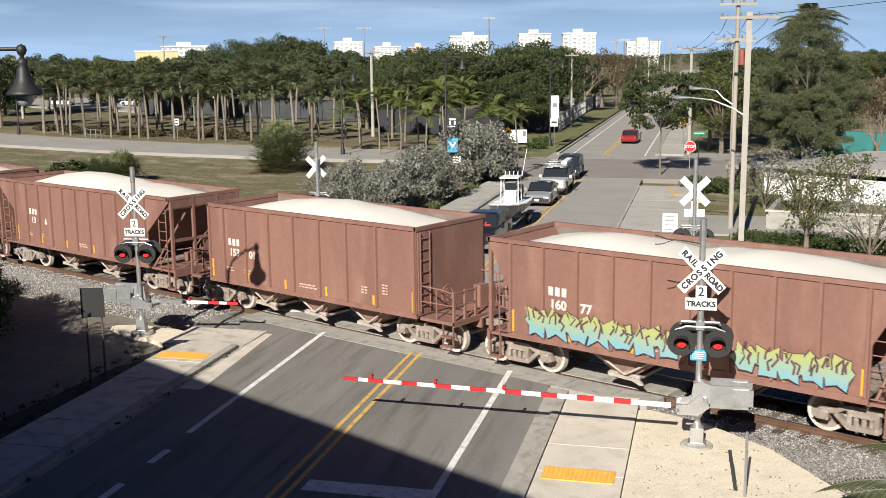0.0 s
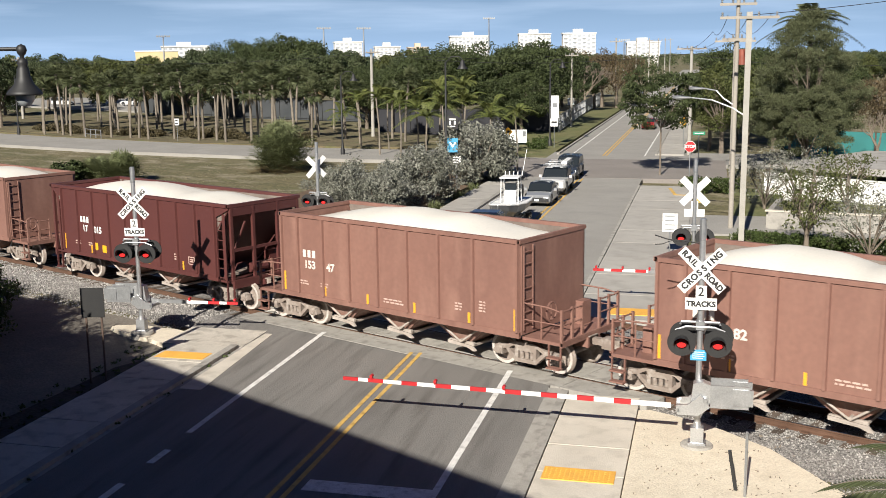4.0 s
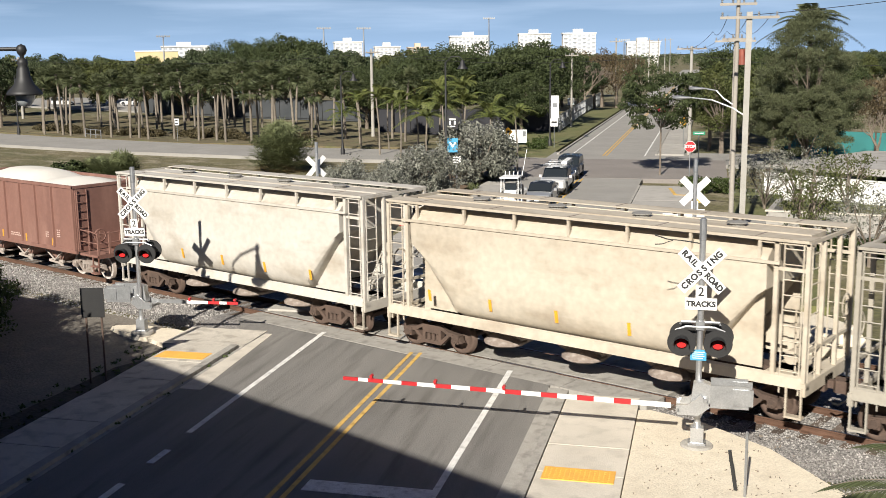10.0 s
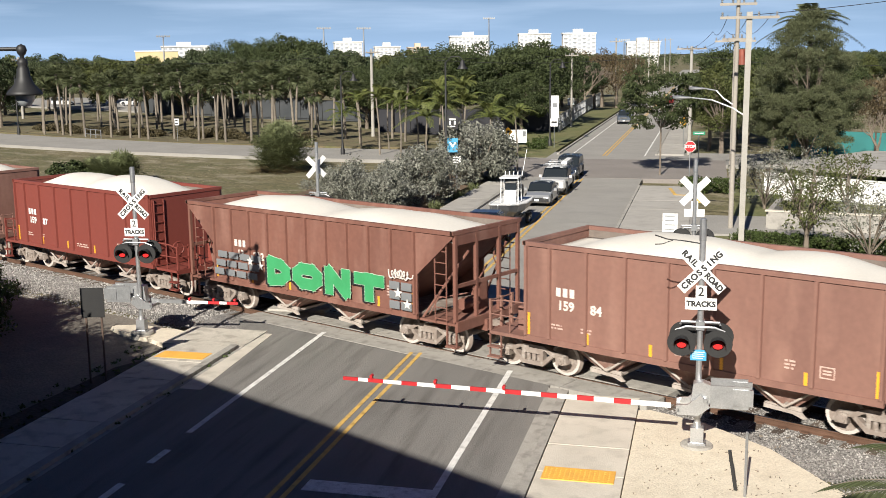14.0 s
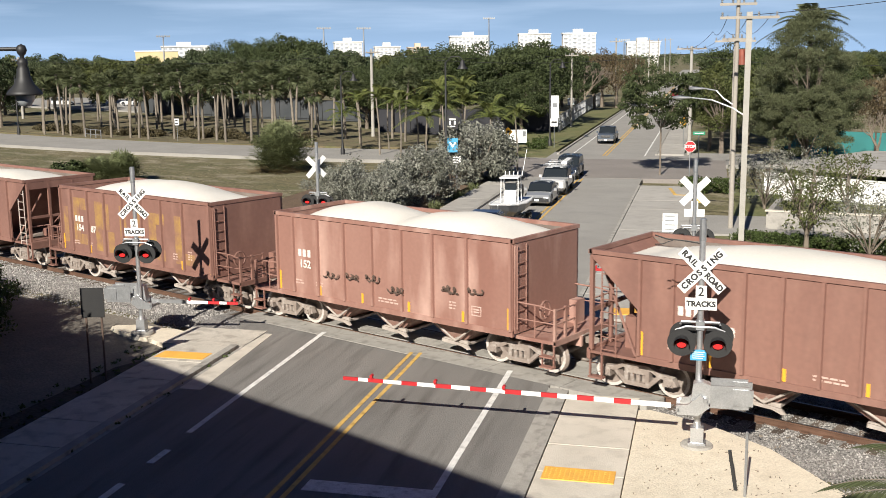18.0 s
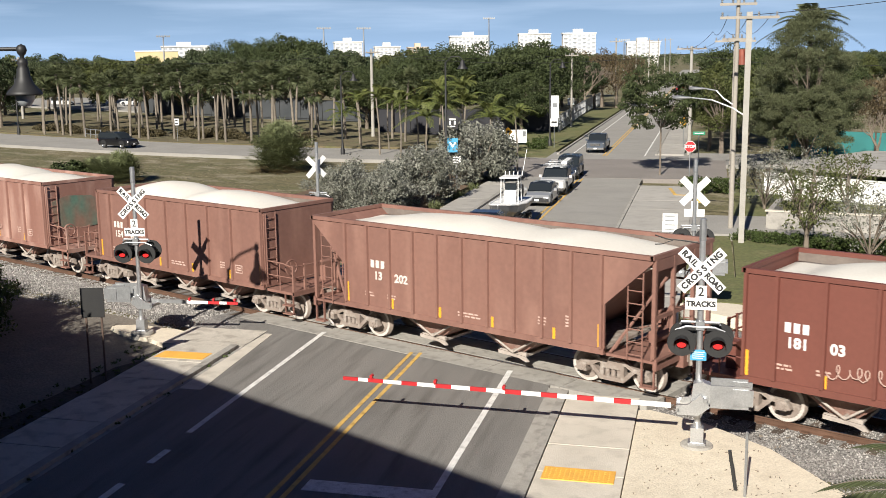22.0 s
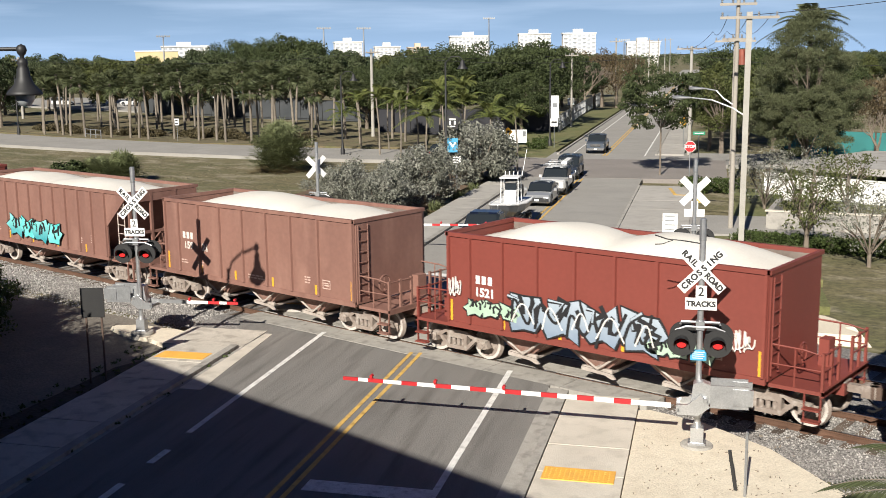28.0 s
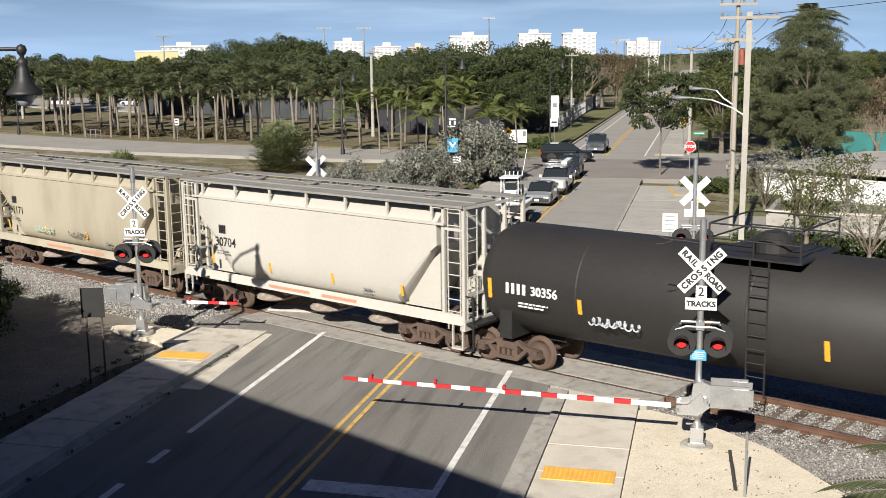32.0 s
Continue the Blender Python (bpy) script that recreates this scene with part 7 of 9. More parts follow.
def banner_pole(x, y, h, label, banners, turn):
    t = thing("lamp_post", label, "street lamp", pose(x, y, GROUND, 0, 0, turn))
    part("pole", deck_bm(lambda b: lathe(b, [(0.2, 0), (0.2, 0.7), (0.12, 0.9), (0.085, 1.4), (0.06, h), (0, h)], 14)), BLACK, t, smooth=True)
    part("arm", deck_bm(lambda b: pipe(b, [(0, 0, h - 0.5), (0.05, 0, h), (0.4, 0, h + 0.35), (0.9, 0, h + 0.35), (1.15, 0, h + 0.15)], 0.04, 6)), BLACK, t)
    part("shade", deck_bm(lambda b: lathe(b, [(0.05, 0.15), (0.12, 0.05), (0.18, -0.2), (0.36, -0.42), (0.36, -0.46)], 16, Matrix.Translation((1.15, 0, h)))), BLACK, t, smooth=True)
    for z0, z1, w, material, lab in banners:
        part("banner", deck_bm(lambda b: box(b, 0.08, 0.08 + w, -0.012, 0.012, z0, z1)), material, t, lab)
    return t


b1 = banner_pole(-45.2, 31.2, 8.4, "tall black lamp post with hanging banners", ((4.0, 4.85, 0.72, BLACK, "black banner with pale emblem"), (2.45, 3.4, 0.72, SIGN_BLUE, "blue banner"), ), FACE)
part("emblem", deck_bm(lambda b: (box(b, 0.25, 0.62, -0.02, -0.013, 4.15, 4.22), box(b, 0.22, 0.34, -0.02, -0.013, 4.3, 4.55), box(b, 0.54, 0.66, -0.02, -0.013, 4.3, 4.55), box(b, 0.22, 0.66, -0.02, -0.013, 4.6, 4.7))), WHITE, b1)
part("emblem", deck_bm(lambda b: prism(b, [(0.2, 3.1), (0.44, 2.75), (0.7, 3.1), (0.6, 3.15), (0.44, 2.95), (0.28, 3.15)], "y", -0.02, -0.013)), WHITE, b1)
b2 = banner_pole(-56.2, 60.2, 8.0, "black lamp post with a tall white banner", ((2.9, 5.0, 0.75, WHITE, "white banner"),), FACE)
part("emblem", deck_bm(lambda b: box(b, 0.25, 0.65, -0.02, -0.013, 3.9, 4.3)), G_GREY, b2)
banner_pole(-67.0, 43.4, 7.2, "tall black lamp post by the side street", (), 30)
banner_pole(-121.0, 43.0, 7.0, "black lamp post by the side street", (), 30)


# ---- plants ----
OAK = leaf_mat("dark_oak_leaves", (0.040, 0.056, 0.022), (0.070, 0.086, 0.034), 0.2)
# paler and bluer than the oaks: distance haze is mixed into this leaf colour
HAZY_LEAF = leaf_mat("hazy_far_tree_leaves", (0.060, 0.080, 0.036), (0.095, 0.112, 0.055))
FAR_DARK = leaf_mat("far_dark_tree_leaves", (0.045, 0.062, 0.030), (0.075, 0.092, 0.044))
OLIVE = leaf_mat("olive_leaves", (0.075, 0.090, 0.028), (0.11, 0.12, 0.045))
RUSTY = leaf_mat("rusty_leaves", (0.13, 0.088, 0.05), (0.115, 0.098, 0.055))
PALM_LEAF = leaf_mat("palm_leaves", (0.075, 0.094, 0.042), (0.115, 0.125, 0.062), fine=0.3)
ARECA_LEAF = leaf_mat("yellowish_palm_leaves", (0.085, 0.115, 0.030), (0.145, 0.150, 0.050), fine=0.5)
SILVER_LEAF = leaf_mat("silvery_leaves", (0.24, 0.24, 0.205), (0.13, 0.138, 0.105), 0.15, 0.5)
HEDGE_LEAF = leaf_mat("hedge_leaves", (0.05, 0.075, 0.022), (0.075, 0.10, 0.03))
PINE_LEAF = leaf_mat("wispy_green_leaves", (0.095, 0.112, 0.055), (0.14, 0.148, 0.080), 0.35)
STRAP_LEAF = leaf_mat("grey_green_fan_leaves", (0.115, 0.14, 0.06), (0.17, 0.18, 0.09), fine=0.6)
SCRUB_LEAF = leaf_mat("brown_scrub_leaves", (0.085, 0.07, 0.04), (0.12, 0.10, 0.05))
DRY_LEAF = leaf_mat("straw_leaves", (0.20, 0.155, 0.08), (0.15, 0.11, 0.055))


def leaf_cloud(rnd, centres, radii, per, size, flat=1.0, droop=0.0, slim=0.42):
    """Many small leaf blades gathered in clumps: corner points and faces."""
    n = len(centres) * per
    c = np.repeat(np.asarray(centres), per, 0)
    r = np.repeat(np.asarray(radii), per)[:, None]
    d = rnd.normal(size=(n, 3))
    d /= np.linalg.norm(d, axis=1)[:, None]
    p = c + d * r * (rnd.uniform(0.15, 1, (n, 1)) ** 0.5) * np.array([1, 1, flat])
    u = rnd.normal(size=(n, 3))
    u[:, 2] -= droop
    u /= np.linalg.norm(u, axis=1)[:, None]
    v = np.cross(u, rnd.normal(size=(n, 3)))
    v /= np.linalg.norm(v, axis=1)[:, None] + 1e-9
    s = size * rnd.uniform(0.6, 1.4, (n, 1))
    q = np.stack([p - u * s, p + v * s * slim, p + u * s, p - v * s * slim], 1)
    return q.reshape(-1, 3), np.arange(n * 4).reshape(-1, 4)


def raw_mesh(name, V, F, material):
    me = bpy.data.meshes.new(name)
    me.from_pydata(V.tolist() if hasattr(V, "tolist") else V, [], F.tolist() if hasattr(F, "tolist") else F)
    me.materials.append(material)
    return me


def limb_mesh(name, rnd, h, r, spread, tips, material, fork=0.35, lean=0.0):
    """A tapered trunk that forks into limbs reaching towards the tips."""
    bm = bmesh.new()
    top = Vector((lean * h, 0.1 * lean * h, h * fork))
    pipe(bm, [(0, 0, -0.1), (lean * h * 0.2 + 0.05 * r, 0, h * fork * 0.5), top], r, 8, r * 0.7)
    for tip in tips:
        tip = Vector(tip)
        mid = top.lerp(tip, 0.5) + Vector((rnd.uniform(-.3, .3), rnd.uniform(-.3, .3), rnd.uniform(0, .5)))
        pipe(bm, [top - Vector((0, 0, 0.2)), mid, tip], r * 0.45, 5, r * 0.1)
        for _ in range(2):
            e = mid.lerp(tip, rnd.uniform(0.3, 0.9)) + Vector((rnd.uniform(-1, 1), rnd.uniform(-1, 1), rnd.uniform(0, 1))) * spread * 0.3
            pipe(bm, [mid, e], r * 0.22, 4, r * 0.06)
    return to_mesh(name, bm, material)


def make_tree_kind(key, seed, h, width, leaf, clumps, per, size, bark=None, girth=0.03, fork=0.3, low=0.28, flat=0.75, holes=0.75, droop=0.0, slim=0.42, cone=0.0):
    """Trunk and crown meshes of one broad-leaved tree."""
    rnd = np.random.RandomState(seed)
    cs, rs = [], []
    for k in range(clumps):
        t = rnd.uniform(0, 2 * math.pi)
        e = rnd.uniform(-1, 1)
        q = (rnd.uniform(0.25, 1) ** 0.5)
        z = h * (low + (1 - low) * (0.5 + 0.47 * e * q))
        w = width * 0.5 * math.sqrt(max(0.05, 1 - (e * q) ** 2)) * q * rnd.uniform(0.7, 1.12)
        w *= 1 + cone * (0.55 - z / h)
        cs.append((w * math.cos(t), w * math.sin(t), z))
        rs.append(width * rnd.uniform(0.09, 0.17) * holes)
    V, F = leaf_cloud(rnd, cs, rs, per, size, flat, droop, slim)
    tips = [cs[i] for i in rnd.choice(len(cs), min(12, len(cs)), replace=False)]
    prnd = random.Random(seed)
    return limb_mesh("trunk", prnd, h, h * girth, width * 0.3, tips, bark or TRUNK, fork), raw_mesh("crown", V, F, leaf)


KINDS = {}


def plant(key, name, label, x, y, scale=1.0, turn=0.0, group="", stretch=1.0, z=GROUND, category="tree"):
    t = thing(name, label, category, pose(x, y, z, 0, 0, turn) @ Matrix.Diagonal((scale, scale, scale * stretch, 1)), group)
    trunk, crown = KINDS[key]
    if trunk:
        link("trunk", trunk, t)
    for nm, me in (crown if isinstance(crown, list) else [("crown", crown)]):
        link(nm, me, t)
    return t


for k in range(3):
    KINDS["oak", k] = make_tree_kind("oak", 11 + k, 10, 11, OAK, 120, 200, 0.145)
    KINDS["far", k] = make_tree_kind("far", 31 + k, 10, 10, (HAZY_LEAF, OLIVE, FAR_DARK)[k], 90, 170, 0.2)
    KINDS["olive", k] = make_tree_kind("olive", 51 + k, 9, 7, OLIVE, 60, 110, 0.15, holes=0.9)
KINDS["rusty", 0] = make_tree_kind("rusty", 71, 10, 10, RUSTY, 70, 60, 0.17, holes=0.85)
KINDS["wispy", 0] = make_tree_kind("wispy", 73, 12.0, 8.0, PINE_LEAF, 230, 230, 0.14, girth=0.018, low=0.19, flat=0.55, holes=0.62, droop=0.6, slim=0.13, cone=1.3)
KINDS["wispy", 1] = make_tree_kind("wispy", 74, 8.0, 9.0, PINE_LEAF, 180, 220, 0.14, girth=0.018, low=0.30, flat=0.5, holes=0.62, droop=0.6, slim=0.13, cone=1.2)
KINDS["street", 0] = make_tree_kind("street", 75, 8.6, 7.0, OAK, 90, 130, 0.12, fork=0.45, low=0.40, flat=0.4, holes=0.85, girth=0.011)
KINDS["silver", 0] = make_tree_kind("silver", 76, 3.9, 7.2, SILVER_LEAF, 130, 130, 0.095, fork=0.25, low=0.0, flat=0.85, holes=0.7)
KINDS["silver", 1] = make_tree_kind("silver", 77, 4.0, 5.0, SILVER_LEAF, 100, 110, 0.10, fork=0.25, low=0.02, flat=0.85, holes=0.75)
KINDS["sparse", 0] = make_tree_kind("sparse", 78, 3.6, 4.2, SILVER_LEAF, 60, 36, 0.065, fork=0.2, low=0.2, flat=0.9, holes=0.95)
KINDS["sparse", 1] = make_tree_kind("sparse", 79, 4.4, 3.4, OLIVE, 46, 40, 0.075, fork=0.25, low=0.2, flat=0.9, holes=0.95)
KINDS["hedge", 0] = make_tree_kind("hedge", 80, 1.3, 2.6, HEDGE_LEAF, 50, 45, 0.10, fork=0.3, low=0.0, holes=0.9)
KINDS["scrub", 0] = make_tree_kind("scrub", 84, 1.1, 3.4, SCRUB_LEAF, 50, 60, 0.10, fork=0.3, low=0.0, holes=0.9)
KINDS["bush", 0] = make_tree_kind("bush", 81, 2.2, 3.2, OAK, 60, 60, 0.15, fork=0.2, low=0.0, holes=0.9)
KINDS["nearbush", 0] = make_tree_kind("nearbush", 82, 3.2, 3.6, HEDGE_LEAF, 90, 90, 0.075, fork=0.2, low=0.0, holes=0.85)


def bare_tree(seed, h):
    rnd = random.Random(seed)
    bm = bmesh.new()
    def grow(p, d, length, r, depth):
        q = p + d * length
        pipe(bm, [p, p.lerp(q, 0.5) + Vector((rnd.uniform(-.1, .1), rnd.uniform(-.1, .1), 0)) * length * 0.4, q], r, 5, r * 0.6)
        if depth:
            for _ in range(3):
                e = (d + Vector((rnd.uniform(-1, 1), rnd.uniform(-1, 1), rnd.uniform(-0.1, 0.6))) * 0.75).normalized()
                grow(q, e, length * rnd.uniform(0.6, 0.85), r * 0.55, depth - 1)
    grow(Vector((0, 0, -0.1)), Vector((0, 0, 1)), h * 0.25, h * 0.028, 4)
    return to_mesh("trunk", bm, TRUNK)


def fan_palm(seed, h, n=38, size=0.98):
    """Cabbage palm: slightly bent trunk and a round head of fan leaves; a few hang dry below."""
    rnd = random.Random(seed)
    bend = Vector((rnd.uniform(-0.5, 0.5), rnd.uniform(-0.5, 0.5), 0))
    bm = bmesh.new()
    pts = [Vector((0, 0, -0.1)) + bend * (k / 6) ** 2 + Vector((0, 0, h * k / 6)) for k in range(7)]
    pipe(bm, pts, 0.135, 9, 0.11)
    trunk = to_mesh("trunk", bm, PALM_TRUNK)
    top = pts[-1]
    def fronds(count, lo, hi, sag):
        V, F = [], []
        for i in range(count):
            az = 2.4 * i + rnd.uniform(-.3, .3)
            el = math.radians(rnd.uniform(lo, hi))
            d = Vector((math.cos(az) * math.cos(el), math.sin(az) * math.cos(el), math.sin(el)))
            hub = top + d * size * rnd.uniform(0.7, 1.0)
            side = d.cross(Vector((0, 0, 1))).normalized()
            upv = side.cross(d).normalized()
            b = len(V)
            V += [tuple(top), tuple(hub + side * 0.02), tuple(hub - side * 0.02)]
            F.append((b, b + 1, b + 2))
            for k in range(14):
                a = math.radians(-117 + 18 * k)
                w = (d * math.cos(a) + side * math.sin(a)).normalized()
                tip = hub + w * size * rnd.uniform(0.62, 0.9) + Vector((0, 0, -sag * size * rnd.uniform(0.15, 0.4))) + upv * 0.12 * abs(math.sin(a))
                e = w.cross(upv).normalized() * size * 0.052
                m_ = hub.lerp(tip, 0.5) + upv * 0.04
                b = len(V)
                V += [tuple(hub), tuple(m_ + e), tuple(tip), tuple(m_ - e)]
                F.append((b, b + 1, b + 2, b + 3))
        return V, F
    V, F = fronds(n, -48, 88, 0.7)
    crown = raw_mesh("crown", V, F, PALM_LEAF)
    V, F = fronds(1, -75, -45, 0.9)
    return trunk, [("crown", crown), ("dry_fronds", raw_mesh("dry_fronds", V, F, DRY_LEAF))]


def feather_palm(seed, h, n=13, size=2.4, leaf=None, r=0.09):
    rnd = random.Random(seed)
    bm = bmesh.new()
    pipe(bm, [(0, 0, -0.1), (rnd.uniform(-.1, .1), rnd.uniform(-.1, .1), h * 0.5), (rnd.uniform(-.2, .2), rnd.uniform(-.2, .2), h)], r, 8, r * 0.7)
    trunk = to_mesh("trunk", bm, PALM_TRUNK)
    V, F = [], []
    for i in range(n):
        az = 2.4 * i
        el = math.radians(rnd.uniform(15, 80))
        L = size * rnd.uniform(0.8, 1.1)
        spine = []
        for k in range(13):
            s = k / 12
            out = L * s * math.cos(el) * (1 + 0.2 * s)
            zz = h + L * (s * math.sin(el) - 0.75 * s * s * (0.6 + 0.4 * math.cos(el)))
            spine.append(Vector((math.cos(az) * out, math.sin(az) * out, zz)))
        side = Vector((-math.sin(az), math.cos(az), 0))
        for k in range(1, 13):
            d = (spine[k] - spine[k - 1]).normalized()
            b = len(V)
            V += [tuple(spine[k - 1] + side * 0.02), tuple(spine[k] + side * 0.015), tuple(spine[k] - side * 0.015), tuple(spine[k - 1] - side * 0.02)]
            F.append((b, b + 1, b + 2, b + 3))
            for s in (-1, 1):
                for off in (0, 0.33, 0.67):
                    p = spine[k - 1].lerp(spine[k], off)
                    ll = L * 0.26 * (1 - abs(k / 12 - 0.45) * 0.9)
                    tip = p + (side * s * 0.8 + d * 0.6).normalized() * ll + Vector((0, 0, -0.28 * ll))
                    e = d * 0.03 * size / 2.4
                    b = len(V)
                    V += [tuple(p), tuple(p.lerp(tip, 0.4) + e), tuple(tip), tuple(p.lerp(tip, 0.4) - e)]
                    F.append((b, b + 1, b + 2, b + 3))
    return trunk, [("crown", raw_mesh("crown", V, F, leaf or ARECA_LEAF))]


def fountain(seed, h, spread, n, dead=0.12):
    """Trunkless clump of long arching strap leaves, with some dry ones at its foot."""
    rnd = random.Random(seed)
    out = []
    for nm, count, leaf in (("leaves", int(n * (1 - dead)), STRAP_LEAF), ("dry_leaves", int(n * dead), DRY_LEAF)):
        V, F = [], []
        for i in range(count):
            az = rnd.uniform(0, 6.28)
            rise = rnd.uniform(0.25, 1.0) if nm == "leaves" else rnd.uniform(0.1, 0.4)
            q = rnd.random() ** 0.5
            root = Vector((math.cos(az * 1.7 + i), math.sin(az * 1.7 + i), 0)) * spread * 0.28 * q
            d = Vector((math.cos(az), math.sin(az), 0))
            side = Vector((-d.y, d.x, 0))
            L, reach = h * rise * rnd.uniform(0.85, 1.15), spread * 0.42 * rnd.uniform(0.3, 1.15)
            w = rnd.uniform(0.035, 0.07)
            pts = [root + d * reach * s + Vector((0, 0, L * (2.1 * s - 1.25 * s * s * (1.45 - 0.5 * rise)))) for s in (0, 0.3, 0.6, 0.85, 1.0)]
            b = len(V)
            for k, p in enumerate(pts):
                ww = w * (1.0, 1.2, 1.0, 0.6, 0.05)[k]
                V += [tuple(p + side * ww), tuple(p - side * ww)]
            F += [(b + 2 * k, b + 2 * k + 1, b + 2 * k + 3, b + 2 * k + 2) for k in range(4)]
        out.append((nm, raw_mesh(nm, V, F, leaf)))
    return None, out


def fan_clump(seed, h, spread, n):
    """Trunkless clump of stiff fan leaves on long stalks, dry ones at its foot."""
    rnd = random.Random(seed)
    out = []
    for nm, count, leaf in (("leaves", n, STRAP_LEAF), ("dry_leaves", n // 6, DRY_LEAF)):
        V, F = [], []
        for i in range(count):
            az = rnd.uniform(0, 6.28)
            el = math.asin(rnd.uniform(0.12, 1.0)) if nm == "leaves" else rnd.uniform(0.02, 0.2)
            d = Vector((math.cos(az) * math.cos(el), math.sin(az) * math.cos(el), math.sin(el)))
            side = d.cross(Vector((0.01, 0, 1))).normalized()
            up = side.cross(d).normalized()
            root = Vector((rnd.uniform(-1, 1), rnd.uniform(-1, 1), 0)) * spread * 0.12
            f = rnd.uniform(0.55, 1.0)
            hub = root + Vector((d.x * spread * 0.36 * f, d.y * spread * 0.36 * f, max(0.1, d.z * (h - 0.7) * f)))
            size = rnd.uniform(0.6, 0.85)
            b = len(V)
            V += [tuple(root), tuple(hub + side * 0.02), tuple(hub - side * 0.02)]
            F.append((b, b + 1, b + 2))
            for k in range(13):
                a = math.radians(-120 + 20 * k)
                w = (d * math.cos(a) + side * math.sin(a)).normalized()
                tip = hub + w * size * rnd.uniform(0.75, 1.05) + up * rnd.uniform(-0.05, 0.2) + Vector((0, 0, -0.16 * size))
                e = w.cross(up).normalized() * 0.032
                mid = hub.lerp(tip, 0.45) + up * 0.05
                b = len(V)
                V += [tuple(hub), tuple(mid + e), tuple(tip), tuple(mid - e)]
                F.append((b, b + 1, b + 2, b + 3))
        out.append((nm, raw_mesh(nm, V, F, leaf)))
    return None, out


for k in range(5):
    KINDS["sabal", k] = fan_palm(100 + k, 5.2 + 0.42 * k)
for k in range(3):
    KINDS["areca", k] = feather_palm(120 + k, 3.1 + 0.5 * k, 12, 1.9, r=0.065)
KINDS["royal", 0] = feather_palm(130, 10.2, 30, 3.2, PALM_LEAF, 0.2)
KINDS["thin", 0] = feather_palm(131, 4.6, 12, 1.5, ARECA_LEAF, 0.07)
KINDS["palmetto", 0] = fan_clump(140, 4.0, 5.4, 420)
KINDS["palmetto", 1] = fan_clump(141, 2.6, 3.8, 240)
KINDS["tuft", 0] = fountain(142, 1.6, 2.0, 700, 0.75)

# cabbage palms in loose rows along the side street
rnd = random.Random(5)
PALMS = "cabbage palms along the side street"
k = 0
for row, (x0, y0, x1, y1, n) in enumerate(((-120.0, 44.5, -84.0, 49.0, 18), (-127.0, 52.0, -84.5, 58.0, 17), (-138.0, 60.0, -92.0, 68.0, 14))):
    for i in range(n):
        s = (i + rnd.uniform(-0.25, 0.25)) / (n - 1)
        plant(("sabal", rnd.randrange(5)), "cabbage_palm", "cabbage palm with a rough grey trunk and fan leaves", x0 + (x1 - x0) * s, y0 + (y1 - y0) * s + rnd.uniform(-1.8, 1.8), rnd.uniform(0.92, 1.12), rnd.uniform(0, 360), PALMS, category="palm tree")
for x, y, sc in ((-86.3, 50.5, 1.0), (-82.0, 51.5, 1.0), (-78.8, 51.0, 0.95), (-74.5, 53.5, 0.9), (-80.0, 57.0, 1.05), (-72.0, 57.5, 0.95), (-76, 60, 1.0)):
    plant(("sabal", rnd.randrange(5)), "cabbage_palm", "cabbage palm with a rough grey trunk and fan leaves", x, y, sc, rnd.uniform(0, 360), PALMS, category="palm tree")

for i in range(22):
    s_ = i / 21
    plant(("scrub", 0), "low_scrub", "low brownish scrub between the palm trunks", -123 + 40 * s_ + rnd.uniform(-1, 1), 46.5 + 5.5 * s_ + rnd.uniform(-0.8, 1.6), rnd.uniform(0.7, 1.1), 50 * i, "low scrub under the palms", category="shrub")
# feather palms at the corner of the crossing street
for i, (x, y, sc) in enumerate(((-69.5, 46.0, 1.2), (-66.5, 49.0, 1.35), (-64.0, 45.0, 1.3), (-62.0, 47.8, 1.4), (-60.5, 43.8, 1.35), (-57.8, 45.8, 1.45), (-56.0, 42.0, 1.3), (-54.2, 44.6, 1.4), (-53.0, 40.5, 1.25), (-50.8, 43.5, 1.3), (-71.5, 50.5, 1.3), (-59, 50.5, 1.5), (-54.5, 49, 1.4))):
    plant(("areca", i % 3), "feather_palm", "young yellow-green feather palm with drooping fronds", x, y, sc, 50 * i, "feather palms at the corner", category="palm tree")
plant(("thin", 0), "young_palm", "slim young palm on the verge", -43.9, 37.6, 1.05, 20, category="palm tree")
plant(("palmetto", 0), "fan_palm_clump", "large clump of stiff grey-green fan leaves", -63.2, 32.6, 1.16, 0, category="shrub")
plant(("palmetto", 1), "fan_palm_clump", "low clump of stiff green fan leaves", -67.6, 20.9, 1.05, 40, category="shrub")
plant(("palmetto", 1), "fan_palm_clump", "low clump of stiff green fan leaves", -69.6, 20.2, 0.85, 140, category="shrub")
plant(("bush", 0), "shrub", "rounded green shrub on the dry grass", -70.0, 18.0, 1.0, 0, category="shrub", stretch=0.8)

# silvery shrubs between the crossing and the side street
SH = "silvery shrubs by the road"
for x, y, kx, sc, tn in ((-41.0, 19.2, 0, 0.80, 0), (-44.5, 20.5, 0, 0.62, 70), (-41.0, 24.0, 1, 0.92, 140), (-45.0, 26.5, 0, 0.52, 200), (-44.0, 33.2, 1, 1.12, 30), (-46.0, 36.3, 1, 1.0, 90), (-49.0, 30.5, 0, 0.40, 300), (-38.3, 17.0, 1, 0.72, 250)):
    plant(("silver", kx), "silvery_shrub", "dense shrub with small silvery grey leaves", x, y, sc, tn, SH, category="shrub")
for x, y, sc in ((-38.6, 22.0, 0.5), (-40.4, 26.4, 0.55), (-42.0, 30.0, 0.5), (-43.2, 40.6, 0.5)):
    plant(("tuft", 0), "grass_tuft", "dry straw-coloured grass tuft", x, y, sc, 30 * x, category="grass")

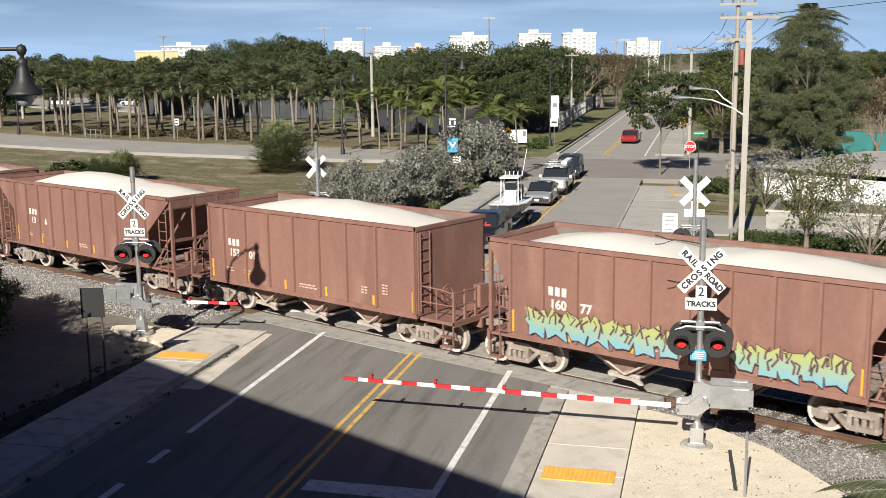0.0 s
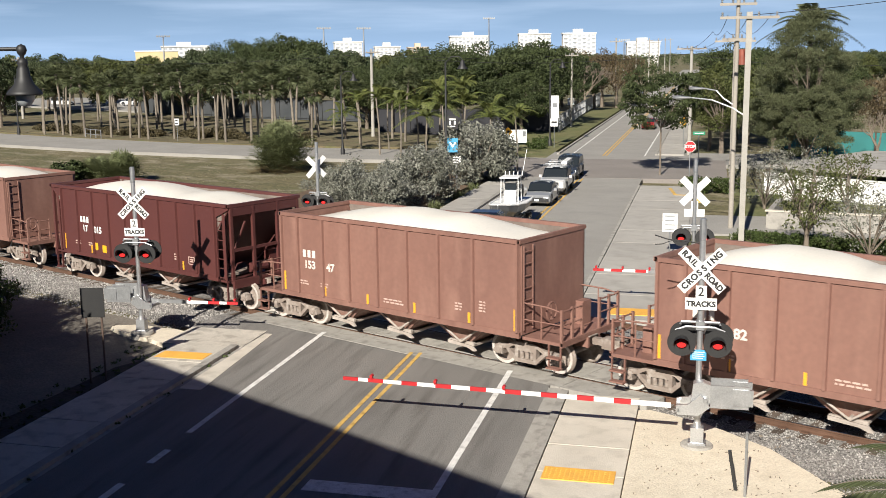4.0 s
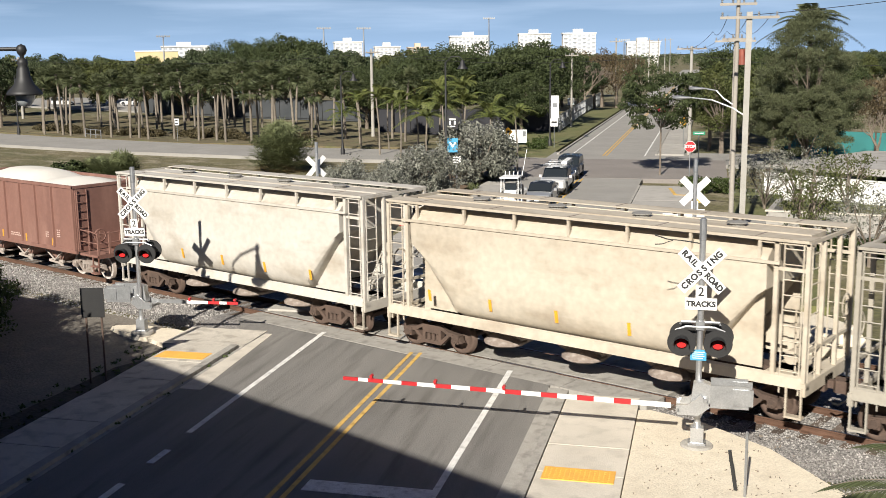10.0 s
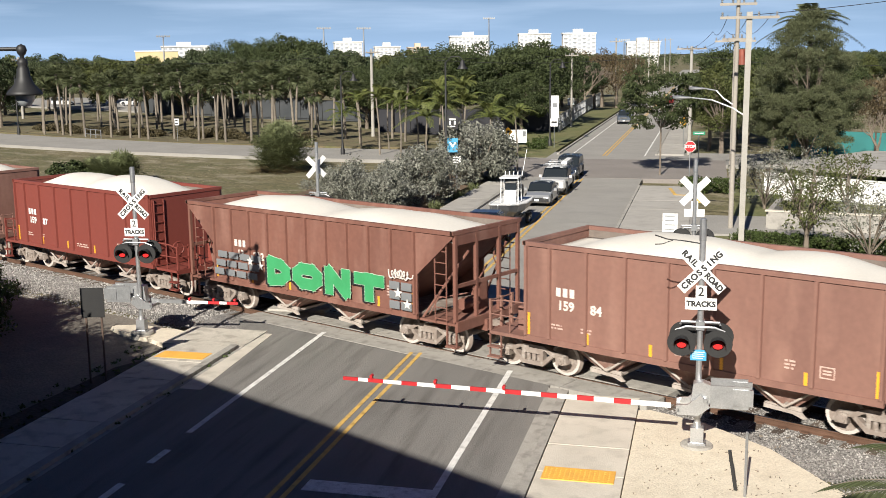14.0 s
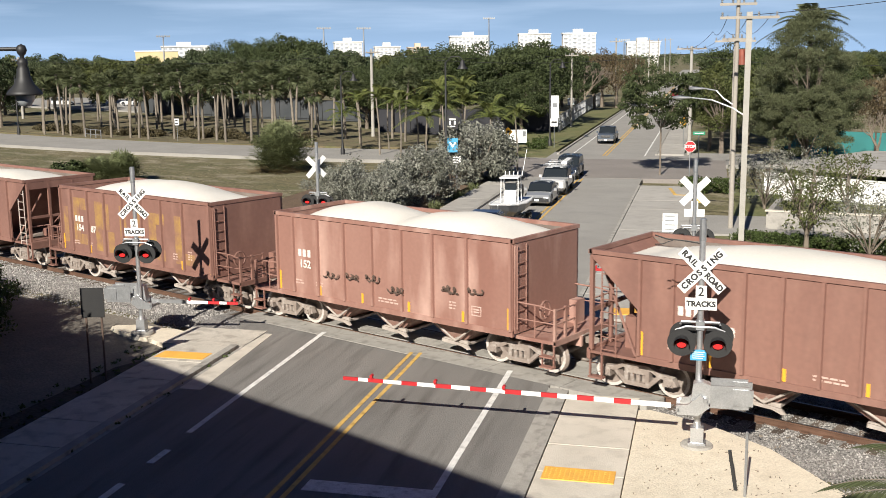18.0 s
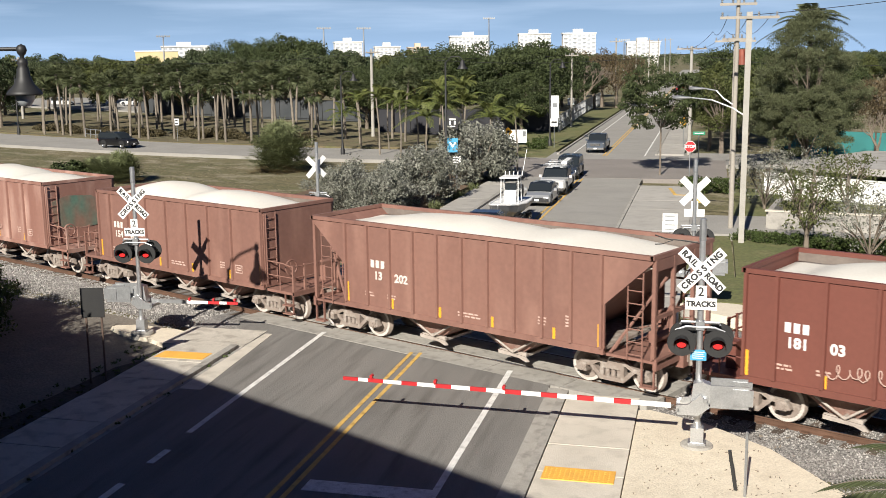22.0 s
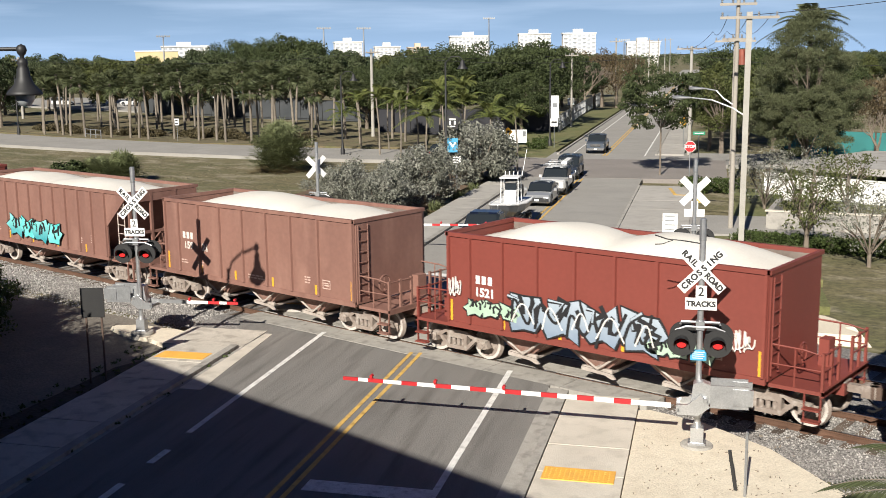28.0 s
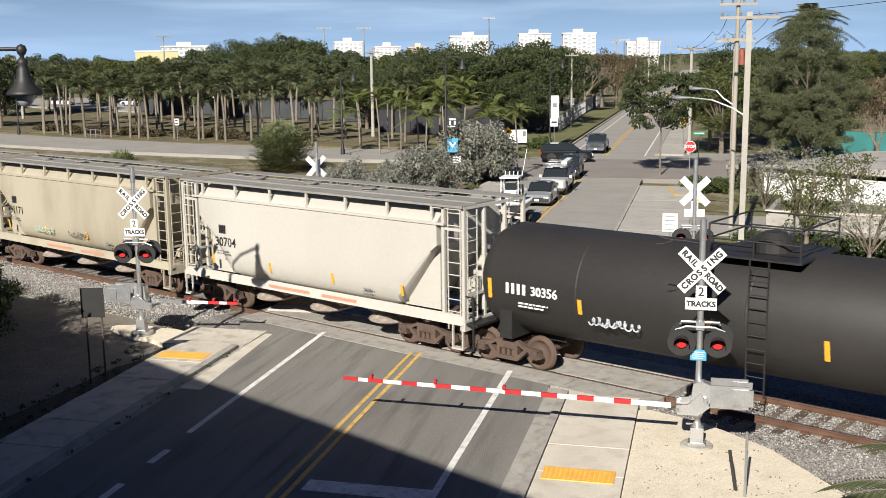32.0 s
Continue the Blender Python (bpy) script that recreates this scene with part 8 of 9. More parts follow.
# dark oaks behind the corner and along the far road
OAKS = "dark oaks beyond the side street"
for i, (x, y, sc) in enumerate(((-79, 72, 0.98), (-75.5, 77, 1.05), (-71.0, 75, 1.0), (-84, 78, 1.0), (-89, 84, 1.05), (-74, 84, 1.08), (-80, 90, 1.05), (-96, 78, 0.78), (-67.0, 70.8, 0.72), (-82, 70, 0.8), (-91, 72, 0.76), (-99, 88, 0.8))):
    plant(("oak", i % 3), "oak_tree", "dense dark green spreading oak tree", x, y, sc, 47 * i, OAKS, stretch=0.95)
rnd = random.Random(9)
BELT = "trees of the far belt"
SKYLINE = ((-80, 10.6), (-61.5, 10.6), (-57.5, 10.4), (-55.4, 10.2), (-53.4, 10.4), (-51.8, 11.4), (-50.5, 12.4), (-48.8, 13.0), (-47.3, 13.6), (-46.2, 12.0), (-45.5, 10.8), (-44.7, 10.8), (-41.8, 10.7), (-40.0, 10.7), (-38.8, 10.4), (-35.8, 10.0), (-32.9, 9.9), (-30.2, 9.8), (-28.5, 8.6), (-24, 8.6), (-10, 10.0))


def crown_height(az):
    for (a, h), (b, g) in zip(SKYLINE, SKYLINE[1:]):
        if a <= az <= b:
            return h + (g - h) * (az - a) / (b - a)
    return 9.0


def belt_tree(key, name, label, az, dist, h):
    x, y = EYE[0] + dist * math.sin(radians(az)), EYE[1] + dist * math.cos(radians(az))
    if abs((x * RW.x + y * RW.y) - RC) > 11:
        plant(key, name, label, x, y, h / 10.9, rnd.uniform(0, 360), BELT)


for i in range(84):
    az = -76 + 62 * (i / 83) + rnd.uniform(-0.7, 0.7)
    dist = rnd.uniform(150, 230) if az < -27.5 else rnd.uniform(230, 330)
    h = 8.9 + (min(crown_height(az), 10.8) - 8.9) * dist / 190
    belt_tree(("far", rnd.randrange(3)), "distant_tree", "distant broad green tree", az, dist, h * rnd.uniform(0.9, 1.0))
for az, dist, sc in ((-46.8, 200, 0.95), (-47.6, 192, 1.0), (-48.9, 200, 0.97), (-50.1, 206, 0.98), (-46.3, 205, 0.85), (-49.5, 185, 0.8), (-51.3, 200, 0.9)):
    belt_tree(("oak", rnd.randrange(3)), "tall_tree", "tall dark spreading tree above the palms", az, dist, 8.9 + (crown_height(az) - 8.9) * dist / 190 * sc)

# far woods out to the horizon: clumps too far to tell apart
rs = np.random.RandomState(4)
cs, rad = [], []
for i in range(1500):
    az, dist = radians(rs.uniform(-78, -2)), rs.uniform(330, 1500)
    x, y = EYE[0] + dist * math.sin(az), EYE[1] + dist * math.cos(az)
    if abs((x * RW.x + y * RW.y) - RC) < 10 and dist < 700:
        continue
    cs.append((x, y, rs.uniform(2.0, 5.0)))
    rad.append(rs.uniform(3.5, 5.5))
V, F = leaf_cloud(rs, cs, rad, 170, 0.5, 0.75)
tagged(link("far_woods", raw_mesh("far_woods", V, F, HAZY_LEAF)), "far green woods below the skyline", "woods", kind="stuff")

# along the far road's right side and the right-hand yard
ROADSIDE = "trees on the right of the far road"
for i, (key, x, y, sc) in enumerate(((("olive", 0), -43.0, 66.5, 0.8), (("olive", 1), -40.0, 62.5, 0.85), (("oak", 1), -42.0, 72.5, 0.85), (("olive", 2), -38.0, 69.0, 0.9), (("oak", 2), -52.0, 93.5, 0.85), (("olive", 0), -46.0, 79.0, 1.0),
                                     (("oak", 0), -50.0, 88.0, 0.95), (("far", 1), -72.0, 138.0, 0.85), (("far", 0), -66.0, 128.0, 0.9), (("oak", 2), -37.0, 78.0, 0.8), (("rusty", 0), -29.0, 76.0, 0.72), (("rusty", 0), -22.5, 73.0, 0.7), (("far", 2), -87, 175, 0.9), (("oak", 0), -57, 108, 0.85), (("far", 1), -14, 84, 0.75), (("far", 0), -102, 212, 0.95), (("far", 2), -60, 140, 1.0))):
    plant(key, "roadside_tree", "leafy green roadside tree", x, y, sc, 61 * i, ROADSIDE)
for i, (x, y, sc) in enumerate(((-99.0, 128.0, 1.0), (-93.0, 131.0, 1.0), (-88.5, 128.0, 0.95), (-106, 142, 1.05))):
    plant(("rusty", 0), "thinning_tree", "half-bare tree with rusty leaves", x, y, sc, 70 * i, "half-bare trees by the far road")
for x, y, sc in ((-24.6, 68.0, 0.72), (-27.6, 69.0, 0.75), (-21.5, 67.5, 0.7)):
    plant(("rusty", 0), "thinning_tree", "half-bare tree with rusty leaves", x, y, sc, 40 * x, "half-bare trees in the yard")
KINDS["bare", 0] = (bare_tree(3, 11), [])
for x, y, sc in ((-84.5, 112.0, 1.0), (-88.0, 120.5, 1.0), (-22.2, 54.2, 0.62), (-25.6, 58.4, 0.6)):
    plant(("bare", 0), "bare_tree", "bare grey tree with spreading limbs", x, y, sc, x * 20)
plant(("street", 0), "street_tree", "slim street tree with a light open crown", -35.9, 43.7, 0.80, 10, stretch=1.22)
for i, (key, x, y, sc) in enumerate(((("wispy", 0), -28.1, 50.6, 1.0), (("wispy", 1), -27.3, 48.6, 0.80), (("wispy", 1), -31.6, 56.5, 0.9))):
    plant(key, "wispy_tree", "tall tree with wispy drooping green foliage", x, y, sc, 80 * i, "tall trees in the right-hand yard")
plant(("royal", 0), "royal_palm", "tall palm with a feathery crown above the trees", -29.0, 52.6, 1.04, 15, category="palm tree")
for i, (key, x, y, sc) in enumerate(((("sparse", 0), -23.3, 32.0, 1.0), (("sparse", 0), -21.6, 32.6, 1.05), (("sparse", 1), -17.0, 21.6, 1.0), (("sparse", 0), -13.9, 20.4, 0.95), (("sparse", 1), -18.6, 31.5, 0.95))):
    plant(key, "small_tree", "small multi-stemmed tree with thin grey-green foliage", x, y, sc, 77 * i, "small trees by the wall")
for i in range(9):
    plant(("hedge", 0), "hedge_bush", "clipped dark green hedge bush", -19.9 + 0.9 * i, 22.2 + 0.1 * i, 0.6, 40 * i, "hedge along the low wall", category="hedge")
for i, (x, y) in enumerate(((-30.4, 38.4), (-28.9, 39.2), (-33.6, 62.0), (-55.5, 57.0), (-58.0, 61.5), (-62.0, 63.0))):
    plant(("hedge", 0), "low_shrub", "low rounded green shrub", x, y, 0.8, 50 * i, category="shrub")

# leafy trees beside the garage; their shade lies on the pavement
for i, (x, y, sc) in enumerate(((-28.8, -15.6, 0.62), (-25.8, -16.6, 0.68), (-32.4, -14.4, 0.66), (-36.5, -15.0, 0.7))):
    plant(("oak", i % 3), "shade_tree", "leafy tree beside the garage shading the pavement", x, y, sc, 70 * i, "trees beside the garage")

# dark shrubs in the shade beside the sandy strip, and the frond tips by the camera
for i, (x, y, sc) in enumerate(((-35.2, -7.0, 0.75), (-33.0, -8.4, 0.85), (-31.0, -10.0, 0.95), (-36.0, -9.0, 1.05), (-28.4, -12.2, 1.0), (-26.0, -13.9, 0.95), (-29.5, -13.6, 1.1))):
    plant(("nearbush", 0), "dark_shrub", "dark green shrub in the building's shade", x, y, sc, 66 * i, "dark shrubs by the pavement", category="shrub")


def near_palm(x, y, z):
    """Young palm under the parapet; only its frond tips reach into view."""
    t = thing("young_palm", "young green palm below the garage parapet", "palm tree", pose(x, y, GROUND))
    h = z - GROUND
    part("trunk", deck_bm(lambda b: pipe(b, [(0, 0, -0.1), (0.05, 0, h * 0.5), (0, 0, h)], 0.12, 9, 0.09)), PALM_TRUNK, t)
    for turn, L, rise in ((150, 1.55, 0.75), (172, 1.45, 0.62), (128, 1.35, 0.8), (200, 1.2, 0.8), (250, 1.5, 0.8), (300, 1.5, 0.7), (10, 1.5, 0.7), (60, 1.5, 0.8)):
        V, F = [], []
        sp = [Vector((L * k / 16, 0, h + rise * L * (k / 16) - 0.62 * L * (k / 16) ** 2)) for k in range(17)]
        for k in range(1, 17):
            for s in (-1, 1):
                for o in (0, 0.33, 0.66):
                    p = sp[k - 1].lerp(sp[k], o)
                    ll = 0.40 * (1.1 - abs(k / 16 - 0.4))
                    tip = p + Vector((0.45 * ll, s * 0.8 * ll, -0.25 * ll))
                    b = len(V)
                    V += [tuple(p), tuple(p.lerp(tip, 0.3) + Vector((0.012, 0, 0))), tuple(tip), tuple(p.lerp(tip, 0.3) - Vector((0.012, 0, 0)))]
                    F.append((b, b + 1, b + 2, b + 3))
        f = part("frond", deck_bm(lambda b: pipe(b, sp, 0.014, 5, 0.004)), PALM_TRUNK, t, m=pose(0, 0, 0, 0, 0, turn))
        link("leaflets", raw_mesh("leaflets", V, F, PALM_LEAF), f)


near_palm(-1.31, -16.35, 5.12)

# rough grass on the field: thin blades in tufts
rs = np.random.RandomState(21)
cs = []
while len(cs) < 2600:
    x, y = rs.uniform(-105, -33), rs.uniform(8.5, 34)
    b = x * RW.x + y * RW.y - RC
    if b > -8 or (x > -54 and y > 12 + 0 and b > -16):
        continue
    cs.append((x, y, GROUND + 0.05))
V, F = leaf_cloud(rs, cs, [0.45] * len(cs), 9, 0.075, 0.1)
V[:, 2] = GROUND + 0.02 + np.abs(V[:, 2] - GROUND) * 0.25
tagged(link("field_grass", raw_mesh("field_grass", V, F, leaf_mat("bleached_grass_blades", (0.30, 0.26, 0.18), (0.22, 0.19, 0.12)))), "dry straw-coloured rough grass", "grass", kind="stuff")
cs = []
for _ in range(160):
    a, b = rs.uniform(-6, 6.5), rs.choice([-7.45, -5.5, -7.9, -8.6]) + rs.normal() * 0.12
    p = rp(a, b, 0.02 if b > -6 else -0.12)
    cs.append((p.x, p.y, p.z))
V, F = leaf_cloud(rs, cs, [0.10] * len(cs), 7, 0.06, 0.5)
tagged(link("kerb_weeds", raw_mesh("kerb_weeds", V, F, HEDGE_LEAF)), "small weeds along the kerb and pavement", "weeds", kind="stuff")
# dry leaves and bits of bark on the shell ground
cs = [tuple(rp(rs.uniform(-6, 2), rs.uniform(6.8, 10.5), 0.028)) for _ in range(170)]
V, F = leaf_cloud(rs, cs, [0.10] * len(cs), 2, 0.032, 0.02)
tagged(link("leaf_litter", raw_mesh("leaf_litter", V, F, TRUNK)), "dark dry leaves scattered on the shell ground", "leaf litter", kind="stuff")


# ---- far buildings, walls and fences ----
TOWER = mat("white_tower_render", (0.78, 0.77, 0.74), (0.70, 0.69, 0.66), 0.05, 0.7, grain=0.03)
TOWER_TAN = mat("tan_tower_render", (0.55, 0.46, 0.36), (0.48, 0.40, 0.32), 0.05, 0.7, grain=0.03)
PANE = mat("far_window_glass", (0.34, 0.37, 0.40), (0.42, 0.44, 0.46), 0.1, 0.3)
YELLOW_WALL = mat("pale_yellow_render", (0.62, 0.50, 0.28), (0.56, 0.45, 0.26), 0.06, 0.8)
TEAL = mat("teal_screen", (0.035, 0.195, 0.19), (0.028, 0.155, 0.15), 0.5, 0.8)
DARK_SCREEN = mat("dark_windscreen_mesh", (0.022, 0.023, 0.028), (0.03, 0.03, 0.035), 0.6, 0.9)


def tower(px_az, dist, w, h0, h1, floors, cols, material, label, roof=True, depth=22):
    """A distant block with recessed window bays on every storey."""
    x, y = EYE[0] + dist * math.sin(radians(px_az)), EYE[1] + dist * math.cos(radians(px_az))
    t = thing("apartment_tower", label, "building", pose(x, y, GROUND, 0, 0, -px_az + 4), "towers on the skyline")
    part("wall", deck_bm(lambda b: box(b, -w / 2, w / 2, 0, depth, 0, h1)), material, t)
    if roof:
        part("roof", deck_bm(lambda b: (box(b, -w / 2 - 0.6, w / 2 + 0.6, -0.8, depth + 0.6, h1, h1 + 1.0), box(b, -w * 0.18, w * 0.12, 4, 12, h1 + 1.0, h1 + 4.0))), material, t)
    fw, fh = w / cols, (h1 - h0) / floors
    me = shared(("window", round(fw, 2), round(fh, 2)), lambda b: box(b, fw * 0.18, fw * 0.82, -0.25, 0.02, fh * 0.22, fh * 0.78), PANE)
    sl = shared(("balcony", round(fw, 2)), lambda b: box(b, fw * 0.06, fw * 0.94, -1.0, 0.0, -0.1, 0.9), material)
    for i in range(floors):
        for j in range(cols):
            link("window", me, t, pose(-w / 2 + fw * j, 0, h0 + fh * i))
            if j % 2 == 0:
                link("balcony", sl, t, pose(-w / 2 + fw * j, 0, h0 + fh * i))
    return t


def az_of(px):
    d = Vector(AIM) - Vector(EYE)
    return math.degrees(math.atan2(d.x, d.y)) + math.degrees(math.atan((px - 784) / 1889.0) / math.cos(radians(10.3)))


for a, b, top, fl, cols, material, label in ((603, 651, 72, 4, 6, TOWER, "white flat-roofed block on the skyline"), (672, 716, 80, 2, 6, TOWER, "low white block on the skyline"), (729, 764, 81, 2, 5, TOWER_TAN, "tan block with a tiled roof on the skyline"),
                                             (800, 868, 62, 6, 10, TOWER, "long white apartment tower on the skyline"), (918, 973, 58, 6, 7, TOWER, "white apartment tower on the skyline"), (993, 1050, 57, 6, 7, TOWER, "white apartment tower on the skyline"), (1103, 1160, 72, 4, 7, TOWER, "white block beyond the end of the road"),
                                             (310, 388, 80, 3, 9, TOWER, "white block behind the far trees")):
    dist = 900.0
    w = (b - a) / 1889.0 * dist * 0.98
    h1 = 8.9 + (102.5 - 0.0127 * a - top) / 1889.0 * dist
    tower(az_of((a + b) / 2), dist, w, max(3.0, h1 - 3.2 * fl), h1, fl, cols, material, label)
x, y = EYE[0] + 420 * math.sin(radians(az_of(300))), EYE[1] + 420 * math.cos(radians(az_of(300)))
t = thing("warehouse", "pale yellow flat building behind the palms", "building", pose(x, y, GROUND, 0, 0, -az_of(300)))
part("wall", deck_bm(lambda b: box(b, -8.0, 7.5, 0, 20, 0, 11.4)), YELLOW_WALL, t)
part("roof", deck_bm(lambda b: box(b, -8.3, 7.8, -0.3, 20.3, 11.4, 11.8)), TOWER, t)


def mast_light(px, top_y, dist, label):
    a = az_of(px)
    x, y = EYE[0] + dist * math.sin(radians(a)), EYE[1] + dist * math.cos(radians(a))
    h = 8.9 + (105.5 - 0.0127 * px - top_y) / 1889.0 * dist
    t = thing("floodlight_mast", label, "floodlight", pose(x, y, GROUND, 0, 0, -a), "floodlight masts")
    part("pole", deck_bm(lambda b: tube(b, (0, 0, 0), (0, 0, h), 0.3, 0.16, 8)), GALV, t)
    part("bar", deck_bm(lambda b: box(b, -1.9, 1.9, -0.1, 0.1, h - 0.2, h)), GALV, t)
    for k in range(6):
        part("floodlight", deck_bm(lambda b: box(b, -1.8 + 0.68 * k, -1.45 + 0.68 * k, -0.3, 0.1, h - 0.35, h + 0.25)), GALV, t)


mast_light(585, 50, 300, "tall grey floodlight mast over the trees")
mast_light(653, 50, 300, "tall grey floodlight mast over the trees")
mast_light(867, 33, 350, "tall grey floodlight mast over the trees")
mast_light(311, 65, 320, "tall grey floodlight mast over the trees")
mast_light(1098, 70, 400, "tall grey floodlight mast over the trees")

# dark screened fence on the corner, and the rail fence along the lawn
def fence(name, label, pts, h, every, screen=None, rails=(0.1, 0.95), material=BLACK, slats=0):
    t = thing(name, label, "fence")
    for (x0, y0), (x1, y1) in zip(pts, pts[1:]):
        a, b = Vector((x0, y0, GROUND)), Vector((x1, y1, GROUND))
        L = (b - a).length
        m = Matrix.Translation(a) @ Matrix.Rotation(math.atan2(y1 - y0, x1 - x0), 4, "Z")
        n = max(1, int(L / every))
        me = shared(("fence_post", h, material.name), lambda q: tube(q, (0, 0, 0), (0, 0, h), 0.045, n=6), material)
        for k in range(n + 1):
            link("post", me, t, m @ Matrix.Translation((L * k / n, 0, 0)))
        for f in rails:
            part("rail", deck_bm(lambda q: box(q, 0, L, -0.025, 0.025, h * f - 0.03, h * f + 0.03)), material, t, m=m)
        if screen:
            part("screen", deck_bm(lambda q: box(q, 0, L, 0.03, 0.045, 0.08, h * 0.96)), screen, t, "dark mesh screen", m=m)
        if slats:
            me2 = shared(("slat", h, material.name), lambda q: box(q, -0.02, 0.02, -0.02, 0.02, h * rails[0], h * rails[-1]), material)
            ns = min(120, int(L / slats))
            for k in range(ns):
                link("slat", me2, t, m @ Matrix.Translation((L * (k + 0.5) / ns, 0, 0)))
    return t


fence("screened_fence", "tall fence with a dark mesh screen", [(-84.0, 66.5), (-76.0, 68.5), (-69.5, 73.0), (-66.4, 76.5)], 3.0, 3.0, DARK_SCREEN)
fence("rail_fence", "grey metal picket fence along the lawn", [(-65.8, 76.4), (-80.0, 103.5), (-98.0, 139.0)], 2.2, 2.6, None, (0.12, 0.55, 0.95), GALV, 0.45)
fence("court_fence", "grey screened fence behind the palms", [(-152, 82), (-120, 80), (-96, 82)], 3.0, 4.0, mat("grey_screen", (0.06, 0.065, 0.07), (0.04, 0.045, 0.05), 0.3, 0.9))
fence("stair_rail", "pale metal hand rail by the street", [(-108.2, 43.9), (-104.4, 43.4)], 1.2, 1.2, None, (0.5, 0.95), GALV)

# lawns and verges
def lawn(name, pts, material=LAWN, z=-0.02, label="mown green lawn strip"):
    bm = bmesh.new()
    slab(bm, pts, GROUND - 0.1, z)
    struct(name, fix(bm), material, label=label, category="lawn")


lawn("lawn_corner", [rp(67, -5.0), rp(67, -14), rp(80, -16), rp(150, -9), rp(150, -5.0)])
lawn("lawn_right", [rp(20, 9.3), rp(20, 12.5), rp(48, 12.5), rp(48, 9.5)])
lawn("lawn_island", [(-31.5, 36.9), (-29.6, 37.5), (-28.4, 34.6), (-29.7, 34.1)], z=0.06, label="small grass island with a yellow kerb")
bm = bmesh.new()
slab(bm, [(-31.55, 36.65), (-29.75, 33.85), (-28.2, 34.35), (-28.3, 34.55), (-29.65, 34.08), (-31.4, 36.75)], -0.4, 0.10)
struct("kerb_island", fix(bm), YELLOW_LINE, label="yellow painted kerb of the grass island", category="kerb")
lawn("lawn_pole", [rp(15.5, 7.4), rp(15.5, 12.3), rp(19.9, 12.3), rp(19.9, 9.25), rp(29.5, 9.25), rp(29.5, 7.4)], z=-0.03)
lawn("lawn_palms", [(-140, 43.5), (-108, 42.8), (-92, 44.8), (-74, 49.8), (-66, 53.5), (-76, 66), (-140, 78)], PALM_FLOOR, -0.10, "dry tan grass and brown litter under the palms")
lawn("lawn_bank", [(-190, 48), (-122, 44.2), (-112, 50), (-118, 66), (-190, 72)], PALM_FLOOR, -0.06, "sunny dry grass bank behind the street")
lawn("yard_right", [(-16, 24), (10, 34), (4, 52), (-24, 38), (-21, 31)], LAWN, -0.06, "shaded grass yard behind the wall")
# litter coloured near black, so the deep shade sits in its colour
lawn("shade_bed", [rp(-16, -7.4), rp(6.0, -7.4), rp(4.4, -8.2), rp(-1.0, -8.6), rp(-5.0, -9.2), rp(-16, -13)], mat("shade_darkened_litter", (0.030, 0.026, 0.02), (0.05, 0.042, 0.03), 0.8, 0.95, bump=0.05, fine=9, grain=0.4), -0.13, "dark leaf litter beside the pavement")
lawn("mulch_shrubs", [(-47, 14), (-38.0, 12.0), (-36.6, 15.0), (-45.2, 35.0), (-53.0, 38.5), (-54, 30)], MULCH, -0.15, "dark mulch under the shrubs")
for nm, a0, a1, b0, b1, lab in (("pavement_far_left", 11.2, 49, -6.4, -4.55, "pale concrete pavement beyond the crossing"), ("pavement_far_right", 12, 48, 3.97, 7.3, "pale concrete pavement with pavers beyond the crossing"),
                                ("pavement_far_road", 70, 220, 4.02, 6.2, "pale concrete pavement along the far road")):
    pavement(nm, a0, a1, b0, b1, 3.6 if a1 < 60 else 5.0, lab, CONCRETE_PLAIN)
for a0, a1, b0, b1 in ((11.2, 49, -4.55, -4.3), (12, 48, 3.8, 3.95), (70, 300, -4.5, -4.3), (70, 300, 3.8, 4.0)):
    kerb("kerb_far", a0, a1, b0, b1)
road_slab("tactile_far_right", 12.6, 13.5, 5.1, 6.9, 0.0, 0.09, TACTILE, "yellow tactile strip beyond the crossing", "paving")
road_slab("tactile_far_left", 12.0, 12.9, -6.3, -4.8, 0.0, 0.09, TACTILE, "yellow tactile strip beyond the crossing", "paving")
road_slab("side_drive", 30, 36, 7.3, 22, -0.5, -0.01, ASPHALT_PALE, "pale asphalt side drive", "road")

# walls and sheds of the right-hand yard
t = thing("low_wall", "low pale concrete block wall", "wall", pose(-20.5, 25.8, GROUND, 0, 0, 16))
# the faces' shade is put into a greyer concrete than the coping
part("wall", deck_bm(lambda b: box(b, 0, 7.5, -0.12, 0.12, 0, 1.15)), CONCRETE_GREY, t)
part("return_wall", deck_bm(lambda b: box(b, -0.12, 0.12, 0.12, 5.5, 0, 1.15)), CONCRETE_GREY, t)
part("coping", deck_bm(lambda b: box(b, -0.16, 7.54, -0.16, 0.16, 1.15, 1.22)), CONCRETE, t)
t = thing("white_wall", "bright white rendered garden wall", "wall", pose(-22.6, 37.9, GROUND, 0, 0, -9))
part("wall", deck_bm(lambda b: box(b, -3.4, 26, -0.15, 0.15, 0, 1.52)), WHITE, t)
part("coping", deck_bm(lambda b: box(b, -3.45, 26.05, -0.2, 0.2, 1.52, 1.58)), TOWER, t)
t = thing("open_shed", "low flat grey roof on dark posts", "shed", pose(-25.2, 41.0, GROUND, 0, 0, -9))
part("roof", deck_bm(lambda b: (prism(b, [(-0.6, 1.95), (0, 1.85), (26, 1.85), (26, 2.1), (6, 2.25), (0, 2.1)], "y", -2.6, 9.5), fix(b))), mat("pale_flat_roofing", (0.40, 0.385, 0.36), (0.31, 0.295, 0.275), 0.5, 0.9, fine=8, dirt=(0.24, 0.225, 0.20)), t, "weathered grey flat roof")
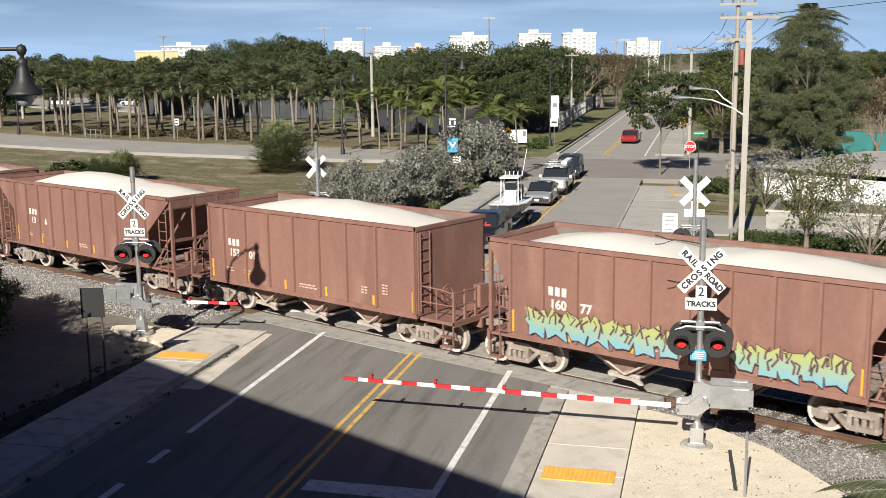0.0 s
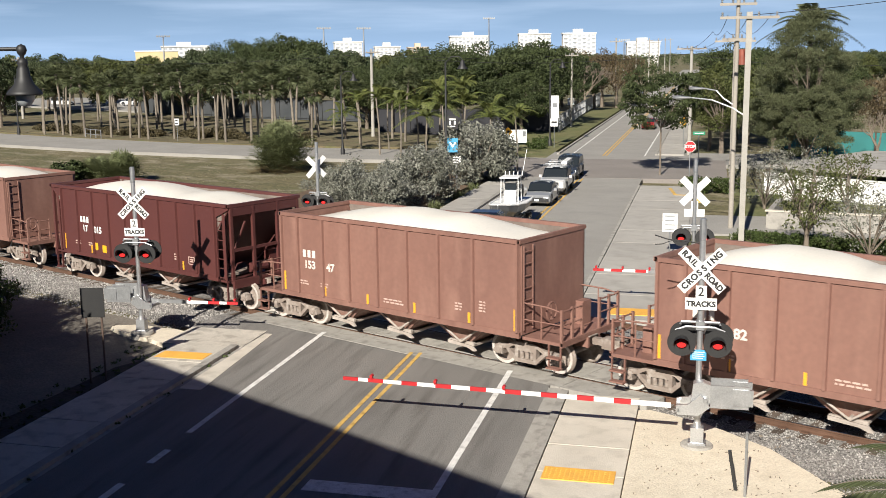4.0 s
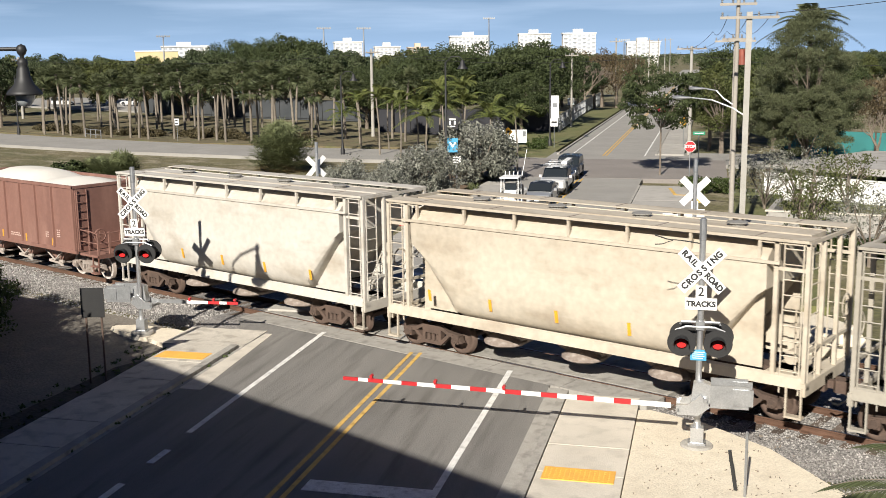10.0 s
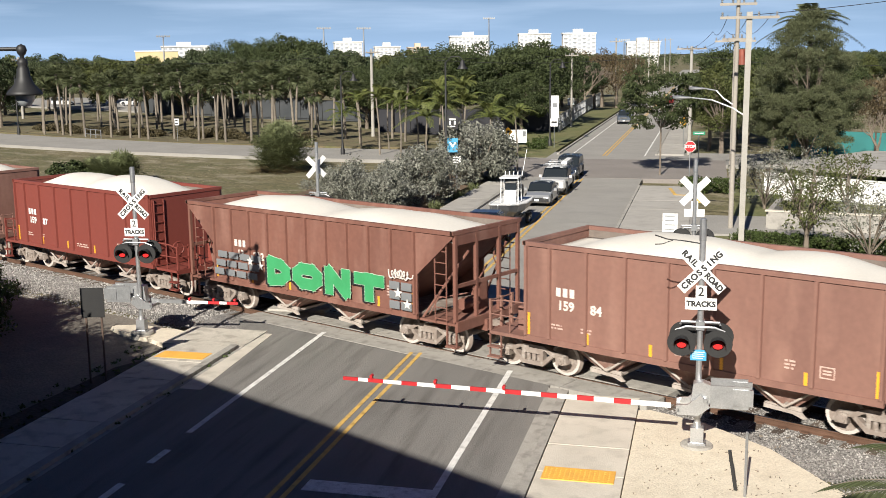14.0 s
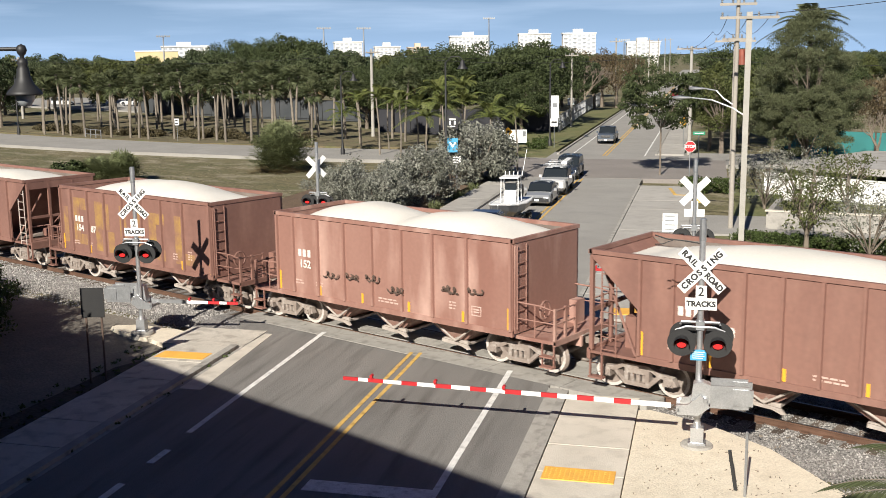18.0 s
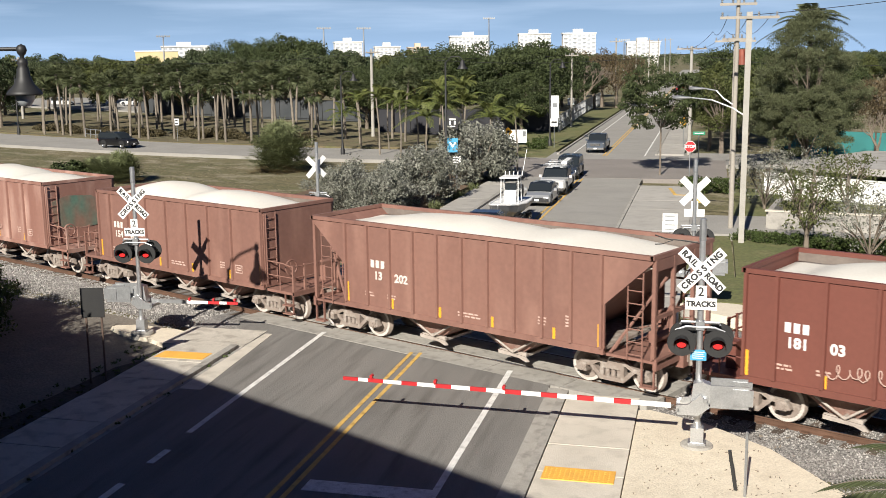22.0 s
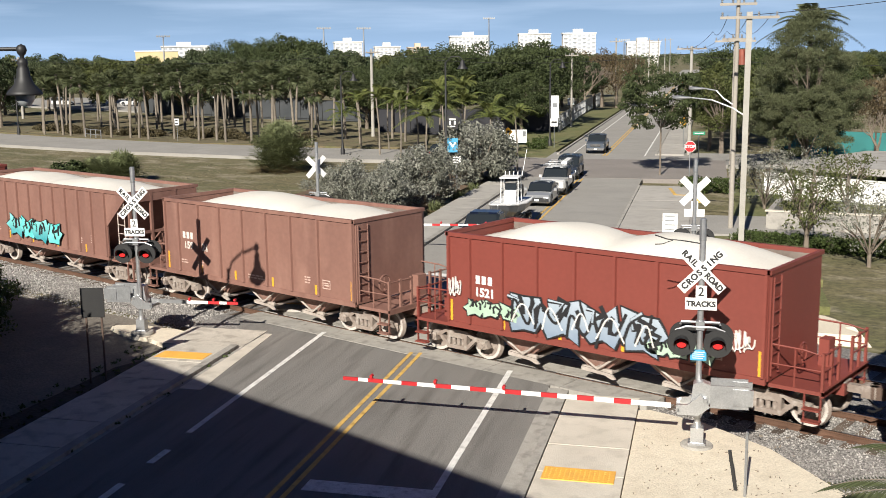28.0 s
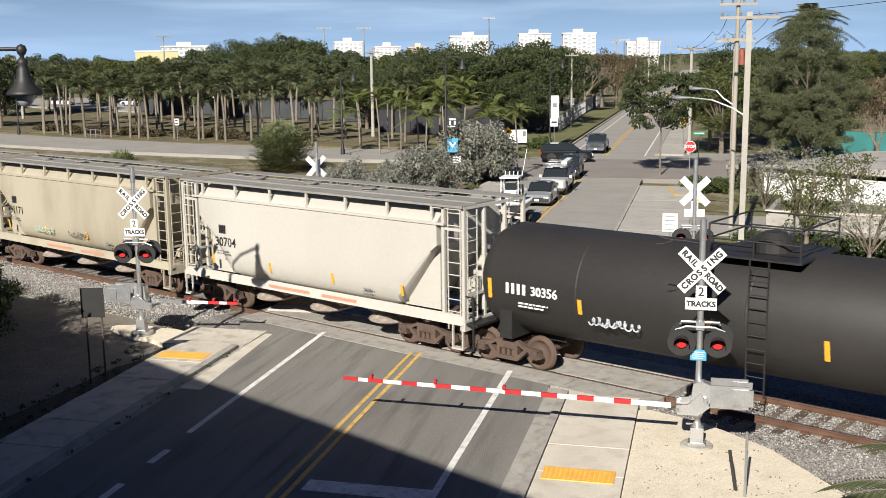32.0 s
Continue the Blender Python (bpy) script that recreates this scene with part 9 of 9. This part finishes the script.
for k in range(6):
    part("post", deck_bm(lambda b: box(b, 0.2 + 5 * k, 0.4 + 5 * k, -0.8, -0.6, 0, 1.85)), BLACK, t)
part("back_wall", deck_bm(lambda b: box(b, 0, 26, 9.0, 9.2, 0, 1.85)), UNDER_DARK, t)
t = thing("screen_wall", "long teal green screen behind the yard", "wall", pose(-35.5, 65.2, GROUND, 0, 0, -7))
part("wall", deck_bm(lambda b: box(b, 0, 46, -0.15, 0.15, 0, 2.3)), TEAL, t)
for k in range(12):
    part("post", deck_bm(lambda b: box(b, 4 * k, 4 * k + 0.1, -0.22, -0.15, 0, 2.35)), UNDER_DARK, t)

# the garage that the camera looks out of: its upper deck and roof shade the road
t = thing("parking_garage", "concrete parking garage whose edge shades the road", "building", pose(0, 0, 0, 0, 0, -5), kind="structure")
for nm, z0, z1 in (("deck", 6.3, 6.8), ("roof", 10.25, 10.75)):
    part(nm, deck_bm(lambda b: box(b, -40, 60, -70, -24.9, z0, z1)), CONCRETE_GREY, t)
part("parapet", deck_bm(lambda b: box(b, -40, 60, -25.2, -24.9, 6.8, 7.7)), CONCRETE_GREY, t)
for k in range(12):
    part("column", deck_bm(lambda b: box(b, -38 + 9 * k, -37.4 + 9 * k, -26.2, -25.4, GROUND, 10.25)), CONCRETE_GREY, t)
part("back_wall", deck_bm(lambda b: box(b, -40, 60, -70.3, -70, GROUND, 10.25)), CONCRETE_GREY, t)
part("ground_wall", deck_bm(lambda b: box(b, -40, 60, -25.4, -25.1, GROUND, 6.3)), CONCRETE_GREY, t)


# ---- road vehicles ----
def car_paint(name, c):
    m = mat(name, c, tuple(v * 0.9 for v in c), 1.0, 0.28, 0.25, grain=0.02)
    m.node_tree.nodes["Principled BSDF"].inputs["Coat Weight"].default_value = 0.6
    return m


def loft(bm, sections):
    """Skin over cross-sections: x, half-width low, half-width high, floor, waist, top, corner."""
    rings = []
    for x, wl, wh, z0, z1, z2 in sections:
        pts = [(wl * 0.92, z0), (wl, z0 + 0.12), (wl * 1.0, (z0 + z1) / 2), (wl * 0.98, z1), (wh, z1 + (z2 - z1) * 0.9), (wh * 0.85, z2), (0, z2 + 0.02)]
        ring = [bm.verts.new((x, -a, b)) for a, b in pts] + [bm.verts.new((x, a, b)) for a, b in pts[::-1][1:]]
        rings.append(ring)
    for a, b in zip(rings, rings[1:]):
        for i in range(len(a) - 1):
            bm.faces.new((a[i], a[i + 1], b[i + 1], b[i]))
        bm.faces.new((a[-1], a[0], b[0], b[-1]))
    bm.faces.new(rings[0][::-1])
    bm.faces.new(rings[-1])
    fix(bm)


def car_wheel(parent, x, y, r, rim_mat=CHROME):
    s = 1 if y > 0 else -1
    tyre = link("wheel", shared(("car_wheel", r), lambda b: lathe(b, [(r * 0.62, -0.11), (r * 0.9, -0.115), (r, -0.08), (r, 0.08), (r * 0.9, 0.115), (r * 0.62, 0.11)], 22, pose(0, 0, 0, 90)), TYRE, True), parent, pose(x, y, r))
    link("rim", shared(("car_rim", r), lambda b: (lathe(b, [(r * 0.63, -0.1), (r * 0.5, -0.07), (r * 0.2, -0.085), (0, -0.09)], 16, pose(0, 0, 0, 90)), lathe(b, [(r * 0.63, 0.1), (r * 0.5, 0.07), (r * 0.2, 0.085), (0, 0.09)], 16, pose(0, 0, 0, 90))), rim_mat), tyre)


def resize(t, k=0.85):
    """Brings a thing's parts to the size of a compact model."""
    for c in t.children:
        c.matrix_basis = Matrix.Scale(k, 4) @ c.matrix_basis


def vehicle(name, label, m, paint, kind, group="", lights=WHITE):
    """Cars, pickups and vans: body, glasshouse, lights, bumpers and wheels. The front looks along +x."""
    t = thing(name, label, "car", m, group)
    if kind == "sedan":
        L, W, r = 4.75, 0.90, 0.33
        body = [(-2.36, .74, .70, .40, .72, .86), (-2.2, .86, .80, .25, .80, 1.0), (-1.2, .90, .86, .22, .86, 1.0), (0.6, .90, .86, .22, .86, .98), (1.1, .90, .84, .22, .80, .94), (2.1, .86, .74, .24, .64, .78), (2.36, .70, .60, .34, .55, .64)]
        cab = [(-1.75, .80, .70, .9, .97, .98), (-1.0, .80, .60, .9, 1.35, 1.40), (0.1, .80, .60, .9, 1.40, 1.46), (0.5, .80, .62, .9, 1.3, 1.38), (1.25, .80, .72, .88, .94, .96)]
        roof = (-0.95, 0.3, 0.58, 1.43)
        ax = (-1.36, 1.42)
    elif kind == "suv":
        L, W, r = 4.9, 0.97, 0.38
        body = [(-2.42, .84, .80, .5, .9, 1.05), (-2.3, .94, .90, .32, 1.0, 1.12), (0.8, .97, .93, .3, 1.02, 1.12), (1.15, .96, .9, .3, 1.0, 1.12), (2.2, .92, .82, .32, .86, 1.02), (2.44, .78, .70, .42, .72, .85)]
        cab = [(-2.3, .88, .76, 1.05, 1.5, 1.55), (-2.1, .88, .72, 1.05, 1.66, 1.74), (0.2, .88, .72, 1.05, 1.7, 1.8), (0.6, .88, .73, 1.05, 1.6, 1.72), (1.35, .88, .8, 1.0, 1.1, 1.13)]
        roof = (-2.05, 0.42, 0.70, 1.77)
        ax = (-1.45, 1.5)
    else:
        L, W, r = 5.8, 1.0, 0.41
        body = [(-2.9, .94, .92, .62, 1.0, 1.12), (-2.75, .99, .96, .5, 1.05, 1.16), (0.9, 1.0, .96, .45, 1.06, 1.16), (1.3, 1.0, .95, .45, 1.06, 1.2), (2.6, .97, .88, .46, 1.0, 1.16), (2.9, .86, .8, .5, .9, 1.05)]
        cab = [(-1.2, .90, .80, 1.1, 1.3, 1.36), (-0.85, .90, .72, 1.1, 1.72, 1.80), (0.3, .90, .72, 1.1, 1.74, 1.83), (0.6, .90, .74, 1.1, 1.62, 1.74), (1.4, .90, .84, 1.1, 1.18, 1.22)]
        roof = (-0.95, 0.42, 0.72, 1.82)
        ax = (-1.75, 1.9)
    part("body", deck_bm(lambda b: loft(b, body)), paint, t, smooth=False)
    part("glasshouse", deck_bm(lambda b: loft(b, cab)), GLASS_CAR, t, "dark tinted windows")
    x0, x1, w, z = roof
    part("roof", deck_bm(lambda b: (prism(b, [(x0 - 0.1, z - 0.04), (x0 + 0.1, z + 0.02), (x1 - 0.15, z + 0.03), (x1 + 0.05, z - 0.03), (x1, z - 0.06), (x0, z - 0.06)], "y", -w, w), fix(b))), paint, t)
    for s in (-1, 1):
        xm = (x0 + x1) / 2
        part("pillar", deck_bm(lambda b: (prism(b, [(xm - 0.05, body[2][4]), (xm + 0.08, body[2][4]), (xm + 0.06, z - 0.03), (xm - 0.05, z - 0.03)], "y", s * (w + 0.12) - 0.03, s * (w + 0.12) + 0.0), fix(b))), paint, t)
        part("mirror", deck_bm(lambda b: box(b, x1 + 0.35, x1 + 0.5, s * (W + 0.12) - 0.1, s * (W + 0.12) + 0.1, body[2][4] + 0.06, body[2][4] + 0.26)), paint, t)
        part("headlight", deck_bm(lambda b: box(b, L / 2 - 0.25, L / 2 - 0.02, s * W * 0.68 - 0.16, s * W * 0.68 + 0.16, body[-1][4] - 0.06, body[-1][4] + 0.12)), lights, t, "clear headlight")
        part("tail_light", deck_bm(lambda b: box(b, -L / 2 - 0.01, -L / 2 + 0.12, s * W * 0.78 - 0.1, s * W * 0.78 + 0.1, body[0][4] - 0.1, body[0][4] + 0.14)), RED_SHEET, t, "red tail light")
        for a in ax:
            car_wheel(t, a, s * (W - 0.12), r)
            part("wheel_arch", deck_bm(lambda b: prism(b, [(a + (r + 0.08) * math.cos(math.pi * i / 8), 0.12 + r + (r + 0.05) * math.sin(math.pi * i / 8)) for i in range(9)], "y", s * (W - 0.02) - 0.02, s * (W - 0.02) + 0.025)), BLACK, t)
    part("grille", deck_bm(lambda b: box(b, L / 2 - 0.1, L / 2 + 0.03, -W * 0.5, W * 0.5, body[-1][4] - 0.16, body[-1][4] + 0.1)), BLACK, t, "dark grille")
    for k in range(3 if kind == "pickup" else 1):
        part("grille_bar", deck_bm(lambda b: box(b, L / 2 + 0.03, L / 2 + 0.05, -W * 0.48, W * 0.48, body[-1][4] - 0.12 + 0.09 * k, body[-1][4] - 0.08 + 0.09 * k)), CHROME, t, "chrome grille bar")
    part("bumper", deck_bm(lambda b: box(b, L / 2 - 0.1, L / 2 + 0.06, -W * 0.86, W * 0.86, 0.38, 0.58)), CHROME if kind == "pickup" else BLACK, t)
    part("number_plate", deck_bm(lambda b: box(b, L / 2 + 0.06, L / 2 + 0.07, -0.15, 0.15, 0.42, 0.56)), WHITE, t, "plain pale plate")
    if kind == "pickup":
        part("bed_liner", deck_bm(lambda b: box(b, -2.7, -1.3, -0.82, 0.82, 1.10, 1.175)), BLACK, t)
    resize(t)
    return t


BACK = math.degrees(math.atan2(-RU.y, -RU.x))
AWAY = BACK + 180
NAVY = car_paint("dark_blue_car_paint", (0.012, 0.016, 0.03))
SILVER_CAR = car_paint("silver_car_paint", (0.36, 0.37, 0.38))
WHITE_CAR = car_paint("white_car_paint", (0.72, 0.72, 0.71))
SLATE = car_paint("slate_blue_car_paint", (0.035, 0.045, 0.065))
GREYBLUE = car_paint("grey_blue_car_paint", (0.09, 0.11, 0.14))
RED_CAR = car_paint("red_car_paint", (0.30, 0.012, 0.02))
BLACK_CAR = car_paint("black_car_paint", (0.012, 0.012, 0.013))
QUEUE = "vehicles waiting at the crossing"
vehicle("pickup_truck", "dark blue pickup truck waiting with a boat trailer", pose(*rp(25.0, -1.62)[:2], -0.02, 0, 0, BACK), NAVY, "pickup", QUEUE)
vehicle("sedan", "silver sedan waiting behind the boat", pose(*rp(39.6, -1.22)[:2], -0.02, 0, 0, BACK), SILVER_CAR, "sedan", QUEUE)
w = vehicle("pickup_truck", "white pickup truck with a ladder rack", pose(*rp(45.0, -1.08)[:2], -0.02, 0, 0, BACK), WHITE_CAR, "pickup", QUEUE)
for x in (-2.6, -1.3, 0.2, 1.1):
    part("rack_bar", deck_bm(lambda b: tube(b, (x, -0.85, 2.05), (x, 0.85, 2.05), 0.03, n=6)), GALV, w, m=Matrix.Scale(0.85, 4))
for s in (-0.85, 0.85):
    part("rack_rail", deck_bm(lambda b: tube(b, (-2.7, s, 2.05), (1.2, s, 2.05), 0.03, n=6)), GALV, w, "metal ladder rack", m=Matrix.Scale(0.85, 4))
    for x in (-2.6, -1.35):
        part("rack_post", deck_bm(lambda b: tube(b, (x, s, 1.1), (x, s, 2.05), 0.03, n=6)), GALV, w, m=Matrix.Scale(0.85, 4))
part("tool_box", deck_bm(lambda b: box(b, -2.2, 1.0, 0.45, 0.85, 2.1, 2.3)), WHITE, w, "white box on the rack", m=Matrix.Scale(0.85, 4))
vehicle("suv", "dark slate blue sport utility car", pose(*rp(52.9, -1.28)[:2], -0.02, 0, 0, BACK), SLATE, "suv", QUEUE)

# the boat on its trailer
t = thing("boat_trailer", "two-axle boat trailer with dark wheels", "trailer", pose(*rp(30.9, -1.5)[:2], -0.02, 0, 0, BACK))
part("frame", deck_bm(lambda b: (box(b, -3.0, 2.6, -0.75, -0.65, 0.5, 0.62), box(b, -3.0, 2.6, 0.65, 0.75, 0.5, 0.62), prism(b, [(2.5, -0.75), (4.0, -0.05), (4.0, 0.05), (2.5, 0.75), (2.5, 0.6), (3.6, 0), (2.5, -0.6)], "z", 0.5, 0.62), box(b, -1.2, -1.1, -0.9, 0.9, 0.4, 0.55), box(b, -2.0, -1.9, -0.9, 0.9, 0.4, 0.55))), GALV, t)
for x in (-1.15, -1.95):
    for s in (-1, 1):
        car_wheel(t, x, s * 0.95, 0.34)
        part("mudguard", deck_bm(lambda b: box(b, x - 0.42, x + 0.42, s * 0.95 - 0.14, s * 0.95 + 0.14, 0.72, 0.76)), BLACK, t)
resize(t, 0.76)
t = thing("boat", "white-decked open boat with a dark hull", "boat", pose(*rp(30.9, -1.5)[:2], 0.45, 0, 0, BACK))
def hull(bm):
    rings = []
    for x, w, zt, zk in ((-3.4, 1.05, 0.95, 0.25), (-1.5, 1.22, 0.98, 0.12), (0.8, 1.22, 1.05, 0.08), (2.7, 1.0, 1.18, 0.18), (3.9, 0.6, 1.32, 0.45), (4.8, 0.05, 1.45, 1.05)):
        ring = [(x, -w, zt), (x, -w * 0.92, zt * 0.55 + zk * 0.45), (x, -w * 0.5, zk + 0.1), (x, 0, zk), (x, w * 0.5, zk + 0.1), (x, w * 0.92, zt * 0.55 + zk * 0.45), (x, w, zt)]
        rings.append([bm.verts.new(p) for p in ring])
    for a, b in zip(rings, rings[1:]):
        for i in range(6):
            bm.faces.new((a[i], a[i + 1], b[i + 1], b[i]))
        bm.faces.new((a[6], a[0], b[0], b[6])).material_index = 1
    bm.faces.new(rings[0])
    bm.faces.new(rings[-1][::-1])
    fix(bm)
bm = bmesh.new()
hull(bm)
link("hull", to_mesh("hull", bm, [mat("grey_hull_gelcoat", (0.10, 0.105, 0.11), (0.08, 0.085, 0.09), 1, 0.3), WHITE]), t, None, "dark grey hull")
part("gunwale", deck_bm(lambda b: [pipe(b, [(-3.4, s * 1.05, 0.97), (-1.5, s * 1.22, 1.0), (0.8, s * 1.22, 1.07), (2.7, s * 1.0, 1.2), (3.9, s * 0.6, 1.34), (4.8, 0, 1.47)], 0.06, 6) for s in (-1, 1)]), WHITE, t)
part("console", deck_bm(lambda b: prism(b, [(-0.7, 0.9), (0.4, 0.9), (0.2, 1.75), (-0.2, 1.95), (-0.7, 1.8)], "y", -0.42, 0.42)), WHITE, t, "white steering console")
part("windscreen", deck_bm(lambda b: box(b, 0.0, 0.06, -0.4, 0.4, 1.9, 2.35)), GLASS_CAR, t)
tt = part("canopy_frame", deck_bm(lambda b: [tube(b, (x, s * 0.62, 0.95), (x * 0.8, s * 0.6, 2.75), 0.035, n=6) for x in (-0.8, 0.55) for s in (-1, 1)] + [tube(b, (-0.8, s * 0.62, 1.6), (0.5, s * 0.6, 2.2), 0.025, n=6) for s in (-1, 1)]), WHITE, t, "white tube frame")
part("canopy", deck_bm(lambda b: box(b, -1.0, 0.75, -0.66, 0.66, 2.75, 2.83)), WHITE, t, "white hard canopy")
part("rod_holder", deck_bm(lambda b: [tube(b, (-1.1, y, 2.7), (-1.25, y, 3.05), 0.03, n=6) for y in (-0.6, -0.3, 0, 0.3, 0.6)]), WHITE, t)
part("antenna", deck_bm(lambda b: tube(b, (-0.6, 0.7, 2.8), (-1.4, 0.9, 4.6), 0.02, n=5)), WHITE, t, "thin white antenna")
part("outboard_engine", deck_bm(lambda b: (prism(b, [(-3.5, 0.6), (-3.45, 1.6), (-3.7, 1.85), (-4.1, 1.75), (-4.15, 1.2), (-3.9, 0.9), (-3.85, 0.1), (-3.6, 0.1)], "y", -0.22, 0.22), fix(b))), BLACK, t, "black outboard engine")
resize(t, 0.72)

red_car = vehicle("sedan", "red sedan driving away down the far road", pose(-51.0, 67.4, -0.02, 0, 0, AWAY), RED_CAR, "sedan")
oncoming = vehicle("pickup_truck", "grey-blue pickup truck coming to the junction", pose(-71.1, 102.5, -0.02, 0, 0, BACK), GREYBLUE, "pickup")
dark_suv = vehicle("suv", "black sport utility car on the side street", pose(-107.2, 35.0, -0.02, 0, 0, 0), BLACK_CAR, "suv")

# car park, shelter and parked cars behind the palms
lawn("car_park", [(-210, 84), (-150, 82), (-138, 92), (-190, 118), (-230, 112)], ASPHALT_PALE, -0.05, "pale asphalt car park behind the palms")
for i, (x, y, turn, kind, paint, lab) in enumerate(((-186.0, 88.5, 20, "suv", WHITE_CAR, "white sport utility car parked behind the palms"), (-178.0, 91.5, 24, "sedan", SILVER_CAR, "silver sedan parked behind the palms"), (-171.0, 93.5, 200, "suv", WHITE_CAR, "white sport utility car parked behind the palms"),
                                                 (-163.5, 91.5, 20, "sedan", BLACK_CAR, "black sedan parked behind the palms"), (-157.5, 89.5, 204, "sedan", WHITE_CAR, "white sedan parked behind the palms"))):
    vehicle("parked_car", lab, pose(x, y, -0.05, 0, 0, turn), paint, kind, "cars parked behind the palms")
t = thing("park_shelter", "low dark shelter with a grey-green roof behind the palms", "shelter", pose(-158, 97, GROUND, 0, 0, 28))
# near-black wall colour stands for the shade under the shelter roof
part("wall", deck_bm(lambda b: box(b, -9, 9, 0, 6, 0, 2.6)), DARK_SCREEN, t, "dark shaded wall")
part("roof", deck_bm(lambda b: (prism(b, [(-1.0, 2.6), (3, 4.4), (7, 2.6)], "x", -10, 10), fix(b))), mat("grey_green_roof", (0.16, 0.24, 0.22), (0.13, 0.2, 0.185), 0.6, 0.6), t, "grey-green hipped roof")
for k in range(5):
    part("post", deck_bm(lambda b: box(b, -9.5 + 4.7 * k, -9.3 + 4.7 * k, -0.8, -0.6, 0, 2.6)), WHITE, t)


# ---- what moves ----
def drive(ob, rows, z=-0.02):
    """Rows of seconds, x, y; the heading follows the way driven."""
    out = []
    for k, (t, x, y) in enumerate(rows):
        a, b = rows[max(0, k - 1)], rows[min(len(rows) - 1, k + 1)]
        dx, dy = b[1] - a[1], b[2] - a[2]
        if math.hypot(dx, dy) < 0.4 and out:
            out.append((t, Matrix.Translation((x, y, z)) @ out[-1][1].to_3x3().to_4x4()))
        else:
            out.append((t, pose(x, y, z, 0, 0, math.degrees(math.atan2(dy, dx)))))
    walk(ob, out)


def motions():
    for car, s in CARS:
        walk(car, [(t, pose(s - SPEED * (t - 16), 0, 0)) for t in (0, 8, 16, 24, 32)])
    drive(red_car, [(0, -51.6, 67.4), (1, -53.7, 72.4), (2, -55.8, 77.3), (3, -57.6, 81.4), (5.5, -62.3, 91.5), (9, -71.0, 110.0), (16, -92.0, 154.0), (24, -118.0, 209.0), (32, -143.0, 262.0)])
    drive(oncoming, [(0, -126.0, 206.0), (6, -101.0, 157.0), (10, -84.0, 125.5), (13, -71.1, 101.8), (14, -66.8, 92.8), (16.5, -57.9, 75.4), (17, -56.4, 72.2), (18, -53.7, 66.6), (19, -51.8, 62.6), (20, -50.7, 60.4), (21, -50.0, 58.9), (22, -49.6, 58.0), (24, -49.3, 57.4), (28, -49.3, 57.4), (32, -49.3, 57.4)])
    drive(dark_suv, [(0, -285.7, 31.0), (8, -213.7, 32.7), (16, -141.7, 34.2), (20, -106.2, 35.0), (21, -99.1, 35.6), (22, -91.3, 36.8), (23, -82.1, 38.1), (24, -73.7, 39.4), (25.5, -63.6, 42.2), (27.5, -55.3, 42.6), (29.0, -51.0, 43.2), (29.5, -50.3, 43.6), (30, -49.9, 44.0), (30.5, -49.4, 44.8), (31, -48.8, 45.9), (31.5, -48.0, 47.0), (32, -46.6, 48.1)])


motions()
